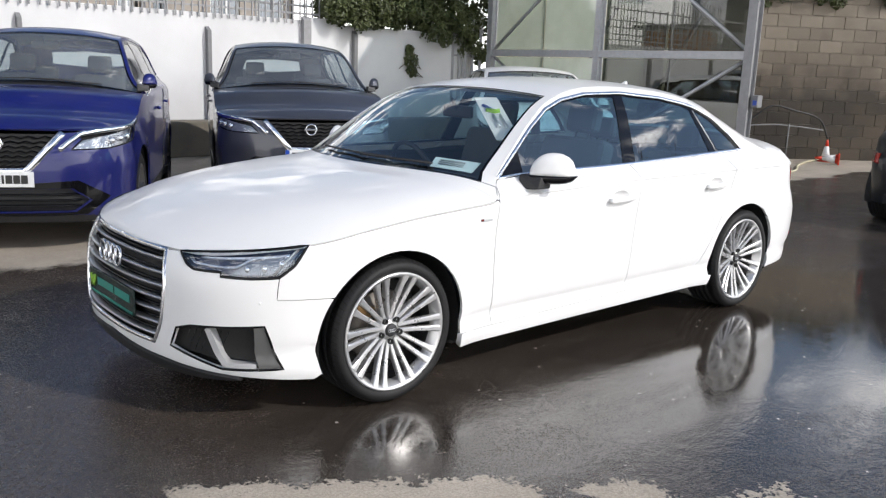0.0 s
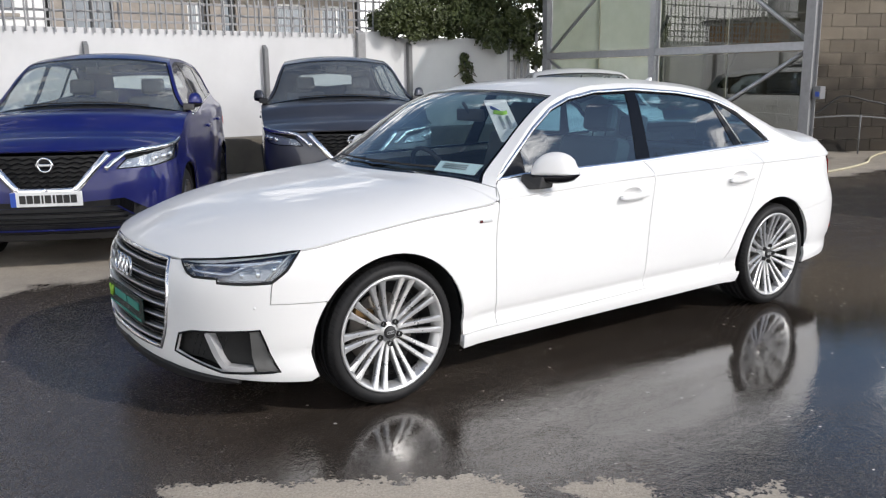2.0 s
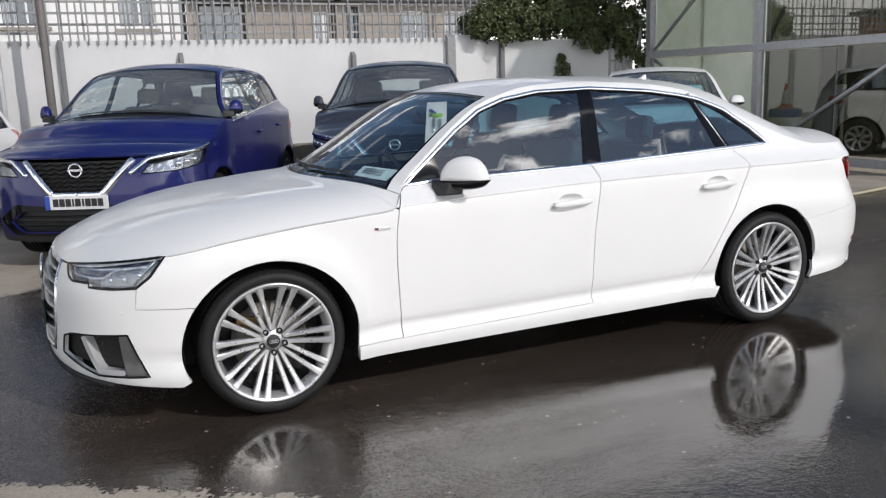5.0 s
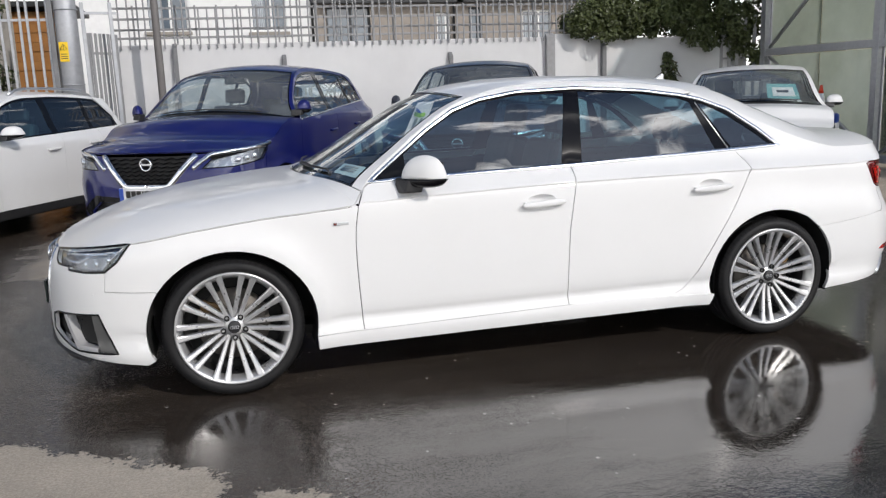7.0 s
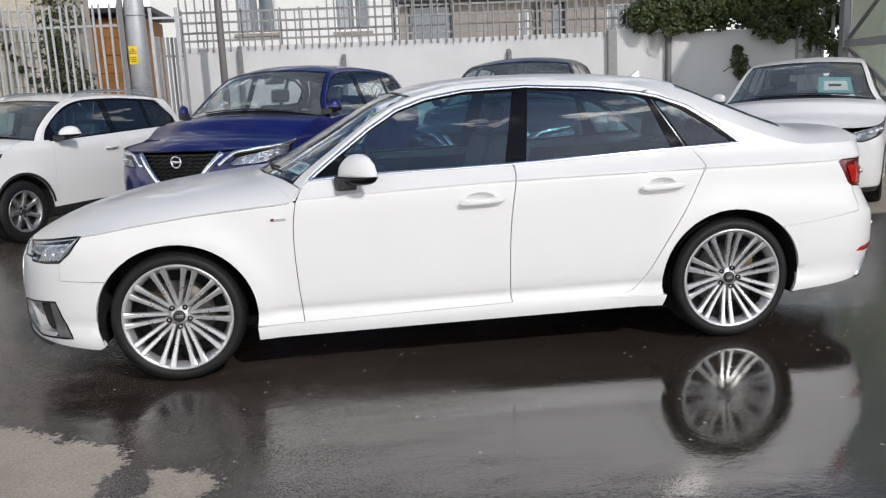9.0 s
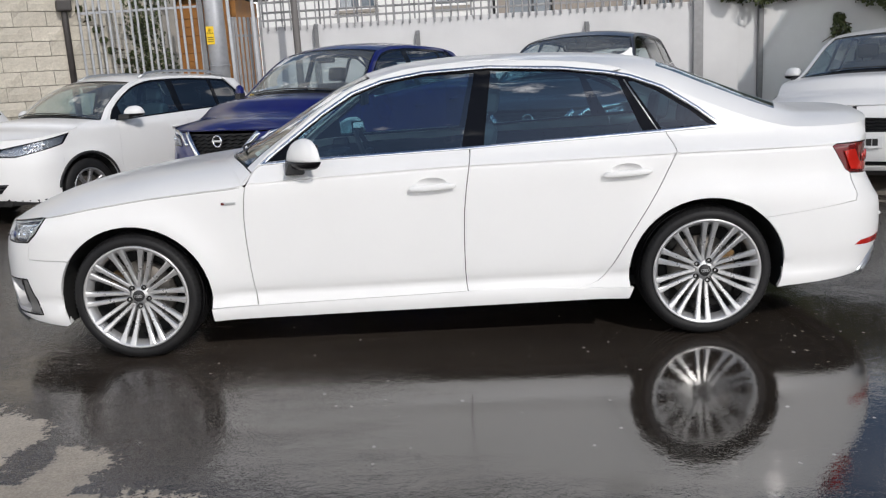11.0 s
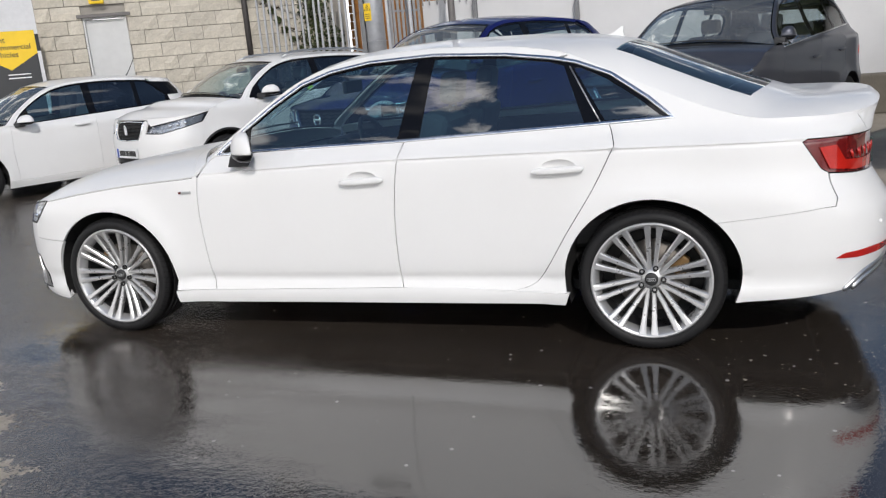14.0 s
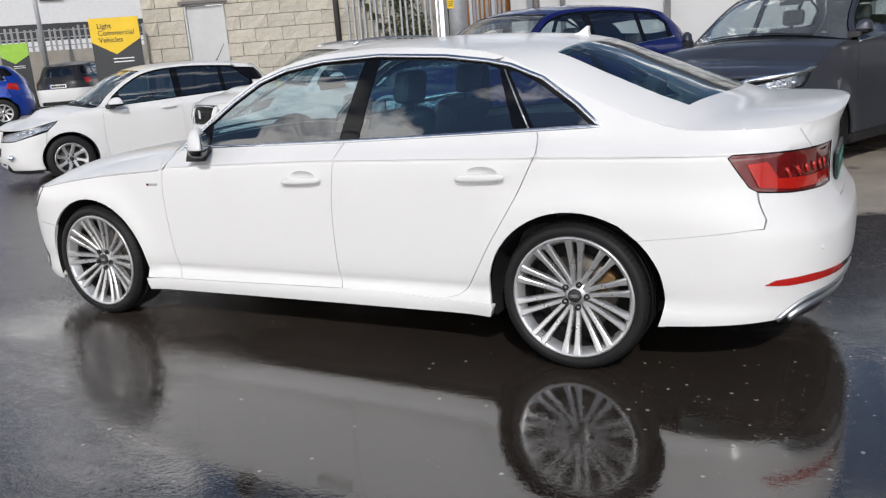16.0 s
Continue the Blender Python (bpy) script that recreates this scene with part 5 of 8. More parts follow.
tube(bm, spline([(10.5, 4.75, 0.62), (10.9, 4.45, 0.75), (11.2, 4.2, 1.02), (11.6, 3.95, 0.95), (12.1, 3.7, 0.8), (12.3, 3.6, 0.45)], 5), 0.018, 8)
part("hose", bm, M["black"], hose)
bm = bmesh.new()
tube(bm, spline([(9.4, 5.3, 0.78), (10.2, 4.85, 0.74), (10.8, 4.5, 0.66), (11.4, 4.1, 0.68), (12.2, 3.65, 0.60)], 5), 0.012, 8)
part("lance", bm, M["grey_steel"], hose)
for x, y in ((10.75, 4.5), (11.55, 4.0)):
    bm = bmesh.new()
    tube(bm, [(x, y, 0), (x, y, 0.70)], 0.015, 8)
    part("stand", bm, M["grey_steel"], hose)
pale_hose = thing("wash_hose", pose(0, 0, 0), "pale water hose lying across the wet yard", "hose")
bm = bmesh.new()
tube(bm, spline([(5.9, 2.25, 0.018), (7.25, 2.50, 0.018), (8.0, 2.69, 0.018), (9.08, 2.82, 0.018), (10.05, 3.04, 0.018), (10.75, 3.36, 0.018), (11.27, 3.55, 0.018), (11.9, 3.72, 0.018), (12.5, 3.80, 0.018)], 5), 0.018, 8)
part("hose", bm, M["cream"], pale_hose)
sb = thing("switch_box", pose(8.16, 2.842, 1.16), "grey electrical box on the bay post", "box")
bm = bmesh.new()
rbox(bm, (0.02, 0.01, 0), (0.14, 0.12, 0.18), 0.01)
part("case", bm, M["grey_steel"], sb)
bm = bmesh.new()
rbox(bm, (-0.055, -0.01, -0.02), (0.012, 0.06, 0.07), 0.004)
part("cover", bm, M["plate_blue"], sb)


# ---- bare tree across the yard, behind the walk: it shows in the car's windows ----
def bare_tree(m, height, seed):
    rnd = random.Random(seed)
    th = thing("bare_tree", m, "leafless tree with fine spreading branches", "tree")
    verts, faces = [], []

    def limb(p, d, length, r, level):
        """A tapering, bending limb that forks into thinner ones."""
        pts, radii, q, e = [p], [r], p, d
        for i in range(4):
            e = (e + Vector((rnd.uniform(-1, 1), rnd.uniform(-1, 1), rnd.uniform(-0.5, 0.8))) * 0.16).normalized()
            q = q + e * (length / 4)
            pts.append(q)
            radii.append(r * (1 - 0.13 * (i + 1)))
        n = 7 if level < 2 else 4
        k = len(verts)
        for c, w in zip(pts, radii):
            a = e.orthogonal().normalized()
            b = e.cross(a)
            for j in range(n):
                t = 2 * math.pi * j / n
                verts.append(tuple(c + (a * math.cos(t) + b * math.sin(t)) * w))
        for i in range(4):
            for j in range(n):
                faces.append((k + i * n + j, k + i * n + (j + 1) % n, k + (i + 1) * n + (j + 1) % n, k + (i + 1) * n + j))
        if level == 6:
            return
        for i in range(3 if level < 4 else 2):
            a = Vector((rnd.uniform(-1, 1), rnd.uniform(-1, 1), rnd.uniform(-0.3, 0.7)))
            at = pts[rnd.choice((2, 3, 4)) if i else 4]
            limb(at, (e + a * 0.75).normalized(), length * rnd.uniform(0.62, 0.85), r * 0.48 if level else r * 0.6, level + 1)
    bm = bmesh.new()
    tube(bm, [(0, 0, 0), (0.05, 0.02, height * 0.12), (0.02, 0.06, height * 0.25)], [0.34, 0.27, 0.22], 12)
    part("trunk", bm, M["twig"], th)
    limb(Vector((0.02, 0.06, height * 0.24)), Vector((0, 0, 1)), height * 0.20, 0.21, 0)
    br = part("branches", from_lists(verts, faces), M["twig"], th)
    br["kind"] = "stuff"
    return th


bare_tree(pose(20.6, -12.0, 0), 13.0, 21)

# ---- cars ----
wheel_meshes = {}


def wheel_set(style, radius, rim_r, width, spokes):
    """The meshes of one wheel, outer face towards -y."""
    key = (style, radius, rim_r)
    if key in wheel_meshes:
        return wheel_meshes[key]
    h = width / 2
    side = [(rim_r - 0.006, -h * 0.86), (rim_r + 0.012, -h * 0.97), (rim_r + 0.3 * (radius - rim_r), -h), (rim_r + 0.7 * (radius - rim_r), -h * 0.98), (radius - 0.012, -h * 0.86)]
    tread = []
    for k in range(5):
        a, b = -0.80 + k * 0.33, -0.80 + k * 0.33 + 0.27
        crown = 0.004 * abs(a) ** 2
        tread += [(radius - crown - (0.008 if k else 0), h * a), (radius - crown, h * (a + 0.012)), (radius - 0.004 * b * b, h * (b - 0.012)), (radius - 0.004 * b * b - 0.008, h * b)]
    outline = side + tread + [(r, -y) for r, y in reversed(side)]
    tyre = lathe(outline, 176)
    for i, v in enumerate(tyre.vertices):
        ring, spot = divmod(i, len(outline))
        if ring % 2 and (spot in (len(side) - 1, len(side), len(side) + 1) or spot in (len(outline) - len(side), len(outline) - len(side) - 1)):
            v.co.x, v.co.z = v.co.x * (1 - 0.006 / radius), v.co.z * (1 - 0.006 / radius)
    tyre.update()
    barrel = lathe([(rim_r - 0.03, -h * 0.55), (rim_r - 0.016, -h * 0.90), (rim_r - 0.004, -h * 0.99), (rim_r + 0.004, -h * 0.97), (rim_r + 0.004, -h * 0.85), (rim_r - 0.02, -h * 0.7),
                    (rim_r - 0.03, 0), (rim_r - 0.012, h * 0.8), (rim_r, h * 0.9)], 64)
    lug = bmesh.new()
    if style == "twin":
        for s in (-1, 1):
            r0, r1 = 0.045, rim_r - 0.012
            v = []
            for i in range(9):
                q = i / 8
                r = r0 + (r1 - r0) * q
                c = s * (0.0118 + 0.0150 * q)
                w = 0.0086 + 0.0036 * q + 0.0045 * max(0, q - 0.8) / 0.2
                y = -h * (0.62 + 0.36 * q ** 1.5)
                v.append([lug.verts.new((c + dx * w, y + dy, r)) for dx, dy in ((-1, 0.034 - 0.012 * q), (-1, 0.004), (-0.55, 0), (0.55, 0), (1, 0.004), (1, 0.034 - 0.012 * q))])
            for a, b in zip(v, v[1:]):
                for k in range(6):
                    lug.faces.new((a[k], a[(k + 1) % 6], b[(k + 1) % 6], b[k]))
    else:
        r0, r1 = 0.04, rim_r - 0.012
        v = []
        for i in range(7):
            q = i / 6
            r = r0 + (r1 - r0) * q
            w = 0.030 * (1 - 0.55 * math.sin(math.pi * min(1, q * 1.1) * 0.8)) + 0.012 * q
            lean = 0.03 * q * q if style == "swirl" else 0.0
            y = -h * (0.60 + 0.32 * q)
            v.append([lug.verts.new((lean + dx * w, y + dy, r)) for dx, dy in ((-1, 0.03), (-1, 0.008), (-0.6, 0), (0.6, 0), (1, 0.008), (1, 0.03))])
        for a, b in zip(v, v[1:]):
            for k in range(6):
                lug.faces.new((a[k], a[(k + 1) % 6], b[(k + 1) % 6], b[k]))
    bmesh.ops.recalc_face_normals(lug, faces=lug.faces[:])
    spoke = bpy.data.meshes.new("spoke")
    lug.to_mesh(spoke)
    lug.free()
    hub = lathe([(0.0, -h * 0.64), (0.034, -h * 0.64), (0.048, -h * 0.56), (0.072, -h * 0.42), (0.074, 0.0), (0.0, 0.0)], 40)
    cap = lathe([(0.0, -h * 0.74), (0.024, -h * 0.735), (0.029, -h * 0.70), (0.029, -h * 0.5)], 32)
    bolt = lathe([(0.0, -h * 0.62), (0.006, -h * 0.62), (0.0095, -h * 0.72), (0.0125, -h * 0.72), (0.0125, -h * 0.3)], 16)
    ring_bm = bmesh.new()
    for k in range(4):
        tube(ring_bm, [(0.0085 * (k - 1.5) + 0.0068 * math.cos(2 * math.pi * q / 12), -h * 0.745, 0.0068 * math.sin(2 * math.pi * q / 12)) for q in range(13)], 0.0011, 4, False)
    mark = bpy.data.meshes.new("cap_mark")
    ring_bm.to_mesh(mark)
    ring_bm.free()
    disc = lathe([(0.07, -0.012), (0.165, -0.012), (0.165, 0.012), (0.07, 0.012)], 48)
    well = lathe([(0.0, 0.03), (rim_r - 0.03, 0.03)], 32)
    inner = lathe([(rim_r - 0.0315, -h * 0.56), (rim_r - 0.0335, -h * 0.2), (rim_r - 0.034, 0.029)], 64)
    bm = bmesh.new()
    rbox(bm, (0.108, -0.005, 0.070), (0.05, 0.05, 0.095), 0.012, pose(0, 0, 0, 0, 30, 0))
    caliper = bpy.data.meshes.new("caliper")
    bm.to_mesh(caliper)
    bm.free()
    wheel_meshes[key] = dict(tyre=tyre, barrel=barrel, spoke=spoke, hub=hub, cap=cap, bolt=bolt, disc=disc, well=well, inner=inner, mark=mark, caliper=caliper, spokes=spokes)
    return wheel_meshes[key]


def add_wheel(car, ms, x, y, z, metal, turn=0.0, caliper=True, grip=0.0):
    """A wheel with its tyre, spokes, bolts and cap; those of the far flank are turned about."""
    def bit(name, key, mat, parent, m=None, label=""):
        me = ms[key]
        if not me.materials:
            me.materials.append(mat)
        ob = new(name, me)
        ob.parent = parent
        if m is not None:
            ob.matrix_basis = m
        if label:
            ob["label"] = label
        return ob
    w = bit("wheel", "barrel", metal, car)
    w.matrix_basis = pose(x, y, z, 0, 0, 180 if y > 0 else 0) @ pose(0, 0, 0, 0, turn, 0)
    bit("tyre", "tyre", M["rubber"], w)
    bit("hub", "hub", metal, w)
    cap = bit("hub_cap", "cap", M["black"], w)
    if ms["spokes"] == 10:
        bit("cap_mark", "mark", M["satin"], cap, pose(0, 0, 0, 0, -turn, 0))
    for k in range(ms["spokes"]):
        bit("spoke", "spoke", metal, w, pose(0, 0, 0, 0, 360 * k / ms["spokes"], 0))
    for k in range(5):
        a = radians(72 * k + 18)
        bit("wheel_bolt", "bolt", M["dark"], w, pose(0.052 * math.sin(a), 0, 0.052 * math.cos(a)))
    bit("brake_disc", "disc", M["steel"], w)
    bit("splash_shield", "well", M["dark"], w)
    bit("inner_rim", "inner", M["dark_alloy"], w)
    if caliper:
        bit("brake_caliper", "caliper", M["rust"], w, pose(0, 0, 0, 0, -turn + grip, 0))
    return w


def both(name, make, mat, car, label=""):
    """The same part on either flank."""
    for flip in (False, True):
        ob = part(name, make(flip), mat, car, label)
    return ob


def seat(car, x, y, w, mat, rows=1, z=0.52, hgt=0.62):
    """A seat with cushion, backrest and head restraints."""
    bm = bmesh.new()
    rbox(bm, (x, y, z), (0.52, w, 0.16), 0.06, pose(0, 0, 0, 0, -6, 0), 3)
    s = part("seat", bm, mat, car)
    bm = bmesh.new()
    rbox(bm, (x + 0.32, y, z + hgt / 2), (0.15, w, hgt), 0.06, pose(0, 0, 0, 0, 16, 0), 3)
    part("backrest", bm, mat, s)
    n = 1 if rows == 1 else 2
    for k in range(n):
        yy = y if n == 1 else y + (k - 0.5) * w * 0.56
        bm = bmesh.new()
        rbox(bm, (x + 0.44, yy, z + hgt + 0.10), (0.09, 0.23, 0.16), 0.045, pose(0, 0, 0, 0, 10, 0), 3)
        for q in (-0.05, 0.05):
            tube(bm, [(x + 0.42, yy + q, z + hgt - 0.05), (x + 0.44, yy + q, z + hgt + 0.06)], 0.006, 6)
        part("head_restraint", bm, mat, s)


def cabin(car, sh, sp):
    """Dashboard, steering wheel, seats, lining and the dark inner walls."""
    zs = sp["cabin_z"]
    x0, x1 = sp["cabin_x"]
    w = sp["cabin_w"]
    trim = sp.get("trim", M["seat"])
    bm = bmesh.new()
    rbox(bm, ((x0 + x1) / 2, 0, zs - 0.22), (x1 - x0 + 0.5, 1.5 * w, 0.05), 0.01)
    part("cabin_floor", bm, M["dark"], car)
    bm = bmesh.new()
    rbox(bm, (x0 + 0.16, 0, zs + 0.24), (0.62, 1.62 * w, 0.30), 0.09, pose(0, 0, 0, 0, -5, 0), 3)
    rbox(bm, (x0 + 0.42, 0.36 * w, zs + 0.40), (0.14, 0.34, 0.08), 0.03)
    part("dashboard", bm, M["black"], car)
    bm = bmesh.new()
    c, tilt = Vector((x0 + 0.62, 0.37 * w, zs + 0.38)), pose(0, 0, 0, 0, -24, 0)
    tube(bm, [c + tilt @ Vector((0, 0.18 * math.cos(2 * math.pi * k / 24), 0.18 * math.sin(2 * math.pi * k / 24))) for k in range(25)], 0.015, 8, False)
    for a in (0, 180, 270):
        tube(bm, [c, c + tilt @ Vector((0, 0.18 * math.cos(radians(a)), 0.18 * math.sin(radians(a))))], 0.014, 6)
    rbox(bm, c, (0.05, 0.13, 0.11), 0.02)
    part("steering_wheel", bm, M["black"], car)
    seat(car, x0 + 0.92, -0.36 * w, 0.50 * w, trim, z=zs)
    seat(car, x0 + 0.92, 0.36 * w, 0.50 * w, trim, z=zs)
    seat(car, x1 - 0.52, 0, 1.28 * w, trim, 2, z=zs, hgt=0.50)
    u0, u1 = sp["roof_u"]
    part("headlining", top_sheet(sh, [u0 + (u1 - u0) * i / 8 for i in range(9)], -0.97, 0.97, -0.03, 10, 0), M["beige"], car)
    bm = bmesh.new()
    rbox(bm, (sp["mid_mirror"][0], 0, sp["mid_mirror"][1]), (0.03, 0.24, 0.07), 0.015)
    tube(bm, [(sp["mid_mirror"][0], 0, sp["mid_mirror"][1]), (sp["mid_mirror"][0] - 0.05, 0, sp["mid_mirror"][1] + 0.07)], 0.01)
    part("interior_mirror", bm, M["black"], car)
    both("inner_wall", lambda f: panel(sh, sp["liner"], (), -0.035, 0, 0.12, f), M["dark"], car)


def underside(car, sp):
    bm = bmesh.new()
    z0, z1 = sp["pan"]
    xf, xr = sp["wheel_x"]
    r = sp["arches"][0][2]
    w = sp["half_width"]
    rbox(bm, ((xf + xr) / 2, 0, (z0 + z1) / 2), (xr - xf - 2 * r - 0.06, 2 * w - 0.22, z1 - z0), 0.02)
    rbox(bm, (xf - r * 0.2, 0, (z0 + z1) / 2 + 0.02), (2 * r + 0.62, 2 * w - 0.72, z1 - z0), 0.02)
    rbox(bm, (xr + r * 0.2, 0, (z0 + z1) / 2 + 0.05), (2 * r + 0.62, 2 * w - 0.72, z1 - z0), 0.02)
    part("underbody", bm, M["dark"], car)
    for cx, cz, rr in sp["arches"]:
        for s in (-1, 1):
            verts, faces, n = [], [], 18
            for i in range(n + 1):
                a = radians(-18 + 216 * i / n)
                for y in (w - 0.025, w - 0.34):
                    verts.append((cx + (rr + 0.006) * math.cos(a), s * y, cz + (rr + 0.006) * math.sin(a)))
            faces = [(2 * i, 2 * i + 1, 2 * i + 3, 2 * i + 2) for i in range(n)]
            faces.append(tuple(2 * i + 1 for i in range(n + 1)))
            part("wheel_arch_liner", from_lists(verts, faces, False), M["dark"], car)


def loft_us(a, b, n):
    return [a + (b - a) * i / n for i in range(n + 1)]


def door_mirror(car, c, size, paint, sweep=0.04):
    """Door mirrors with painted cap, black band below, glass and arm; c and size as middle and half extents."""
    dx, dy, dz = size

    def loft(z0, z1, grow, side, round_up):
        rings = []
        for i in range(11):
            q = i / 10
            e = (1 - abs(2 * q - 1) ** 2.6 * 0.999) ** 0.5
            y = (c[1] + dy - 2 * dy * q) * 1.0
            xr = c[0] + dx * grow + sweep * (q - 0.5)
            xf = xr - 2 * dx * (1 - 0.22 * q) * (0.45 + 0.55 * e) * grow
            ring = []
            for k in range(13):
                a = math.pi / 2 * k / 12
                ring.append((xr - 0.5 * dx - (xr - 0.5 * dx - xf) * math.cos(a) ** (0.95 if round_up else 0.7), y, z0 + (z1 - z0) * (0.12 + 0.88 * e) * math.sin(a) ** (0.95 if round_up else 0.6)))
            h = (z1 - z0) * (0.12 + 0.88 * e)
            ring += [(xr - 0.22 * dx, y, z0 + h * 0.94), (xr - 0.05 * dx, y, z0 + h * 0.75), (xr, y, z0 + h * 0.45), (xr, y, z0)]
            rings.append([(px, py * side, pz) for px, py, pz in ring])
        n = len(rings[0])
        verts = [p for r in rings for p in r]
        faces = [(i * n + k, i * n + (k + 1) % n, (i + 1) * n + (k + 1) % n, (i + 1) * n + k) for i in range(10) for k in range(n)]
        faces += [tuple(range(n))[::-1], tuple(10 * n + k for k in range(n))]
        if side < 0:
            faces = [f[::-1] for f in faces]
        return from_lists(verts, faces)
    x, z = c[0], c[2]
    zs = z - 0.3 * dz
    for s in (1, -1):
        y = c[1] * s
        ob = part("door_mirror", loft(zs, z + dz, 1.0, s, True), paint, car)
        part("lower_shell", loft(zs - 0.002, z - 0.85 * dz, 1.02, s, False), M["gloss_black"], ob, "black band under the mirror cap")
        bm = bmesh.new()
        lean = pose(0, 0, 0, 0, 0, s * math.degrees(math.atan2(sweep, 2 * dy)))
        rbox(bm, (x + dx + 0.004, y, z + 0.12 * dz), (0.006, dy * 1.50, dz * 0.86), 0.003, lean)
        part("mirror_pane", bm, M["mirror"], ob)
        bm = bmesh.new()
        rbox(bm, (x + dx + 0.002, y, z + 0.12 * dz), (0.005, dy * 1.64, dz * 1.00), 0.002, lean)
        part("mirror_rim", bm, M["black"], ob)
        bm = bmesh.new()
        yi, yo, ax = (c[1] + dy + 0.035) * s, (c[1] + 0.0 * dy) * s, max(dx, 0.095)
        lo = [(x - 1.10 * ax, yi, z - 1.22 * dz), (x - 0.05 * ax, yi, z - 1.25 * dz), (x + 0.10 * ax, yo, z - 1.10 * dz), (x - 0.85 * ax, yo, z - 1.10 * dz)]
        hi = [(x - 1.00 * ax, yi, z - 0.30 * dz), (x + 0.10 * ax, yi, z - 0.30 * dz), (x + 0.20 * ax, yo, z - 0.40 * dz), (x - 0.60 * ax, yo, z - 0.40 * dz)]
        a, b = [bm.verts.new(p) for p in lo], [bm.verts.new(p) for p in hi]
        bm.faces.new(a), bm.faces.new(b)
        for k in range(4):
            bm.faces.new((a[k], a[(k + 1) % 4], b[(k + 1) % 4], b[k]))
        bmesh.ops.recalc_face_normals(bm, faces=bm.faces[:])
        bmesh.ops.bevel(bm, geom=bm.edges[:], offset=0.008, segments=2, affect="EDGES", profile=0.5)
        part("mirror_arm", bm, M["black"], ob, "black mirror arm")


def door_handle(sh, car, door, u0, u1, z, flip, paint):
    n = sh.normal((u0 + u1) / 2, z)
    p = np.array(sh.at((u0 + u1) / 2, z)) + n * 0.022
    s = -1 if flip else 1
    me = blob((p[0], p[1] * s, p[2]), ((u1 - u0) / 2, 0.014, 0.0165), 2.8, 24, 10, pose(0, 0, 0, 0, -2.2, 0).to_3x3())
    h = part("door_handle", me, paint, door)
    for q in (u0 + 0.03, u1 - 0.03):
        bm = bmesh.new()
        rbox(bm, (q, (p[1] + 0.012) * s, z), (0.03, 0.04, 0.02), 0.006)
        part("handle_mount", bm, paint, h)


def plate(parent, m, kind):
    """A number plate 0.52 m wide, its writing as plain bars."""
    bm = bmesh.new()
    rbox(bm, (0, 0, 0), (0.012, 0.52, 0.112), 0.003)
    board = part("number_plate", bm, M["plate_green"] if kind == "dealer" else M["plate_white"], parent)
    board.matrix_basis = m
    bm = bmesh.new()
    if kind == "dealer":
        rbox(bm, (-0.007, 0.06, 0.010), (0.003, 0.19, 0.034), 0)
        rbox(bm, (-0.007, -0.14, 0.010), (0.003, 0.17, 0.034), 0)
        part("printed_bar", bm, M["mint"], board)
        bm = bmesh.new()
        rbox(bm, (-0.007, 0.0, -0.047), (0.003, 0.50, 0.010), 0)
        part("printed_stripe", bm, M["mint"], board)
        if m.translation.x > 0:
            return board
        bm = bmesh.new()
        tube(bm, [(-0.008, 0.21 + q, zz) for q, zz in ((-0.025, 0.03), (-0.012, -0.02), (0, 0.02), (0.012, -0.02), (0.025, 0.03))], 0.006, 6)
        part("printed_mark", bm, M["lime"], board)
    else:
        rbox(bm, (-0.007, 0.24, 0), (0.003, 0.04, 0.11), 0)
        part("plate_band", bm, M["plate_blue"], board)
        for a, b in ((0.150, 0.195), (0.098, 0.143), (0.046, 0.091), (0.022, 0.036), (-0.034, 0.012), (-0.062, -0.046), (-0.117, -0.072), (-0.168, -0.123), (-0.220, -0.175)):
            bm = bmesh.new()
            rbox(bm, (-0.007, (a + b) / 2, 0), (0.003, b - a, 0.062), 0)
            part("printed_bar", bm, M["ink"], board)
    return board


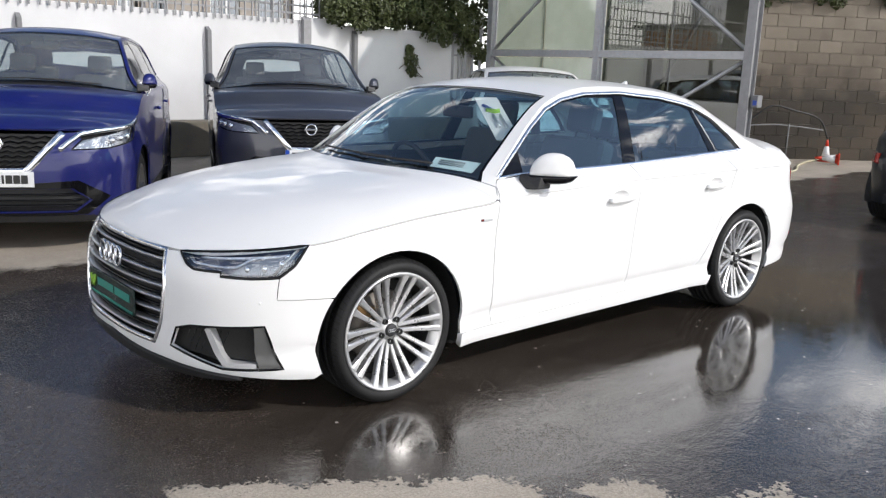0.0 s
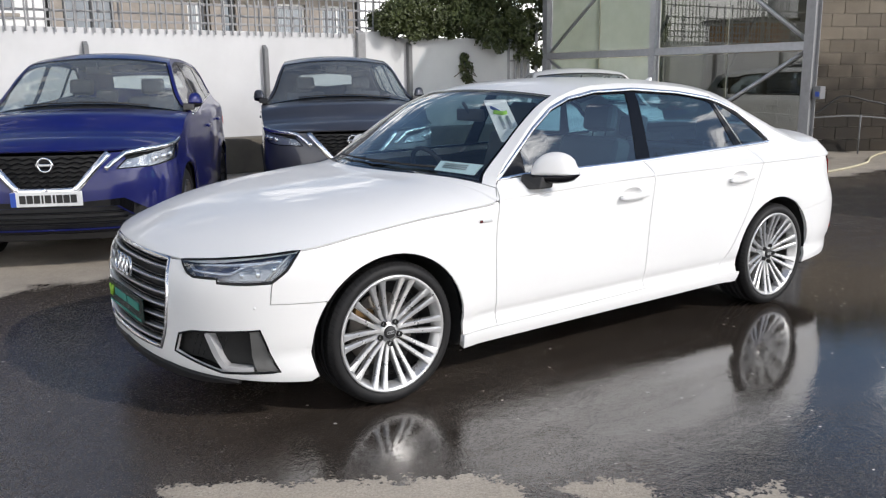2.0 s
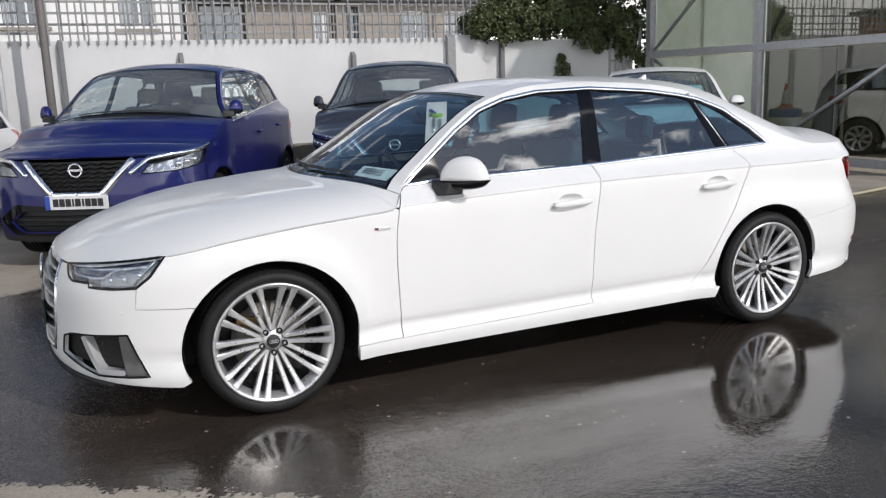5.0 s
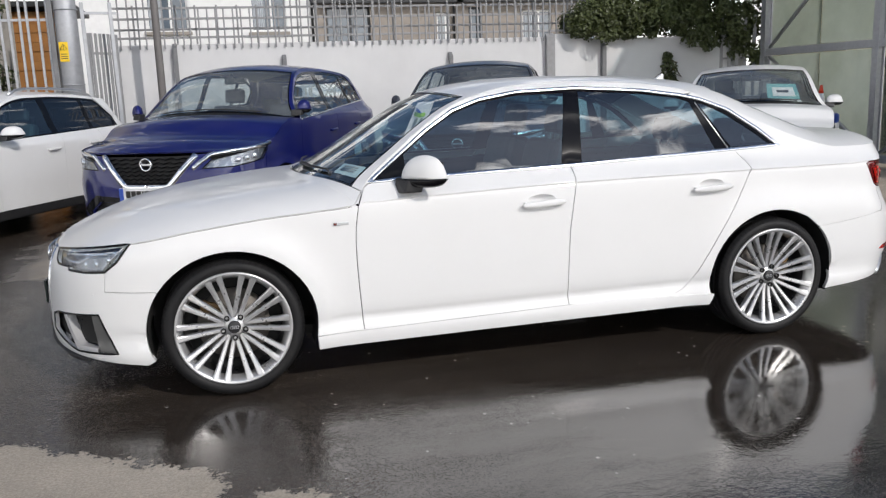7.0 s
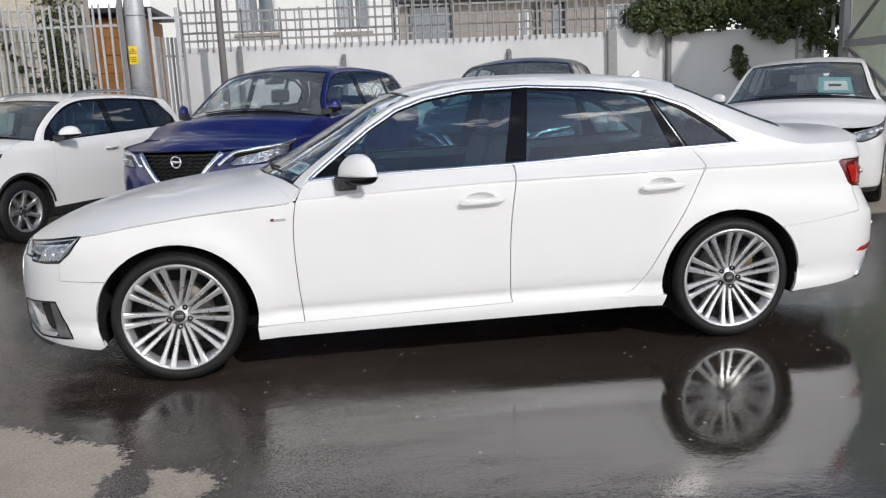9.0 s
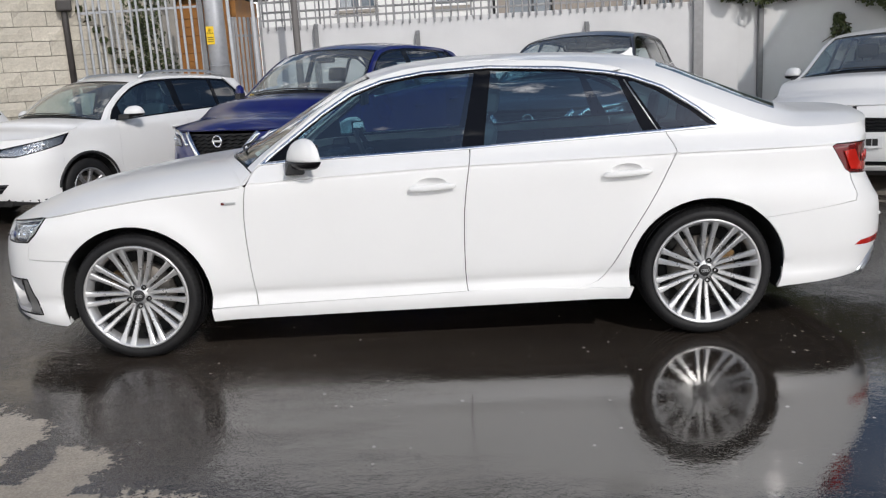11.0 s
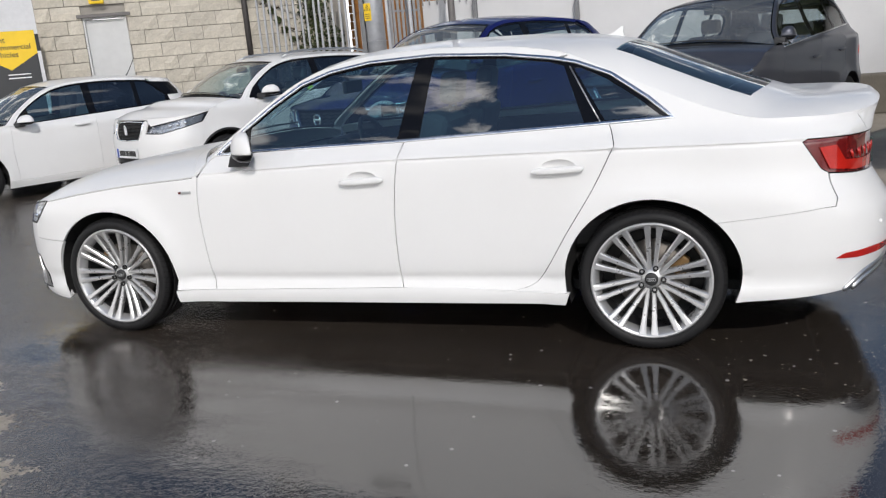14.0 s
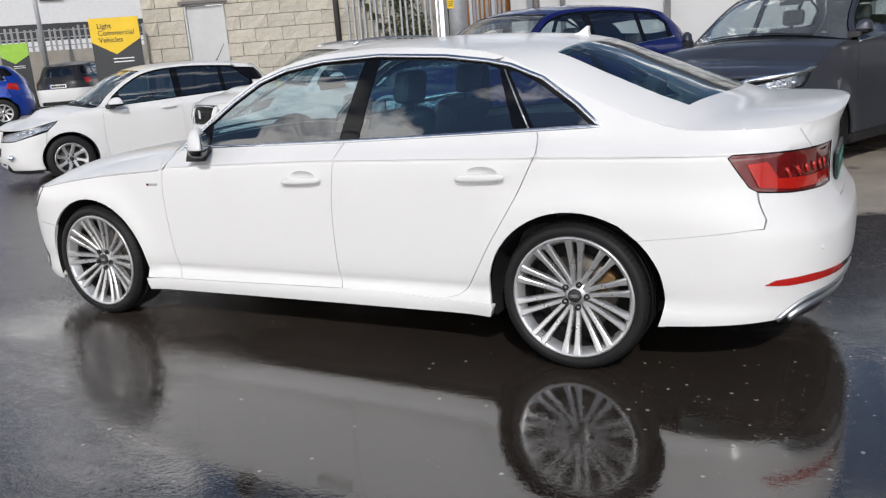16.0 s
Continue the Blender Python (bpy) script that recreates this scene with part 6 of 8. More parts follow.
def shell_parts(car, sh, sp, paint):
    """The painted skin, glass and mouldings that every car has."""
    def zt(a, b, n=14, d=0.003):
        return [(u, sh.zt(u) - d) for u in loft_us(a, b, n)]
    P = sp["poly"]
    doors = {}
    for name, key in (("front_fender", "fender"), ("rear_quarter", "quarter"), ("roof_rail", "rail")):
        both(name, lambda f, k=key: panel(sh, P[k](zt), (), 0, 0.014, 0.05, f), paint, car)
    for name, key in (("front_door", "door1"), ("rear_door", "door2")):
        if key not in P:
            continue
        for flip in (False, True):
            holes = []
            if sp.get("bowls") and key in sp["bowls"]:
                cu, cz, ru, rz = sp["bowls"][key]
                holes = [[(cu + ru * math.cos(2 * math.pi * k / 20), cz + rz * math.sin(2 * math.pi * k / 20)) for k in range(20)]]
            d = part(name, panel(sh, P[key](zt), holes, 0, 0.014, 0.05, flip), sp.get("door_paint", paint), car)
            doors[key, flip] = d
            if holes:
                verts, faces = [], []
                for i in range(6):
                    q = 1 - i / 6
                    for k in range(20):
                        u, z = cu + ru * q * math.cos(2 * math.pi * k / 20), cz + rz * q * math.sin(2 * math.pi * k / 20)
                        v = np.array(sh.at(u, z)) - sh.normal(u, z) * 0.026 * (1 - q * q)
                        verts.append(v * (1, -1, 1) if flip else v)
                faces = [(i * 20 + k, i * 20 + (k + 1) % 20, (i + 1) * 20 + (k + 1) % 20, (i + 1) * 20 + k) for i in range(5) for k in range(20)] + [tuple(100 + k for k in range(20))]
                if flip:
                    faces = [f[::-1] for f in faces]
                part("handle_recess", from_lists(verts, faces), paint, d)
            if key in sp["handles"]:
                door_handle(sh, car, d, *sp["handles"][key], flip, sp.get("handle_paint", paint))
    both("sill", lambda f: panel(sh, P["sill"](zt), (), sp.get("sill_off", 0.012), 0.03, 0.05, f), sp.get("sill_paint", paint), car)
    frame = sp["dlo"]
    both("window_frame", lambda f: panel(sh, frame, sp["panes"], -0.006, 0.01, 0.06, f), M["gloss_black"], car)
    for i, pane in enumerate(sp["panes"]):
        for flip in (False, True):
            part("side_window", panel(sh, pane, (), -0.009, 0, 0.08, flip), sp["glass"][i], car)
    if sp.get("dlo_trim"):
        both("window_trim", lambda f: ribbon(sh, dense(frame, 0.05), sp["dlo_trim"], 0.006, -0.001, True, f), sp.get("trim_mat", M["chrome"]), car)
    us = loft_us(sh.uf + 0.002, sh.uf + 0.25, 8) + loft_us(sh.uf + 0.3, sp["hood_u"] - 0.055, 21) + loft_us(sp["hood_u"] - 0.048, sp["hood_u"], 6)
    part("hood", top_sheet(sh, us, -0.996, 0.996, 0, 28, 0.014), paint, car)
    a, b = sp["screen_u"]
    for s in (-1, 1):
        part("a_pillar", top_sheet(sh, loft_us(sp["hood_u"] + 0.004, b + 0.02, 16), s * 0.998, s * sp["screen_t"][0], 0, 4, 0.012), sp.get("pillar_paint", paint), car)
    us = loft_us(a, b, 14)
    st = sp["screen_t"][0]
    ws = part("windscreen", top_sheet(sh, us, -st, st, -0.006, 18, 0), sp.get("screen_mat", M["screen"]), car)
    for s in (-1, 1):
        part("glass_border", top_sheet(sh, us, s * st, s * (st - sp.get("border", 0.045)), -0.001, 2, 0), M["gloss_black"], ws, "black printed glass border")
    for q in ((b - sp.get("high_border", 0.035), b), (a, a + sp.get("low_border", 0.03))):
        part("glass_border", top_sheet(sh, loft_us(q[0], q[1], 3), sp.get("border", 0.045) - st, st - sp.get("border", 0.045), -0.001, 14, 0), M["gloss_black"], ws)
    bm_us = loft_us(sp["hood_u"] + 0.004, a + 0.02, 4)
    part("scuttle", top_sheet(sh, bm_us, -0.93, 0.93, -0.012, 14, 0), M["black"], car)
    u0, u1 = sp["roof_u"]
    part("roof", top_sheet(sh, loft_us(b, u1, 16), -0.998, 0.998, 0, 20, 0.012), sp.get("roof_paint", paint), car)
    if sp["back_t"][0] > 0:
        a, b = sp["back_u"]
        ta, tb = sp["back_t"]
        us = loft_us(a, b, 24)
        lim = [ta + (tb - ta) * i / 24 for i in range(25)]
        part("rear_window", top_sheet(sh, us, [-q for q in lim], lim, -0.003, 16, 0), sp["glass"][-1], car)
        for s in (-1, 1):
            part("c_pillar", top_sheet(sh, us, s * 1.0, [s * q for q in lim], 0, 4, 0), paint, car)
    if sp.get("deck_u"):
        us = loft_us(sp["deck_u"], sh.ur - 0.3, 16) + loft_us(sh.ur - 0.25, sh.ur - 0.002, 8)
        part("boot_lid", top_sheet(sh, us, -0.997, 0.997, 0, 24, 0.014), paint, car)
    for bar in (-1, 1):
        bm = bmesh.new()
        pts = [sh.top(sp["screen_u"][0] + 0.03, bar * q) for q in (0.02, 0.3, 0.62)] if bar < 0 else [sh.top(sp["screen_u"][0] + 0.035, q) for q in (-0.30, 0.0, 0.35, 0.55)]
        tube(bm, [(x, y, z + 0.012) for x, y, z in pts], 0.006, 6)
        part("wiper", bm, M["black"], car)
    return doors

# ---- the white sedan ----
SEDAN = dict(
    crown=Tab([(-2.6, 2.4), (-2.1, 2.6), (-1.7, 4.5), (-1.3, 6.0), (-0.84, 6.5), (-0.72, 4.0), (-0.5, 2.2), (0.9, 2.2), (1.3, 4.6), (3.4, 4.6)]),
    profile=[(0.16, 0.845), (0.21, 0.868), (0.26, 0.876), (0.285, 0.872), (0.312, 0.863), (0.332, 0.864), (0.355, 0.874), (0.40, 0.882), (0.6, 0.894), (0.8, 0.8985), (0.880, 0.8950), (0.893, 0.8908), (0.8995, 0.8958), (0.905, 0.8885), (0.94, 0.850), (0.966, 0.7985), (1.0, 0.7805), (1.085, 0.7435), (1.17, 0.7045), (1.26, 0.661), (1.34, 0.612), (1.38, 0.570), (1.42, 0.48)],
    taper=[(-1.6, 0.985), (-0.9, 1.0), (0.6, 1.0), (1.6, 0.985)],
    nose=[(0.16, -2.17), (0.2, -2.25), (0.26, -2.295), (0.34, -2.305), (0.5, -2.30), (0.6, -2.285), (0.7, -2.235), (0.76, -2.17)],
    tail=[(0.16, 2.32), (0.24, 2.37), (0.34, 2.42), (0.45, 2.442), (0.58, 2.435), (0.64, 2.40), (0.75, 2.35), (0.9, 2.355), (0.96, 2.372), (1.0, 2.388), (1.04, 2.402)],
    corner=(-1.6, 1.6), power=(2.5, 3.5), ridge=[(-1.6, -0.06), (-0.81, -0.033), (-0.49, -0.017), (0.25, 0.003), (1.24, 0.006), (2.07, -0.003)], arches=[(-1.41, 0.336, 0.372), (1.41, 0.322, 0.372)], flare=0.026, creases=[0.285, 0.305, 0.322, 0.34, 0.36, 0.40, 0.47],
    top=[(-3.1, 0.705), (-2.35, 0.71), (-2.0, 0.745), (-1.78, 0.768), (-1.54, 0.798), (-1.27, 0.828), (-1.0, 0.848), (-0.84, 0.862), (-0.80, 0.905), (-0.74, 0.975), (-0.6, 1.085), (-0.45, 1.195), (-0.30, 1.285), (-0.15, 1.34), (0.05, 1.378), (0.35, 1.39), (0.7, 1.372), (1.0, 1.33), (1.15, 1.27), (1.45, 1.13), (1.7, 1.03), (1.9, 0.985), (2.2, 0.980), (2.36, 0.986), (2.75, 1.016), (3.4, 1.038)],
    mid_z=[(-3.1, 0.705), (-2.35, 0.725), (-2.0, 0.79), (-1.78, 0.84), (-1.54, 0.885), (-1.27, 0.92), (-1.0, 0.945), (-0.84, 0.955), (-0.80, 0.965), (-0.74, 1.0), (-0.6, 1.10), (-0.45, 1.22), (-0.30, 1.32), (-0.15, 1.375), (0.05, 1.412), (0.35, 1.428), (0.7, 1.42), (1.0, 1.395), (1.15, 1.365), (1.45, 1.235), (1.7, 1.12), (1.9, 1.048), (2.2, 1.044), (2.75, 1.044), (3.4, 1.038)],
    mid_x=[(-3.1, -2.235), (-2.35, -2.215), (-2.0, -2.08), (-1.78, -1.93), (-1.54, -1.72), (-1.27, -1.45), (-1.0, -1.2), (-0.84, -1.08), (-0.80, -1.05), (-0.74, -0.97), (-0.6, -0.78), (-0.45, -0.57), (-0.30, -0.38), (-0.15, -0.22), (0.05, 0.0), (0.35, 0.33), (0.7, 0.74), (1.0, 1.08), (1.15, 1.26), (1.45, 1.6), (1.7, 1.88), (1.9, 2.1), (2.2, 2.22), (2.75, 2.34), (3.4, 2.402)],
)


def mirrored(c, loop):
    return [(2 * c - u, z) for u, z in loop]


def build_sedan():
    sp = SEDAN
    sh = Shell(sp)
    paint = M["white"]
    car = thing("sedan_car", pose(0, 0, 0), "glossy white four-door saloon car parked on wet asphalt", "car")
    uf, ur = sh.uf, sh.ur
    head = [(-2.425, 0.706), (-1.87, 0.758), (-1.907, 0.683), (-1.959, 0.637), (-2.064, 0.632), (-2.188, 0.634), (-2.195, 0.650), (-2.315, 0.649), (-2.36, 0.664)]
    tail = [(2.063, 0.889), (2.082, 0.899), (2.177, 0.897), (2.430, 0.893), (2.752, 0.884), (2.766, 0.80), (2.732, 0.725), (2.588, 0.728), (2.333, 0.742), (2.186, 0.757), (2.152, 0.776), (2.105, 0.835)]
    front_arc = lambda a, b: [(-1.41 + (u + 1.41) * 1.05, z) for u, z in arc(-1.41, 0.336, 0.362, a, b, 20)]
    rear_arc = lambda a, b: [(1.41 + (u - 1.41) * 1.05, z) for u, z in arc(1.41, 0.322, 0.362, a, b, 20)]
    seam_f = [(-0.813, 0.262), (-0.826, 0.437), (-0.834, 0.61), (-0.831, 0.749), (-0.814, 0.857)]
    seam_b = [(0.238, 0.277), (0.231, 0.38), (0.240, 0.676), (0.282, 0.952)]
    seam_r = [(0.79, 0.264), (0.879, 0.293), (0.94, 0.356), (1.047, 0.534), (1.171, 0.73), (1.251, 0.883), (1.267, 0.924), (1.24, 1.0)]
    dlo_low = [(-0.747, 0.952), (-0.595, 0.963), (0.28, 0.976), (1.163, 1.003), (1.47, 1.013)]
    dlo_up = [(-0.587, 1.072), (-0.438, 1.179), (-0.287, 1.269), (-0.137, 1.318), (0.073, 1.349), (0.396, 1.357), (0.76, 1.332), (0.98, 1.300), (1.09, 1.275), (1.245, 1.214), (1.405, 1.104)]
    up = spline([(-0.747, 0.952)] + dlo_up + [(1.51, 1.016)], 3)

    def shift(seam, d):
        return [(u + d, z) for u, z in seam]
    g = 0.0021
    sm_f, sm_b, sm_r = spline(seam_f, 3), spline(seam_b, 3), spline(seam_r, 3)
    sp["poly"] = dict(
        fender=lambda zt: [(-1.87, 0.757), (-1.903, 0.683), (-1.955, 0.637), (-1.955, 0.550), (-1.735, 0.541)] + front_arc(146, -11.6) + shift(sm_f, -g) + zt(-0.8285, -1.86, 24, 0.0045),
        door1=lambda zt: shift(sm_f, g) + [(-0.776, 0.928)] + [(u, z - 0.004) for u, z in dlo_low[:2]] + [(0.278, 0.970)] + shift(sm_b, -g)[::-1],
        door2=lambda zt: shift(sm_b, g) + [(0.286, 0.972), (1.163, 0.999), (1.232, 1.002)] + shift(sm_r, -g)[::-1],
        quarter=lambda zt: shift(sm_r, g)[::-1] + [(0.80, 0.262)] + rear_arc(190.5, 44) + [(2.113, 0.619), (2.167, 0.622), (2.190, 0.656), (2.183, 0.757), (2.151, 0.772), (2.101, 0.835), (2.059, 0.890), (2.082, 0.903), (2.178, 0.901), (2.467, 0.896), (2.334, 0.97)]
        + zt(2.36, 1.06, 70, 0.0) + [(u, z) for u, z in up if u > 1.02],
        rail=lambda zt: zt(-0.8275, 1.055, 44) + [(u, z) for u, z in up[::-1] if u <= 1.02] + [(-0.782, 0.930), (-0.812, 0.869)],
        sill=lambda zt: [(-1.038, 0.2605), (-0.815, 0.2605), (0.235, 0.2755), (0.50, 0.2815), (0.79, 0.2625), (1.05, 0.260), (1.03, 0.206), (-1.035, 0.200)],
    )
    sp["dlo"] = [(-0.747, 0.953)] + dlo_up + [(1.51, 1.014)] + dlo_low[:0:-1][1:]
    sp["panes"] = [
        [(-0.56, 0.972), (0.242, 0.982), (0.326, 1.338), (0.073, 1.336), (-0.137, 1.305), (-0.287, 1.255), (-0.438, 1.165), (-0.56, 1.075)],
        [(0.352, 0.984), (1.130, 1.011), (1.034, 1.265), (0.97, 1.287), (0.76, 1.319), (0.408, 1.344)],
        [(1.222, 1.018), (1.462, 1.024), (1.375, 1.095), (1.222, 1.198), (1.11, 1.252), (1.080, 1.252)],
    ]
    sp["glass"] = [M["sedan_glass"]] * 4
    sp["bowls"] = dict(door1=(0.088, 0.822, 0.075, 0.032), door2=(1.026, 0.838, 0.075, 0.032))
    sp["handles"] = dict(door1=(-0.022, 0.208, 0.809), door2=(0.908, 1.142, 0.824))
    sp["dlo_trim"], sp["low_border"], sp["high_border"], sp["border"] = 0.020, 0.004, 0.010, 0.018
    sp["hood_u"], sp["screen_u"], sp["screen_t"] = -0.790, (-0.782, -0.19), (0.925,)
    sp["roof_u"], sp["back_u"], sp["back_t"], sp["deck_u"] = (-0.19, 1.205), (1.205, 1.757), (0.775, 0.775), 1.7566
    sp["liner"] = [(uf, 0.30), (-1.79, 0.30)] + arc(-1.41, 0.336, 0.392, 184, -4, 14) + arc(1.41, 0.322, 0.392, 184, -4, 14) + [(1.80, 0.3), (ur, 0.3), (ur, 0.92), (1.6, 0.92), (-0.78, 0.88), (-1.6, 0.74), (uf, 0.66)]
    sp["cabin_z"], sp["cabin_x"], sp["cabin_w"], sp["mid_mirror"] = 0.47, (-0.95, 1.55), 0.96, (-0.30, 1.22)
    sp["pan"], sp["wheel_x"], sp["half_width"] = (0.17, 0.26), (-1.41, 1.41), 0.90
    doors = shell_parts(car, sh, sp, paint)
    both("window_divider", lambda f: ribbon(sh, [(1.201, 1.012), (1.165, 1.075), (1.12, 1.155), (1.062, 1.258)], 0.007, 0.004, -0.004, False, f), M["satin"], car, "slim silver strip before the rear quarter glass")
    cabin(car, sh, sp)
    underside(car, sp)
    ms = wheel_set("twin", 0.322, 0.2595, 0.245, 10)
    for x, z, turn, grip in ((-1.412, 0.338, 18, -105), (1.409, 0.3165, 4, 10)):
        add_wheel(car, ms, x, -0.782, z, M["alloy"], turn, True, grip)
        add_wheel(car, ms, x, 0.782, z, M["alloy"], turn, True, -grip)
    # dark strip laid along the shut line to draw the shade of the gap
    both("bonnet_seal", lambda f: ribbon(sh, [(u, sh.zt(u) - 0.004) for u in loft_us(-1.86, -0.842, 40)], 0.0022, 0.0018, -0.0015, False, f), M["dark"], car)
    # bumper, grille and lamps of the nose
    fog = [(-2.373, 0.405), (-2.30, 0.425), (-1.998, 0.441), (-1.926, 0.258), (-2.167, 0.255), (-2.400, 0.322)]
    gr_edge = [(-2.496, 0.320), (-2.458, 0.42), (-2.449, 0.55), (-2.470, 0.63), (-2.508, 0.699)]
    bump = [(uf, 0.316)] + gr_edge + [(-2.43, 0.703), (-2.365, 0.660), (-2.315, 0.645), (-2.199, 0.646), (-2.190, 0.630), (-2.064, 0.628), (-1.959, 0.633), (-1.958, 0.547), (-1.74, 0.538)] + front_arc(147, 199) + [(-1.81, 0.198), (-2.176, 0.233), (-2.452, 0.262), (uf, 0.285)]
    fb = part("front_bumper", panel(sh, bump, [fog, mirrored(uf, fog)], 0.0, 0.02, 0.045, False, "f"), paint, car)
    lip = [(uf, 0.283), (-2.452, 0.259), (-2.28, 0.241), (-2.12, 0.224), (-2.10, 0.216), (-2.28, 0.206), (-2.5, 0.207), (uf, 0.225)]
    part("front_lip", panel(sh, lip, (), 0.012, 0.03, 0.06, False, "f"), M["black"], fb, "dark grey front lip")
    gr_back = [(uf, 0.316)] + gr_edge + [(uf, 0.700)]
    gr = part("grille", panel(sh, gr_back, (), -0.045, 0, 0.06, False, "f"), M["dark"], car)
    ring = spline(gr_edge, 3)
    part("grille_frame", ribbon(sh, dense(ring + mirrored(uf, ring)[::-1], 0.04), 0.020, 0.010, -0.004, True), M["chrome"], gr, "chrome grille surround")
    edge = Tab([(z, u) for u, z in gr_edge])
    for i in range(7):
        z = 0.352 + i * 0.052
        e = edge(z) + 0.012
        path = [(e + (2 * uf - 2 * e) * k / 24, z) for k in range(25)]
        part("grille_bar", ribbon(sh, path, 0.016, 0.026, -0.025), M["satin"], gr)
        part("grille_slat", ribbon(sh, [(u, zz + 0.018) for u, zz in path], 0.007, 0.008, -0.028), M["gloss_black"], gr)
    nx = sh.at(uf, 0.622)[0]
    for k in range(4):
        bm = bmesh.new()
        cy = (k - 1.5) * 0.056
        tube(bm, [(nx - 0.016 + 0.09 * 0.042 * math.sin(2 * math.pi * q / 32), cy + 0.040 * math.cos(2 * math.pi * q / 32), 0.622 + 0.040 * math.sin(2 * math.pi * q / 32)) for q in range(33)], 0.0065, 8, False)
        part("emblem_ring", bm, M["chrome"], gr)
    plate(car, pose(sh.at(uf, 0.46)[0] + 0.002, -0.012, 0.458, 0, 0, 0), "dealer")
    for c in (None, uf):
        fl = (lambda l: l) if c is None else (lambda l: mirrored(uf, l))
        inner = part("side_intake", panel(sh, fl(fog), (), -0.05, 0, 0.05), M["black"], fb, "black mesh side intake")
        for q in range(7):
            part("mesh_bar", ribbon(sh, fl([(-2.36 + 0.03 * q, 0.31), (-2.33 + 0.03 * q, 0.40)]), 0.006, 0.01, -0.045), M["gloss_black"], inner)
        blade = fl([(-2.235, 0.418), (-2.213, 0.424), (-2.142, 0.287), (-2.03, 0.282), (-2.03, 0.264), (-2.160, 0.264)])
        part("intake_blade", panel(sh, blade, (), 0.002, 0.045, 0.04), M["silver_trim"], fb, "satin silver intake blade")
        part("intake_fin", panel(sh, fl([(-2.04, 0.435), (-2.003, 0.437), (-1.935, 0.262), (-2.02, 0.262)]), (), -0.004, 0.045, 0.04), M["fin_grey"], fb, "grey intake fin")
        part("intake_edge", ribbon(sh, dense(fl(fog), 0.04), 0.010, 0.004, -0.002, True), M["gloss_black"], fb)
        hl = part("headlight", panel(sh, fl(head), (), -0.035, 0, 0.04), M["lamp_dark"], car, "dark headlight under clear glass")
        part("lamp_lens", panel(sh, fl(head), (), 0.001, 0, 0.04), M["lens"], hl)
        part("lamp_seal", ribbon(sh, dense(fl(head), 0.03), 0.012, 0.003, -0.001, True), M["gloss_black"], hl)
        part("daylight_strip", ribbon(sh, fl(dense([(-2.385, 0.698), (-2.345, 0.678), (-2.20, 0.671), (-2.15, 0.673), (-2.09, 0.712), (-1.94, 0.728)], 0.03)[:-1]), 0.013, 0.014, -0.032), M["lamp_clear"], hl, "pale daylight running strip")
        part("lamp_reflector", panel(sh, fl([(-2.165, 0.645), (-1.968, 0.645), (-1.925, 0.688), (-1.905, 0.735), (-2.03, 0.722), (-2.10, 0.702)]), (), -0.028, 0, 0.04), M["lamp_smoke"], hl, "grey lamp reflector")
        for (a, z, r) in ((-2.10, 0.668, 0.018), (-2.03, 0.672, 0.021), (-1.965, 0.690, 0.020)):
            p = np.array(sh.at(a, z)) - sh.normal(a, z) * 0.022
            if c is not None:
                p = p * (1, -1, 1)
            part("lamp_bulb", blob(p, (r * 0.5, r * 0.8, r * 0.8), 2.2, 14, 8), M["chrome"], hl)
        part("lamp_fin", ribbon(sh, fl([(-1.985, 0.642), (-1.945, 0.70), (-1.91, 0.748)]), 0.012, 0.02, -0.034), M["satin"], hl)
        for su, sz in ((-2.02, 0.535),):
            p = np.array(sh.at(su, sz)) * ((1, 1, 1) if c is None else (1, -1, 1))
            part("parking_sensor", blob(p + np.array([0.004, 0.004 * (1 if c is None else -1), 0]), (0.008, 0.008, 0.009), 2, 14, 8), paint, fb)
    # tail
    rb = [(ur, 0.655), (2.770, 0.655), (2.735, 0.722), (2.588, 0.724), (2.332, 0.738), (2.191, 0.752), (2.195, 0.652), (2.169, 0.6185), (2.112, 0.6170)] + rear_arc(43.7, -17) + [(1.823, 0.222), (2.251, 0.246), (2.312, 0.312), (2.398, 0.335), (2.652, 0.35), (2.888, 0.36), (ur, 0.36)]
    bar = [(2.156, 0.398), (2.196, 0.417), (2.354, 0.424), (2.582, 0.419), (2.592, 0.392), (2.380, 0.392), (2.251, 0.390)]
    bp = part("rear_bumper", panel(sh, rb, [], 0.0, 0.02, 0.045, False, "r"), paint, car)
    df = [(ur, 0.357), (2.888, 0.357), (2.649, 0.347), (2.395, 0.332), (2.313, 0.309), (2.253, 0.245), (2.411, 0.228), (2.748, 0.225), (ur, 0.225)]
    part("diffuser", panel(sh, df, (), -0.006, 0.03, 0.06, False, "r"), M["black"], bp, "dark rear diffuser")
    for c in (None, ur):
        fl = (lambda l: l) if c is None else (lambda l: mirrored(ur, l))
        part("rear_reflector", panel(sh, fl(bar), (), 0.003, 0.006, 0.04), M["red_lens"], bp, "red rear reflector")
        part("reflector_strip", panel(sh, fl([(2.588, 0.419), (2.798, 0.408), (ur, 0.40), (ur, 0.385), (2.800, 0.385), (2.600, 0.392)]), (), 0.002, 0.005, 0.04), M["gloss_black"], bp)
        part("diffuser_trim", ribbon(sh, fl(spline([(2.256, 0.244), (2.326, 0.305), (2.417, 0.328), (2.672, 0.343), (2.894, 0.352)], 4)), 0.024, 0.012, -0.002), M["satin"], bp, "satin silver diffuser edge")
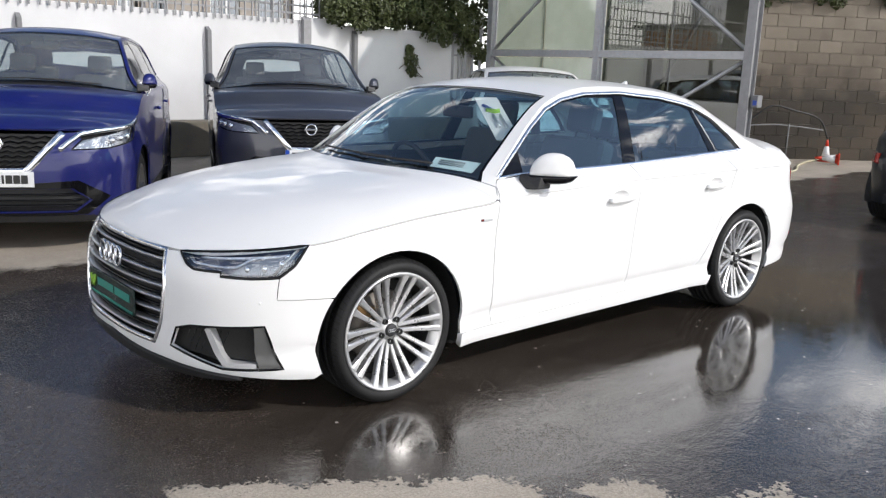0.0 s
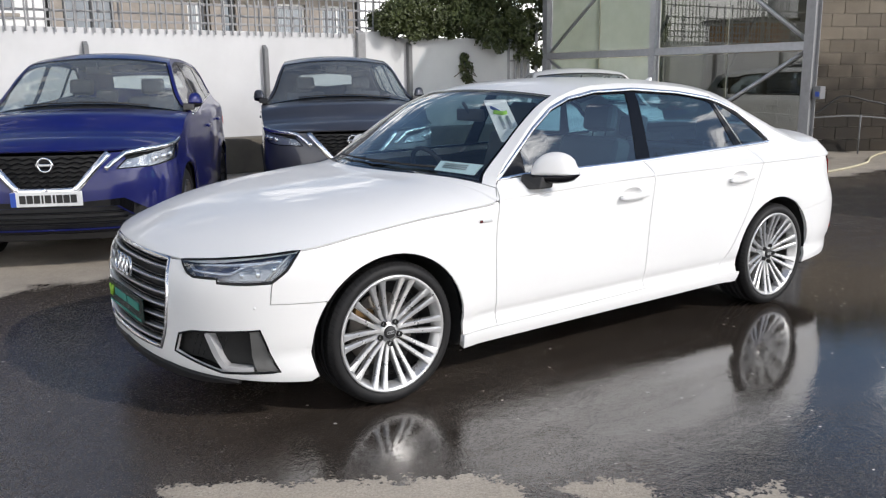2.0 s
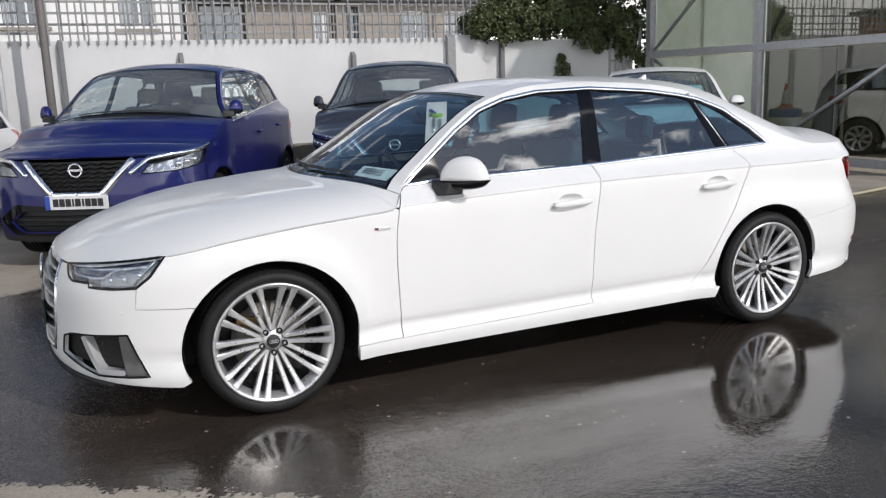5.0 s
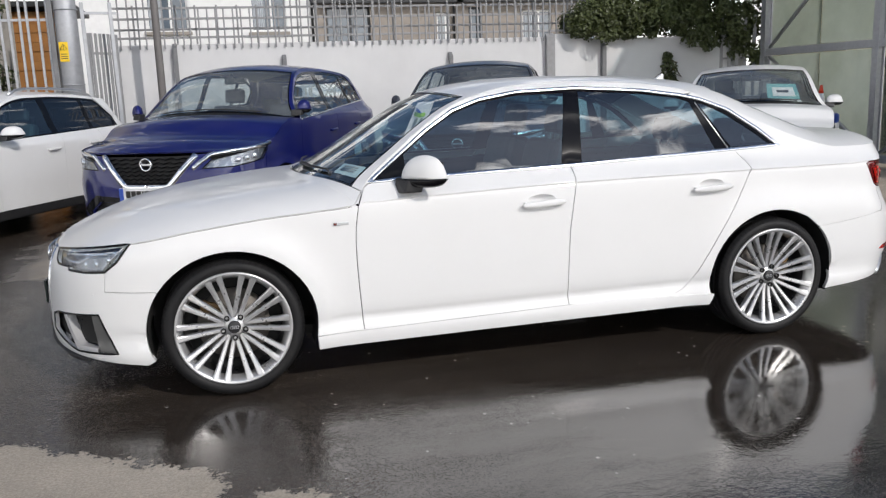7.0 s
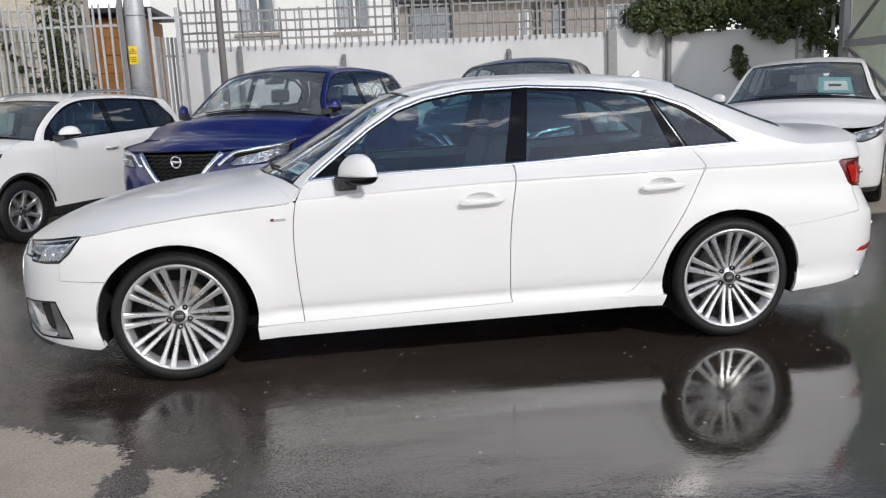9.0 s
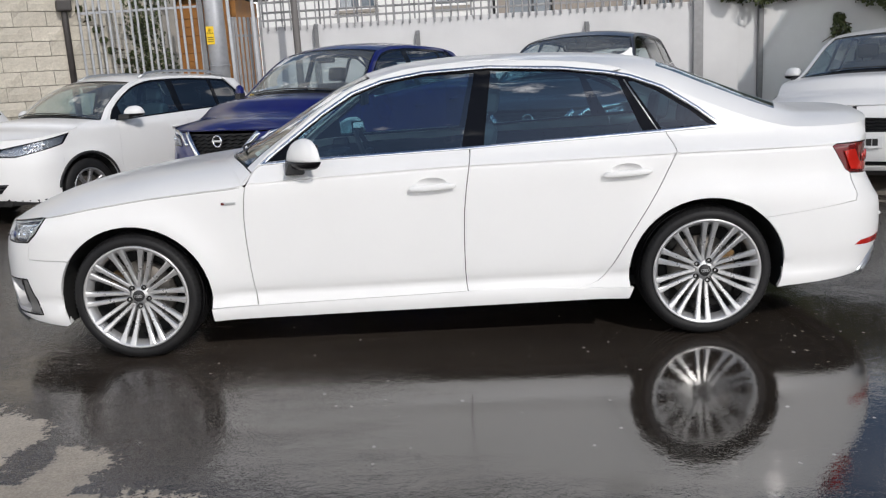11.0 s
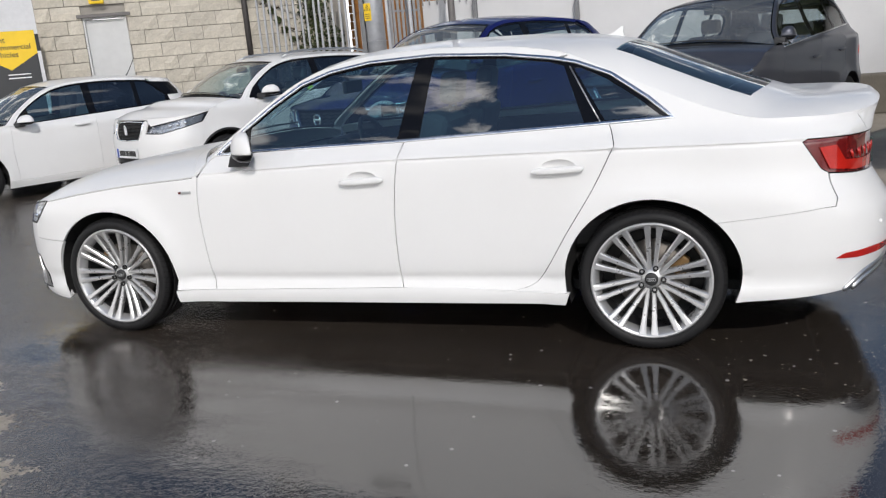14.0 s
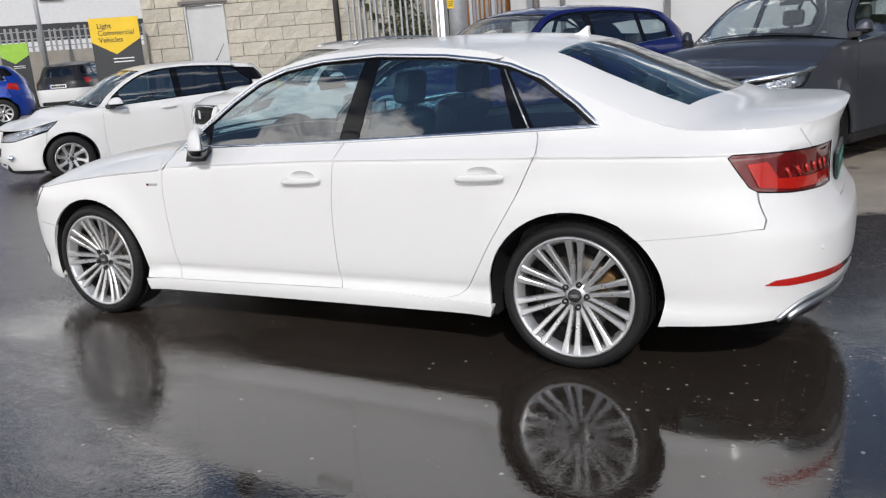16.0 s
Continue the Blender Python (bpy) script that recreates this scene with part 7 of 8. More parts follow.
        part("exhaust_trim", ribbon(sh, fl(spline([(2.309, 0.245), (2.386, 0.285), (2.588, 0.30), (2.752, 0.30)], 4)), 0.030, 0.014, -0.002), M["satin"], bp, "satin silver exhaust trim")
        tl = part("tail_light", panel(sh, fl(tail), (), -0.004, 0.01, 0.04), M["red_dark"], car, "dark red wraparound tail light")
        part("tail_lens", panel(sh, fl([(2.138, 0.862), (2.222, 0.866), (2.276, 0.80), (2.425, 0.790), (2.731, 0.785), (2.722, 0.742), (2.348, 0.752), (2.192, 0.772)]), (), 0.003, 0.004, 0.03), M["red_lens"], tl, "bright red lens")
        for k in range(6):
            part("tail_light_bar", ribbon(sh, fl([(2.311 + 0.057 * k, 0.835), (2.336 + 0.057 * k, 0.800)]), 0.014, 0.006, 0.0), M["red_lens"], tl)
        part("tail_light_seal", ribbon(sh, dense(fl(tail), 0.03), 0.004, 0.003, -0.004, True), M["gloss_black"], tl)
        for su in (2.407,):
            p = np.array(sh.at(su, 0.52)) * ((1, 1, 1) if c is None else (1, -1, 1))
            part("parking_sensor", blob(p, (0.008, 0.008, 0.010), 2, 14, 8), paint, bp)
    lid = [(2.337, 0.9735), (2.4695, 0.8965), (2.755, 0.888), (2.768, 0.80), (2.740, 0.725), (2.775, 0.659), (ur, 0.659)]
    part("boot_face", panel(sh, [(u, sh.zt(u) - 0.003) for u in loft_us(ur, 2.40, 10)] + lid, (), 0, 0.014, 0.045, False, "r"), paint, car)
    plate(car, pose(sh.at(ur, 0.76)[0] + 0.014, 0, 0.765, 0, 0, 180), "dealer")
    # small things
    for flip in (False, True):
        s = -1 if flip else 1
        p = np.array(sh.at(-0.91, 0.783))
        bm = bmesh.new()
        rbox(bm, (-0.895, (p[1] - 0.002) * s, 0.783), (0.062, 0.006, 0.013), 0.002)
        bd = part("side_badge", bm, M["satin"], car, "small silver and red side badge")
        bm = bmesh.new()
        rbox(bm, (-0.928, (p[1] - 0.004) * s, 0.783), (0.016, 0.006, 0.012), 0.002)
        part("badge_inset", bm, M["red_dark"], bd)
    door_mirror(car, (-0.525, -0.933, 0.9965), (0.062, 0.080, 0.0815), paint, 0.095)
    fin = bmesh.new()
    prof = [(1.12, 1.368), (1.195, 1.393), (1.232, 1.418), (1.242, 1.418), (1.240, 1.39), (1.25, 1.345)]
    lo = [fin.verts.new((x, -0.018 * (1.46 - z) / 0.08, z)) for x, z in prof]
    hi = [fin.verts.new((x, 0.018 * (1.46 - z) / 0.08, z)) for x, z in prof]
    fin.faces.new(lo), fin.faces.new(hi[::-1])
    for i in range(len(prof)):
        j = (i + 1) % len(prof)
        fin.faces.new((lo[i], hi[i], hi[j], lo[j]))
    bmesh.ops.recalc_face_normals(fin, faces=fin.faces[:])
    part("roof_aerial", fin, paint, car)
    return car, sh


sedan, sedan_shell = build_sedan()

# ---- the other cars ----
def compact_spec(nx, tx, hw, hood0, hood1, cowl, belt0, belt1, roof_f, roof_z, rail_z, wheels, wheel_r, arch_r, slope=0.5, tumble=0.17, drop=0.0):
    """Tables for a hatchback or sport utility car from its main sizes."""
    zb = (belt0 + belt1) / 2
    cf, cr = nx + 0.60, tx - 0.75
    prof = [(0.16, hw - 0.06), (0.24, hw - 0.025), (0.34, hw - 0.016), (0.48, hw - 0.012), (0.66, hw - 0.002), (zb - 0.14, hw), (zb - 0.07, hw - 0.010), (zb - 0.03, hw - 0.055), (zb, hw - 0.085),
            (rail_z - 0.06, hw - 0.085 - tumble), (rail_z, hw - 0.13 - tumble), (rail_z + 0.05, hw - 0.26 - tumble)]
    s = dict(
        profile=prof, taper=[(cf, 0.972), (cf + 0.6, 1.0), (0.5, 1.0), (cr, 0.985)],
        nose=[(0.16, nx + 0.13), (0.24, nx + 0.05), (0.4, nx), (0.6, nx + 0.004), (0.75, nx + 0.02), (hood0, nx + 0.075)],
        tail=[(0.16, tx - 0.10), (0.34, tx - 0.01), (0.6, tx), (0.8, tx - 0.03), (belt1, tx - 0.12), (rail_z, tx - slope)],
        corner=(cf, cr), power=(2.6, 3.0), arches=[(wheels[0], wheel_r, arch_r), (wheels[1], wheel_r, arch_r)], flare=0.02,
        top=[(nx - 0.9, hood0), (cf - 0.45, hood0 + 0.005), (cf - 0.1, hood0 + 0.04), (cf + 0.15, hood0 + 0.075), (cowl - 0.35, hood1 - 0.035), (cowl - 0.05, hood1), (cowl + 0.02, belt0 + 0.005),
             (cowl + 0.3 * (roof_f - cowl), belt0 + 0.36 * (rail_z - 0.05 - belt0)), (cowl + 0.65 * (roof_f - cowl), belt0 + 0.74 * (rail_z - 0.05 - belt0)), (roof_f, rail_z - 0.055), (roof_f + 0.3, rail_z - 0.008), (0.45, rail_z),
             (tx - 1.0, rail_z - 0.025 - 0.35 * drop), (tx - 0.6, rail_z - 0.06 - 0.8 * drop), (tx + 0.8, rail_z - 0.085 - drop)],
        mid_z=[(nx - 0.9, hood0), (cf - 0.45, hood0 + 0.02), (cf - 0.1, hood0 + 0.085), (cf + 0.15, hood0 + 0.12), (cowl - 0.35, hood1 + 0.03), (cowl - 0.05, hood1 + 0.055), (cowl + 0.02, hood1 + 0.075),
               (cowl + 0.3 * (roof_f - cowl), belt0 + 0.40 * (roof_z - 0.06 - belt0)), (cowl + 0.65 * (roof_f - cowl), belt0 + 0.76 * (roof_z - 0.06 - belt0)), (roof_f, roof_z - 0.065), (roof_f + 0.3, roof_z - 0.012), (0.45, roof_z),
               (tx - 1.0, roof_z - 0.02 - 0.35 * drop), (tx - 0.6, roof_z - 0.05 - 0.8 * drop), (tx + 0.8, rail_z - 0.085 - drop)],
        mid_x=[(nx - 0.9, nx + 0.075), (cf - 0.45, nx + 0.10), (cf - 0.1, nx + 0.24), (cf + 0.15, nx + 0.48), (cowl - 0.35, cowl - 0.60), (cowl - 0.05, cowl - 0.27), (cowl + 0.02, cowl - 0.22),
               (cowl + 0.3 * (roof_f - cowl), cowl - 0.20 + 0.3 * (roof_f - cowl)), (cowl + 0.65 * (roof_f - cowl), cowl - 0.17 + 0.65 * (roof_f - cowl)), (roof_f, roof_f - 0.14), (roof_f + 0.3, roof_f + 0.2), (0.45, 0.43),
               (tx - 1.0, tx - 1.0), (tx - 0.6, tx - 0.68), (tx + 0.8, tx - slope)],
    )
    s["dims"] = dict(nx=nx, tx=tx, hw=hw, hood0=hood0, hood1=hood1, cowl=cowl, belt0=belt0, belt1=belt1, roof_f=roof_f, roof_z=roof_z, rail_z=rail_z, wheels=wheels, wheel_r=wheel_r, arch_r=arch_r)
    return s


def build_compact(m, sp, paint, label, opt, group="parked cars"):
    """A hatchback or sport utility car from its tables and options."""
    D = sp["dims"]
    sh = Shell(sp)
    car = thing("parked_car", m, label, "car", group)
    uf, ur, cf, cr = sh.uf, sh.ur, sh.cf, sh.cr
    wf, wr = D["wheels"]
    wz, ar = D["wheel_r"], D["arch_r"]
    belt = Tab([(D["cowl"], D["belt0"]), (D["tx"], D["belt1"])])
    low = 0.25 + opt.get("ride", 0.0)
    d0, d1, d2 = opt["doors"]
    head, tail = opt["head"](sh), opt["tail"](sh)
    fa = lambda a, b: arc(wf, wz, ar, a, b, 18)
    ra = lambda a, b: arc(wr, wz, ar, a, b, 18)
    xw = D["cowl"] + 0.10
    end = D["tx"] - opt.get("dlo_end", 0.62)
    tops = [(u, sh.zt(u) - opt.get("rail", 0.05)) for u in loft_us(D["cowl"] + 0.32 * (D["roof_f"] - D["cowl"]), end - 0.32, 16)]
    lowl = [(u, belt(u) + 0.004) for u in loft_us(xw, end, 8)]
    dlo = [(xw, belt(xw) + 0.004)] + tops + [(end, belt(end) + opt.get("kick", 0.03) + 0.02)] + lowl[::-1][:-1]
    g = 0.0025
    a_in = math.degrees(math.asin(max(-0.9, (low - wz) / ar)))
    seam_top = D["hood0"] - 0.22
    fx = opt["head_out"](sh)[0][0] + 0.02
    sp["poly"] = dict(
        fender=lambda zt: [(fx, sh.zt(fx) - 0.004)] + [(u + 0.006, z - 0.002) for u, z in opt["head_out"](sh)] + [(cf - 0.06, seam_top)] + fa(150, a_in) + [(d0 - g, low), (d0 - g - 0.02, 0.6), (d0 - g, D["hood1"] - 0.01)] + zt(min(D["cowl"] - 0.055, d0 - 0.01), fx + 0.01),
        door1=lambda zt: [(d0, low), (d0 - 0.02, 0.6), (d0, D["hood1"] - 0.01), (xw - 0.01, belt(xw) - 0.004)] + [(u, belt(u) - 0.001) for u in loft_us(xw + 0.1, d1 - g, 5)] + [(d1 - g, 0.6), (d1 - g, low)],
        door2=lambda zt: [(d1, low), (d1, 0.6)] + [(u, belt(u) - 0.001) for u in loft_us(d1, d2, 5)] + [(d2 - g, 0.75), (wr - ar * 0.78, wz + ar * 0.66), (wr - ar - 0.03, wz + 0.05), (wr - ar - 0.05, low)],
        quarter=lambda zt: [(d2 + g, belt(d2) - 0.001), (d2 + g, 0.75), (wr - ar * 0.76, wz + ar * 0.68)] + ra(138, 30) + [(cr + 0.28, 0.60), (cr + 0.30, 0.72)] + [tail[0]] + opt["tail_edge"](sh)
        + [(cr + 0.38, sh.zt(cr + 0.38) - 0.004)] + zt(cr + 0.36, end - 0.31) + [(end, belt(end) + opt.get("kick", 0.03) + 0.02)] + [(u, belt(u)) for u in loft_us(end, d2 + 0.02, 4)],
        rail=lambda zt: zt(D["cowl"] + 0.03, end - 0.32, 40) + tops[::-1] + [(xw, belt(xw) + 0.004)],
        sill=lambda zt: [(wf + ar * math.cos(radians(a_in)) + 0.005, low - 0.003), (wr - ar - 0.005, low - 0.003), (wr - ar + 0.01, low - 0.09), (wf + ar - 0.01, low - 0.09)],
    )
    sp["dlo"] = dlo
    def pane(a, b, inset=0.022):
        up = [(u, sh.zt(u) - opt.get("rail", 0.05) - inset) for u in loft_us(max(a, tops[0][0]), min(b, end - 0.34), 6)]
        return [(a, belt(a) + 0.016)] + up + [(b, belt(b) + 0.018)] if b < end - 0.3 else [(a, belt(a) + 0.016)] + up + [(b, belt(b) + opt.get("kick", 0.03) + 0.012), (b - 0.05, belt(b) + 0.016)]
    sp["panes"] = [pane(xw + 0.22, d1 - 0.05), pane(d1 + 0.05, d2 - 0.09), pane(d2 - 0.03, end - 0.05)]
    sp["glass"] = [opt.get("front_glass", M["window"]), opt.get("rear_glass", M["window"]), opt.get("rear_glass", M["window"]), opt.get("rear_glass", M["window"])]
    hz = opt["handle_z"]
    sp["handles"] = dict(door1=(d1 - 0.30, d1 - 0.09, hz), door2=(d2 - 0.30, d2 - 0.09, hz + 0.03))
    sp["dlo_trim"], sp["trim_mat"] = opt.get("trim_w", 0.0), opt.get("trim_mat", M["chrome"])
    sp["hood_u"], sp["screen_u"], sp["screen_t"] = D["cowl"] - 0.056, (D["cowl"] + 0.03, D["roof_f"]), (opt.get("screen", 0.935),)
    sp["border"], sp["screen_mat"] = 0.014, M["screen_pale"]
    sp["roof_u"] = (D["roof_f"], D["tx"] - 0.6)
    sp["back_u"], sp["back_t"], sp["deck_u"] = (D["tx"] - 0.6, ur - 0.02), (0.0, 0.0), None
    sp["liner"] = [(uf, 0.30), (wf - ar - 0.02, 0.30)] + arc(wf, wz, ar + 0.015, 184, -4, 14) + arc(wr, wz, ar + 0.015, 184, -4, 14) + [(wr + ar + 0.02, 0.3), (ur, 0.3), (ur, D["belt1"] - 0.1), (D["cowl"] + 0.05, D["belt0"] - 0.05), (cf, D["hood0"] - 0.02), (uf, D["hood0"] - 0.05)]
    sp["cabin_z"], sp["cabin_x"], sp["cabin_w"] = D["belt0"] - 0.46, (D["cowl"] - 0.12, D["tx"] - 0.75), D["hw"] / 0.93
    sp["mid_mirror"] = (D["roof_f"] - 0.12, D["rail_z"] - 0.12)
    sp["pan"], sp["wheel_x"], sp["half_width"] = (0.20, 0.30), (wf, wr), D["hw"]
    sp["sill_paint"], sp["sill_off"] = opt.get("clad", paint), 0.008
    sp["trim"] = opt.get("seats", M["seat"])
    sp["roof_paint"] = opt.get("roof_paint", paint)
    shell_parts(car, sh, sp, paint)
    part("roof_spoiler", top_sheet(sh, loft_us(D["tx"] - 0.602, ur - 0.004, 10), -0.997, 0.997, 0, 16, 0.012), paint, car)
    cabin(car, sh, sp)
    underside(car, sp)
    ms = wheel_set(opt["wheel"], wz, opt["rim"], 0.215, opt["spokes"])
    for x in (wf, wr):
        for s in (-1, 1):
            add_wheel(car, ms, x, s * (D["hw"] - 0.125), wz, opt.get("metal", M["alloy"]), opt.get("turn", 10), False)
    # nose
    gr = [(uf + u, z) for u, z in opt["grille"]]
    gr_full = gr + mirrored(uf, gr)[::-1]
    intake = [(uf + u, z) for u, z in opt["intake"]]
    lowb = low - 0.03
    bump_top = opt["bump_top"](sh)
    bump = [(uf, gr[0][1] - 0.004)] + [(u + 0.004, z) for u, z in gr[1:-1]] + bump_top + [(cf - 0.064, seam_top)] + fa(150, 196) + [(uf + 0.5, lowb), (uf, lowb)]
    fb = part("front_bumper", panel(sh, bump, [intake + mirrored(uf, intake)[::-1]], 0, 0.02, 0.06, False, "f"), paint, car)
    part("lower_intake", panel(sh, intake, (), -0.03, 0, 0.06, False, "f"), M["black"], fb, "black lower intake")
    for k in range(opt.get("intake_bars", 2)):
        z = intake[0][1] + (intake[-1][1] - intake[0][1]) * (k + 1) / (opt.get("intake_bars", 2) + 1)
        w = max(u for u, _ in intake) - uf - 0.06
        part("intake_bar", ribbon(sh, [(uf - w + 2 * w * i / 16, z) for i in range(17)], 0.018, 0.02, -0.03), M["gloss_black"], fb)
    chin = [(uf, lowb - 0.003), (uf + 0.5, lowb - 0.003), (wf - ar - 0.03, lowb - 0.01), (wf - ar - 0.03, lowb - 0.06), (uf, lowb - 0.05)]
    part("chin", panel(sh, chin, (), 0.0, 0.03, 0.08, False, "f"), M["black"], fb, "black plastic chin")
    g0 = part("grille", panel(sh, gr, (), -0.03, 0, 0.05, False, "f"), M["dark"], car, "black patterned grille")
    zlo, zhi = min(z for _, z in gr), max(z for _, z in gr)
    for k in range(opt["bars"]):
        z = zlo + (zhi - zlo) * (k + 0.7) / (opt["bars"] + 0.4)
        right = [u for u in np.linspace(uf, uf + 0.7, 60) if inside(np.array([u]), np.array([z]), [gr_full])[0]]
        if right:
            w = max(right) - uf - 0.012
            part("grille_bar", ribbon(sh, [(uf - w + 2 * w * i / 14, z + (0.008 if i % 2 else -0.008) * opt.get("zig", 1)) for i in range(15)], 0.010, 0.015, -0.025), M["gloss_black"], g0)
    if opt.get("grille_frame"):
        part("grille_frame", ribbon(sh, dense(gr_full, 0.05), opt["grille_frame"], 0.008, -0.002, True), M["chrome"], g0, "chrome grille surround")
    bx = sh.at(uf, opt["badge_z"])[0] - 0.012
    bm = bmesh.new()
    if opt.get("badge"):
        rbox(bm, (bx, 0, opt["badge_z"]), (0.012, 0.07, 0.09), 0.005)
        rbox(bm, (bx, 0.012, opt["badge_z"] + 0.05), (0.012, 0.045, 0.03), 0.005)
    else:
        tube(bm, [(bx, 0.052 * math.cos(2 * math.pi * q / 24), opt["badge_z"] + 0.052 * math.sin(2 * math.pi * q / 24)) for q in range(25)], 0.009, 8, False)
        rbox(bm, (bx, 0, opt["badge_z"]), (0.012, 0.13, 0.020), 0.003)
    part("emblem", bm, M["chrome"], g0, "chrome emblem")
    if opt.get("plate_z"):
        plate(car, pose(sh.at(uf, opt["plate_z"])[0] - 0.012, 0, opt["plate_z"]), "white")
    for c in (None, uf):
        fl = (lambda l: l) if c is None else (lambda l: mirrored(uf, l))
        hl = part("headlight", panel(sh, fl(head), (), -0.03, 0, 0.04), M["lamp_mid"], car, "clear headlight")
        part("lamp_lens", panel(sh, fl(head), (), 0.002, 0, 0.05), M["lens"], hl)
        part("lamp_seal", ribbon(sh, dense(fl(head), 0.03), 0.010, 0.003, 0, True), M["gloss_black"], hl)
        hu, hz2 = np.mean([u for u, _ in head]), np.mean([z for _, z in head])
        for du in (-0.09, 0.0, 0.09):
            p = (np.array(sh.at(hu + du, hz2 + 0.12 * du)) - sh.normal(hu + du, hz2) * 0.014) * ((1, 1, 1) if c is None else (1, -1, 1))
            part("lamp_bulb", blob(p, (0.028, 0.030, 0.026), 2.2, 12, 8), M["lamp_clear"], hl)
        if opt.get("brow"):
            part("lamp_brow", panel(sh, fl(opt["brow"](sh)), (), 0, 0.012, 0.05), paint, fb)
        for line, wd in opt.get("strips", lambda s: [])(sh):
            part("daylight_strip", ribbon(sh, fl(spline(line, 4)), wd, 0.010, 0.001), M["chrome"], hl, "bright chrome lamp strip")
        for blade, wd in opt.get("blades", lambda s: [])(sh):
            part("bumper_blade", ribbon(sh, fl(spline(blade, 4)), wd, 0.014, 0.0), opt.get("blade_mat", M["chrome"]), fb)
        fog = opt.get("fog")
        if fog:
            p = np.array(sh.at(uf + fog[0], fog[1])) * ((1, 1, 1) if c is None else (1, -1, 1))
            part("fog_lamp", blob(p, (0.05, 0.075, 0.035), 2.5, 14, 8), M["lamp_clear"], fb)
    # tail
    fr = opt["tail_edge"](sh)
    gate = [(ur, sh.zt(ur) - 0.01), (cr + 0.41, sh.zt(cr + 0.41) - 0.006)] + [(u + 0.006, z) for u, z in reversed(fr)] + [(cr + 0.306, 0.72), (ur, 0.72)]
    bw = [(ur, D["belt1"] + 0.02), (ur - 0.52, D["belt1"] + 0.05), (ur - 0.50, D["rail_z"] - 0.16), (ur, D["rail_z"] - 0.14)]
    part("tailgate", panel(sh, gate, [bw + mirrored(ur, bw)[::-1]], 0, 0.014, 0.07, False, "r"), paint, car)
    part("tailgate_window", panel(sh, bw, (), -0.006, 0, 0.1, False, "r"), opt.get("rear_glass", M["privacy"]), car)
    rb = [(ur, 0.715), (cr + 0.306, 0.715), (cr + 0.284, 0.60)] + ra(29.5, -14) + [(ur - 0.4, low - 0.02), (ur, low - 0.02)]
    part("rear_bumper", panel(sh, rb, (), 0.004, 0.02, 0.07, False, "r"), opt.get("rear_bumper", paint), car)
    for c in (None, ur):
        fl = (lambda l: l) if c is None else (lambda l: mirrored(ur, l))
        tl = part("tail_light", panel(sh, fl(tail), (), 0.006, 0.012, 0.05), M["red_lens"], car, "red tail light")
    if opt.get("rear_plate"):
        plate(car, pose(sh.at(ur, 0.80)[0] + 0.014, 0, 0.80, 0, 0, 180), "white")
    if opt.get("quarter_glass"):
        both("quarter_glass", lambda f: panel(sh, [(end - 0.30, sh.zt(end - 0.30) - 0.052), (cr + 0.50, sh.zt(cr + 0.50) - 0.055), (cr + 0.545, belt(end) + 0.16), (cr + 0.50, belt(end) + 0.10), (end - 0.02, belt(end) + 0.10)], (), 0.006, 0.004, 0.04, f), M["gloss_black"], car, "dark glass at the rear corner")
    mz = opt["mirror"]
    door_mirror(car, mz, opt.get("mirror_size", (0.075, 0.095, 0.068)), opt.get("mirror_paint", paint))
    if opt.get("rails"):
        for s in (-1, 1):
            bm = bmesh.new()
            us = loft_us(D["roof_f"] + 0.18, D["tx"] - 0.75, 10)
            pts = [sh.top(u, s * 0.90) for u in us]
            tube(bm, [(x, y, z + 0.045 * min(1, 8 * i / 10, 8 * (10 - i) / 10) + 0.01) for i, (x, y, z) in enumerate(pts)], 0.016, 8)
            part("roof_bar", bm, opt["rails"], car, "roof rail")
    if opt.get("waist"):
        both("waist_strip", lambda f: ribbon(sh, [(u, belt(u) + 0.006) for u in loft_us(xw - 0.02, end + 0.02, 24)], opt["waist"], 0.006, 0, False, f), M["chrome"], car, "slim chrome strip below the windows")
    if opt.get("lower"):
        zl = opt["lower"]
        band = [(uf, intake[-1][1] + 0.003), (uf + 0.52, intake[-1][1] + 0.003), (uf + 0.66, 0.40), (uf + 0.54, intake[0][1] - 0.004), (uf, intake[0][1] - 0.004), (uf, lowb + 0.004), (uf + 0.62, lowb + 0.004), (uf + 0.80, 0.42), (uf + 0.56, zl + 0.03), (uf, zl)]
        part("lower_bumper", panel(sh, band, (), 0.006, 0.01, 0.06, False, "f"), M["gloss_black"], fb, "gloss black lower bumper")
    if opt.get("cladding"):
        for cx in (wf, wr):
            both("arch_cladding", lambda f, cx=cx: ribbon(sh, arc(cx, wz, ar + 0.014, 172, 8, 22), 0.030, 0.010, 0, False, f), opt["cladding"], car)
    return car, sh


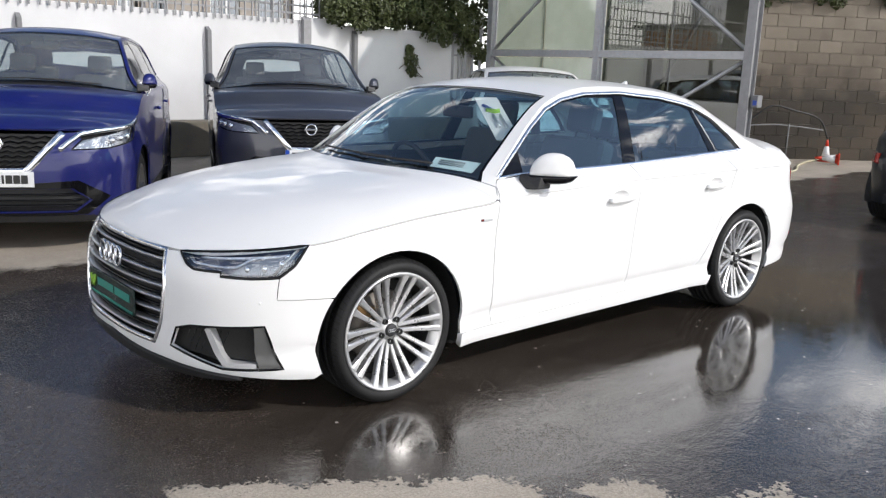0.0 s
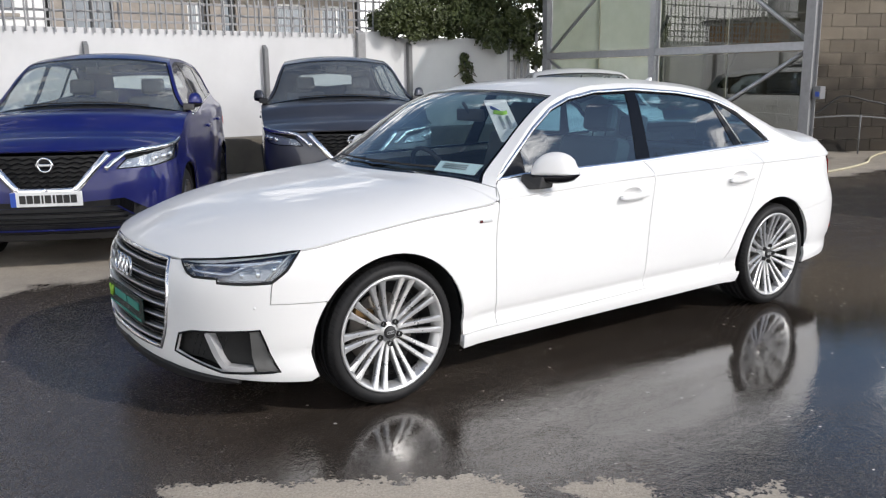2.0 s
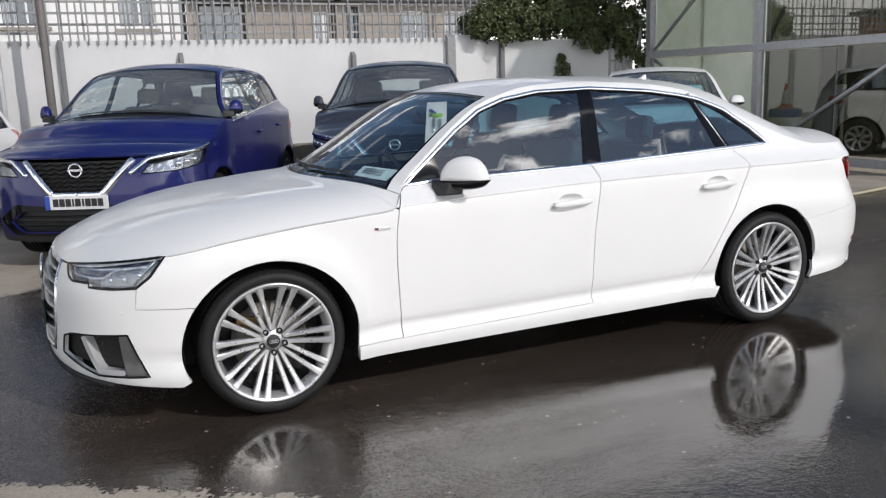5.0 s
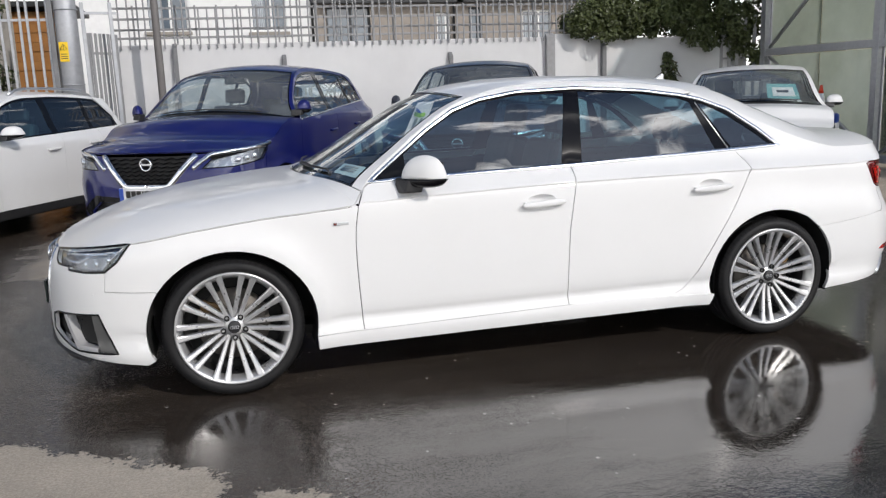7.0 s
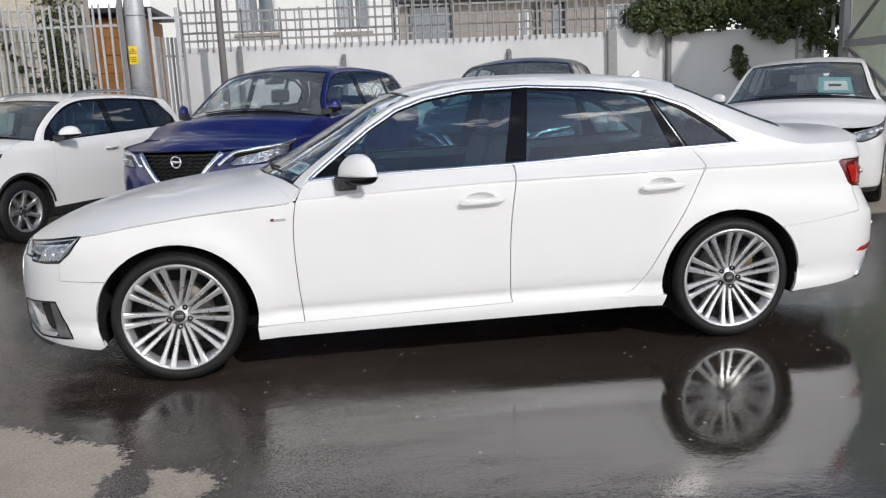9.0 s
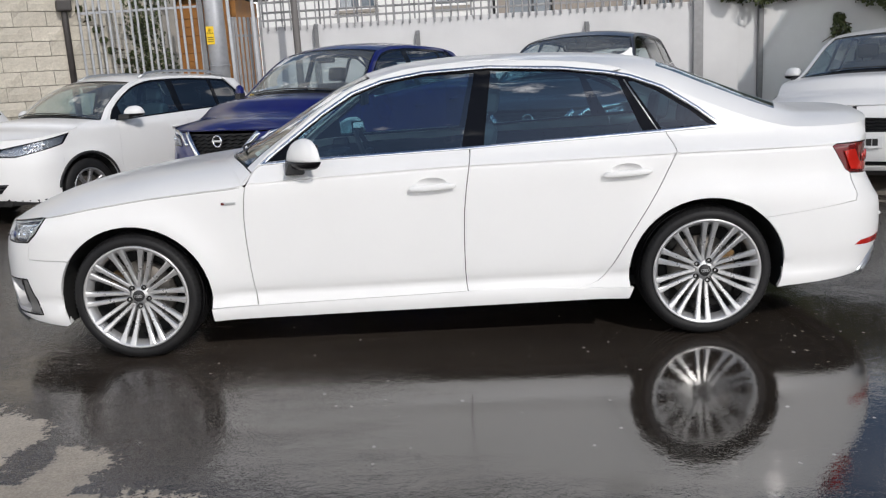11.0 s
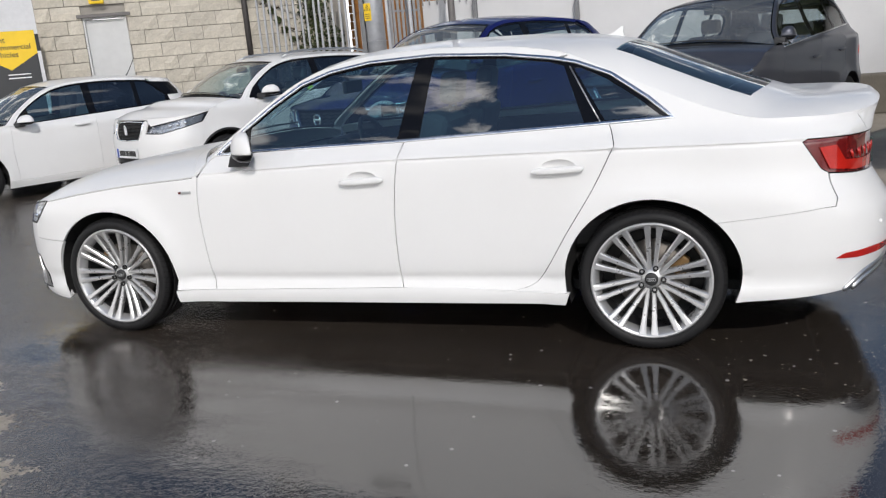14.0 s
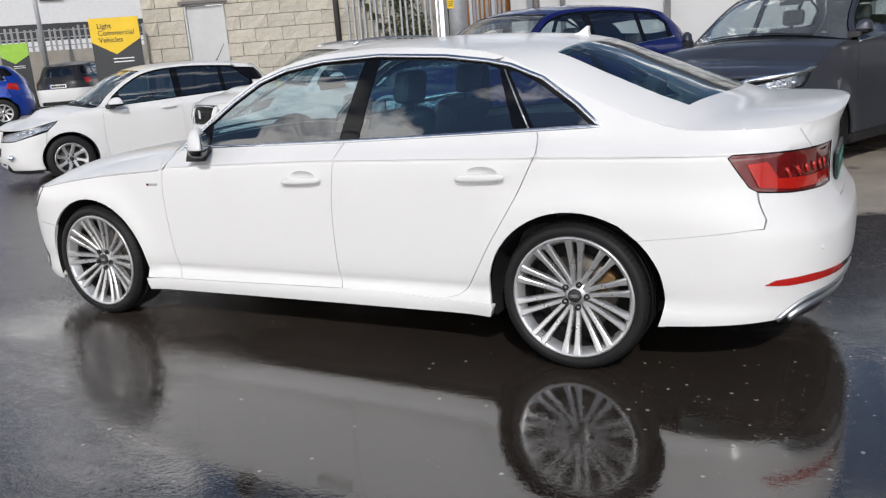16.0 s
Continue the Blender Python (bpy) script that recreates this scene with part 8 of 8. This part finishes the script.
def suv_options():
    """Options of the crossover with the V-shaped chrome grille."""
    return dict(
        doors=(-0.83, 0.27, 1.12), handle_z=0.985, mirror=(-0.80, -0.935, 1.255), wheel="five", mirror_size=(0.052, 0.062, 0.072), rim=0.235, spokes=5, metal=M["dark_alloy"], clad=M["black"], ride=0.07, trim_w=0.0, waist=0.014, screen=0.962, rail=0.035, rear_glass=M["window"], lower=0.52,
        grille=[(0.0, 0.635), (0.19, 0.635), (0.31, 0.755), (0.445, 0.895), (0.0, 0.895)], bars=7, badge_z=0.82, plate_z=0.565, intake=[(0.0, 0.315), (0.52, 0.315), (0.64, 0.40), (0.50, 0.49), (0.0, 0.49)], intake_bars=3,
        head=lambda s: [(s.uf + 0.525, 0.775), (s.uf + 0.60, 0.845), (s.cf + 0.03, 0.965), (s.cf + 0.0, 0.90), (s.cf - 0.10, 0.825), (s.uf + 0.80, 0.78)],
        bump_top=lambda s: [(s.uf + 0.50, 0.898), (s.uf + 0.565, 0.90), (s.uf + 0.595, 0.848), (s.uf + 0.52, 0.770), (s.uf + 0.80, 0.775), (s.cf - 0.10, 0.82), (s.cf - 0.02, 0.875)],
        head_out=lambda s: [(s.cf + 0.03, 0.965), (s.cf + 0.0, 0.90), (s.cf - 0.02, 0.875)],
        strips=lambda s: [([(s.uf + 0.44, 0.775), (s.uf + 0.55, 0.862), (s.uf + 0.66, 0.902), (s.cf - 0.05, 0.945), (s.cf + 0.07, 0.962)], 0.038)],
        blades=lambda s: [([(s.uf + 0.465, 0.898), (s.uf + 0.325, 0.748), (s.uf + 0.225, 0.640), (s.uf + 0.19, 0.622), (s.uf + 0.0, 0.620)], 0.054)],
        tail=lambda s: [(s.cr + 0.22, 0.93), (s.cr + 0.30, 1.02), (s.cr + 0.60, 1.0), (s.cr + 0.62, 0.90)], tail_edge=lambda s: [(s.cr + 0.30, 0.90), (s.cr + 0.22, 0.93), (s.cr + 0.30, 1.025)], cladding=None, kick=0.16, dlo_end=0.60, turn=10)


def suv_spec():
    return compact_spec(-2.24, 2.18, 0.918, 0.922, 1.155, -0.90, 1.125, 1.315, -0.24, 1.725, 1.665, (-1.33, 1.335), 0.345, 0.40, 0.70, 0.19, 0.035)


suv_blue, _ = build_compact(pose(-1.04, 4.99, 0, 0, 0, 62.7), suv_spec(), M["blue"], "dark metallic blue crossover with V-shaped chrome grille", suv_options())
suv_grey, _ = build_compact(pose(1.84, 5.60, 0, 0, 0, 66.0), suv_spec(), M["grey"], "dark metallic grey crossover parked before the white wall", suv_options())

opt = dict(
    doors=(-0.80, 0.26, 1.02), handle_z=0.89, mirror=(-0.67, -0.955, 1.10), wheel="five", rim=0.215, spokes=7, metal=M["mid_alloy"], clad=M["black"], ride=0.07, rear_glass=M["privacy"], rails=M["satin"], trim_w=0.0, rail=0.028, badge="shield", front_glass=M["sedan_glass"],
    grille=[(0.0, 0.665), (0.27, 0.675), (0.335, 0.755), (0.345, 0.875), (0.0, 0.885)], bars=5, badge_z=0.78, plate_z=0.52, grille_frame=0.014, zig=0.3, intake=[(0.0, 0.35), (0.45, 0.36), (0.56, 0.46), (0.0, 0.46)],
    head=lambda s: [(s.uf + 0.42, 0.745), (s.uf + 0.50, 0.82), (s.cf - 0.08, 0.915), (s.cf + 0.04, 0.935), (s.cf - 0.05, 0.835), (s.uf + 0.66, 0.735)],
    bump_top=lambda s: [(s.uf + 0.38, 0.89), (s.uf + 0.43, 0.87), (s.uf + 0.415, 0.74), (s.uf + 0.66, 0.73), (s.cf - 0.05, 0.83), (s.cf - 0.01, 0.845)],
    head_out=lambda s: [(s.cf + 0.04, 0.935), (s.cf - 0.045, 0.835)],
    strips=lambda s: [([(s.uf + 0.45, 0.755), (s.uf + 0.56, 0.76), (s.uf + 0.68, 0.75)], 0.012)], blade_mat=M["black"], brow=lambda s: [(s.uf + 0.432, 0.874), (s.uf + 0.500, 0.824), (s.cf - 0.08, 0.919), (s.cf + 0.04, 0.939), (s.cf + 0.055, s.zt(s.cf + 0.055) - 0.004)] + [(u, s.zt(u) - 0.004) for u in loft_us(s.cf, s.uf + 0.40, 10)],
    tail=lambda s: [(s.cr + 0.20, 0.92), (s.cr + 0.26, 1.06), (s.cr + 0.50, 1.04), (s.cr + 0.50, 0.88)], tail_edge=lambda s: [(s.cr + 0.26, 0.86), (s.cr + 0.20, 0.92), (s.cr + 0.26, 1.065)], cladding=M["black"], kick=0.10, dlo_end=0.50)
build_compact(pose(-3.995, 5.645, 0, 0, 0, 63.19), compact_spec(-2.11, 2.05, 0.87, 0.905, 1.04, -0.98, 1.01, 1.10, -0.29, 1.535, 1.485, (-1.27, 1.27), 0.325, 0.375, 0.45), M["white"], "white compact crossover with silver roof rails", opt)

def hatch_options(dz=0.0, gz=0.0):
    """Options of the plain hatchback; dz lifts the lamps to a higher bonnet, gz the grille."""
    return dict(
        doors=(-0.80, 0.26, 0.98), handle_z=0.86, mirror=(-0.66, -0.945, 0.985), wheel="swirl", rim=0.205, spokes=8, clad=M["white"], rear_glass=M["privacy"], trim_w=0.0, quarter_glass=True, rail=0.028, badge="oval", front_glass=M["sedan_glass"],
        grille=[(0.0, 0.40 + gz), (0.36, 0.40 + gz), (0.44 - 0.3 * gz, 0.52 + gz), (0.0, 0.53 + gz)], bars=4, badge_z=0.66, zig=0.2, intake=[(0.0, 0.26), (0.40, 0.26), (0.44, 0.31), (0.0, 0.31)], intake_bars=1, fog=(0.66, 0.40),
        head=lambda s: [(s.uf + 0.46, 0.60 + dz), (s.uf + 0.54, 0.665 + dz), (s.cf - 0.02, 0.79 + dz), (s.cf + 0.12, 0.815 + dz), (s.cf + 0.0, 0.72 + dz), (s.uf + 0.74, 0.60 + dz)],
        bump_top=lambda s: [(s.uf + 0.02, 0.535 + gz), (s.uf + 0.02, 0.735 + dz), (s.uf + 0.52, 0.74 + dz), (s.uf + 0.45, 0.60 + dz), (s.uf + 0.74, 0.595 + dz), (s.cf - 0.03, 0.69 + dz)],
        head_out=lambda s: [(s.cf + 0.12, 0.815 + dz), (s.cf + 0.0, 0.72 + dz), (s.cf - 0.03, 0.69 + dz)],
        strips=lambda s: [([(s.uf + 0.52, 0.655 + dz), (s.uf + 0.72, 0.70 + dz), (s.cf - 0.02, 0.775 + dz)], 0.010)], blade_mat=M["black"],
        tail=lambda s: [(s.cr + 0.22, 0.90), (s.cr + 0.28, 1.02), (s.cr + 0.52, 1.0), (s.cr + 0.52, 0.84)], tail_edge=lambda s: [(s.cr + 0.28, 0.82), (s.cr + 0.22, 0.90), (s.cr + 0.28, 1.025)], kick=0.10, dlo_end=0.50)


opt = hatch_options()
hatch_white, hatch_shell = build_compact(pose(-7.03, 4.958, 0, 0, 0, 59.63), compact_spec(-2.10, 1.93, 0.865, 0.745, 0.93, -0.86, 0.925, 1.04, -0.16, 1.465, 1.42, (-1.285, 1.285), 0.31, 0.355, 0.42), M["white"], "white hatchback with dark rear windows", opt)

opt = hatch_options(0.075, 0.18)
opt.update(mirror=(-0.70, -0.915, 1.09), rear_glass=M["window"], plate_z=0.49, badge_z=0.65)
hatch_pale, pale_shell = build_compact(pose(5.14, 4.66, 0, 0, 0, 54.2), compact_spec(-2.20, 2.10, 0.885, 0.82, 1.035, -0.95, 1.03, 1.10, -0.22, 1.545, 1.495, (-1.33, 1.33), 0.315, 0.36, 0.42), M["white"], "white hatchback with a price card behind its windscreen", opt)

opt = hatch_options(0.055)
opt.update(rear_bumper=M["white"], rear_plate=True)
build_compact(pose(-20.33, 14.99, 0.3, 0, 0, 297), compact_spec(-2.05, 1.95, 0.87, 0.80, 0.96, -0.86, 0.96, 1.05, -0.16, 1.52, 1.47, (-1.28, 1.28), 0.32, 0.365, 0.42), M["black_paint"], "black and white hatchback seen from behind", opt)
opt = hatch_options(0.11)
opt.update(metal=M["alloy"], clad=M["black"], trim_w=0.02)
build_compact(pose(-17.65, 8.55, 0.3, 0, 0, 52), compact_spec(-2.10, 2.0, 0.90, 0.86, 1.02, -0.88, 1.02, 1.10, -0.20, 1.56, 1.50, (-1.30, 1.30), 0.33, 0.38, 0.5), M["royal"], "bright blue crossover far across the yard", opt)
opt = hatch_options(0.055)
opt.update(rear_plate=True, tail=lambda s: [(s.cr + 0.24, 0.66), (s.cr + 0.30, 0.76), (s.cr + 0.66, 0.75), (s.cr + 0.66, 0.64)])
build_compact(pose(7.58, -0.63, 0, 0, 0, 180), compact_spec(-2.05, 1.95, 0.87, 0.80, 0.96, -0.86, 0.96, 1.05, -0.16, 1.48, 1.43, (-1.28, 1.28), 0.315, 0.36, 0.42), M["black_paint"], "black hatchback parked on the wet yard", opt)

# ---- cards behind the windscreens ----
def glass_card(name, sh, m, corners, mat, label, category, d=0.012):
    """A flat card that leans against the inside of a windscreen; corners as (u, t)."""
    p = [Vector(c) if len(c) == 3 else Vector(sh.top(*c)) for c in corners]
    n = (p[1] - p[0]).cross(p[2] - p[0]).normalized()
    if n.z < 0:
        n = -n
    bm = bmesh.new()
    hi = [bm.verts.new(q - n * d) for q in p]
    lo = [bm.verts.new(q - n * (d + 0.003)) for q in p]
    bm.faces.new(hi), bm.faces.new(lo[::-1])
    for i in range(4):
        bm.faces.new((hi[i], lo[i], lo[(i + 1) % 4], hi[(i + 1) % 4]))
    bmesh.ops.recalc_face_normals(bm, faces=bm.faces[:])
    th = thing(name, m, label, category)
    part("card", bm, mat, th)
    o, a, b = p[0] - n * (d - 0.002), p[1] - p[0], p[3] - p[0]

    def mark(points, r, mt):
        q = bmesh.new()
        tube(q, [o + a * x + b * y for x, y in points], r, 6)
        part("printed_mark", q, mt, th)
    return mark


HERE = pose(0, 0, 0)
mark = glass_card("dealer_tag", sedan_shell, HERE, [(-0.352, -0.185, 1.318), (-0.290, -0.300, 1.322), (-0.480, -0.685, 1.124), (-0.542, -0.570, 1.120)], M["thin_card"], "white hanging card with green mark behind the windscreen", "card")
mark([(0.20, 0.20), (0.45, 0.30), (0.25, 0.32), (0.60, 0.36)], 0.009, M["plate_blue"])
mark([(0.25, 0.32), (0.60, 0.36), (0.80, 0.34)], 0.014, M["lime"])
mark([(0.70, 0.44), (0.70, 0.72)], 0.009, M["satin"])
mark([(0.40, 0.44), (0.40, 0.72)], 0.009, M["satin"])
mark = glass_card("price_sheet", sedan_shell, HERE, [(-0.668, -0.535), (-0.672, -0.850), (-0.732, -0.842), (-0.724, -0.560)], M["paper_blue"], "pale blue paper sheet on the dashboard", "paper", 0.035)
for q in (0.25, 0.45, 0.65):
    mark([(0.15, q), (0.7, q)], 0.004, M["satin"])

mark = glass_card("price_card", pale_shell, hatch_pale.matrix_world.copy(), [(-0.55, -0.26), (-0.55, -0.72), (-0.80, -0.72), (-0.80, -0.26)], M["turquoise"], "turquoise and white price card behind the windscreen", "card", 0.03)
mark = glass_card("price_paper", pale_shell, hatch_pale.matrix_world.copy(), [(-0.62, -0.34), (-0.62, -0.66), (-0.77, -0.66), (-0.77, -0.34)], M["paper"], "white paper with a printed price line", "card", 0.022)
for q in (0.45, 0.55):
    mark([(0.2, q), (0.75, q)], 0.010, M["ink"])
glass_card("tax_paper", pale_shell, hatch_pale.matrix_world.copy(), [(-0.82, -0.42), (-0.82, -0.72), (-0.86, -0.72), (-0.86, -0.42)], M["paper"], "white paper lying on the dashboard", "card", 0.03)
x, y, z = hatch_shell.top(1.10, 0.0)
bm = bmesh.new()
tube(bm, [(x, y, z - 0.005), (x + 0.03, y, z + 0.03), (x + 0.16, y, z + 0.24)], [0.014, 0.006, 0.004], 8)
part("roof_aerial", bm, M["black"], hatch_white)

# ---- wall pieces, last ----
lay_blocks(store, -2.1, 2.5, 0.40, 16, 0.45, 0.215, M["stone"], 0.032, (-1.42, -0.77, 0, 2.42), "stone_block", 1)
lay_blocks(east, 0.0, 7.2, 0.0, 15, 0.45, 0.225, M["block"], 0.004, None, "concrete_block", 2)
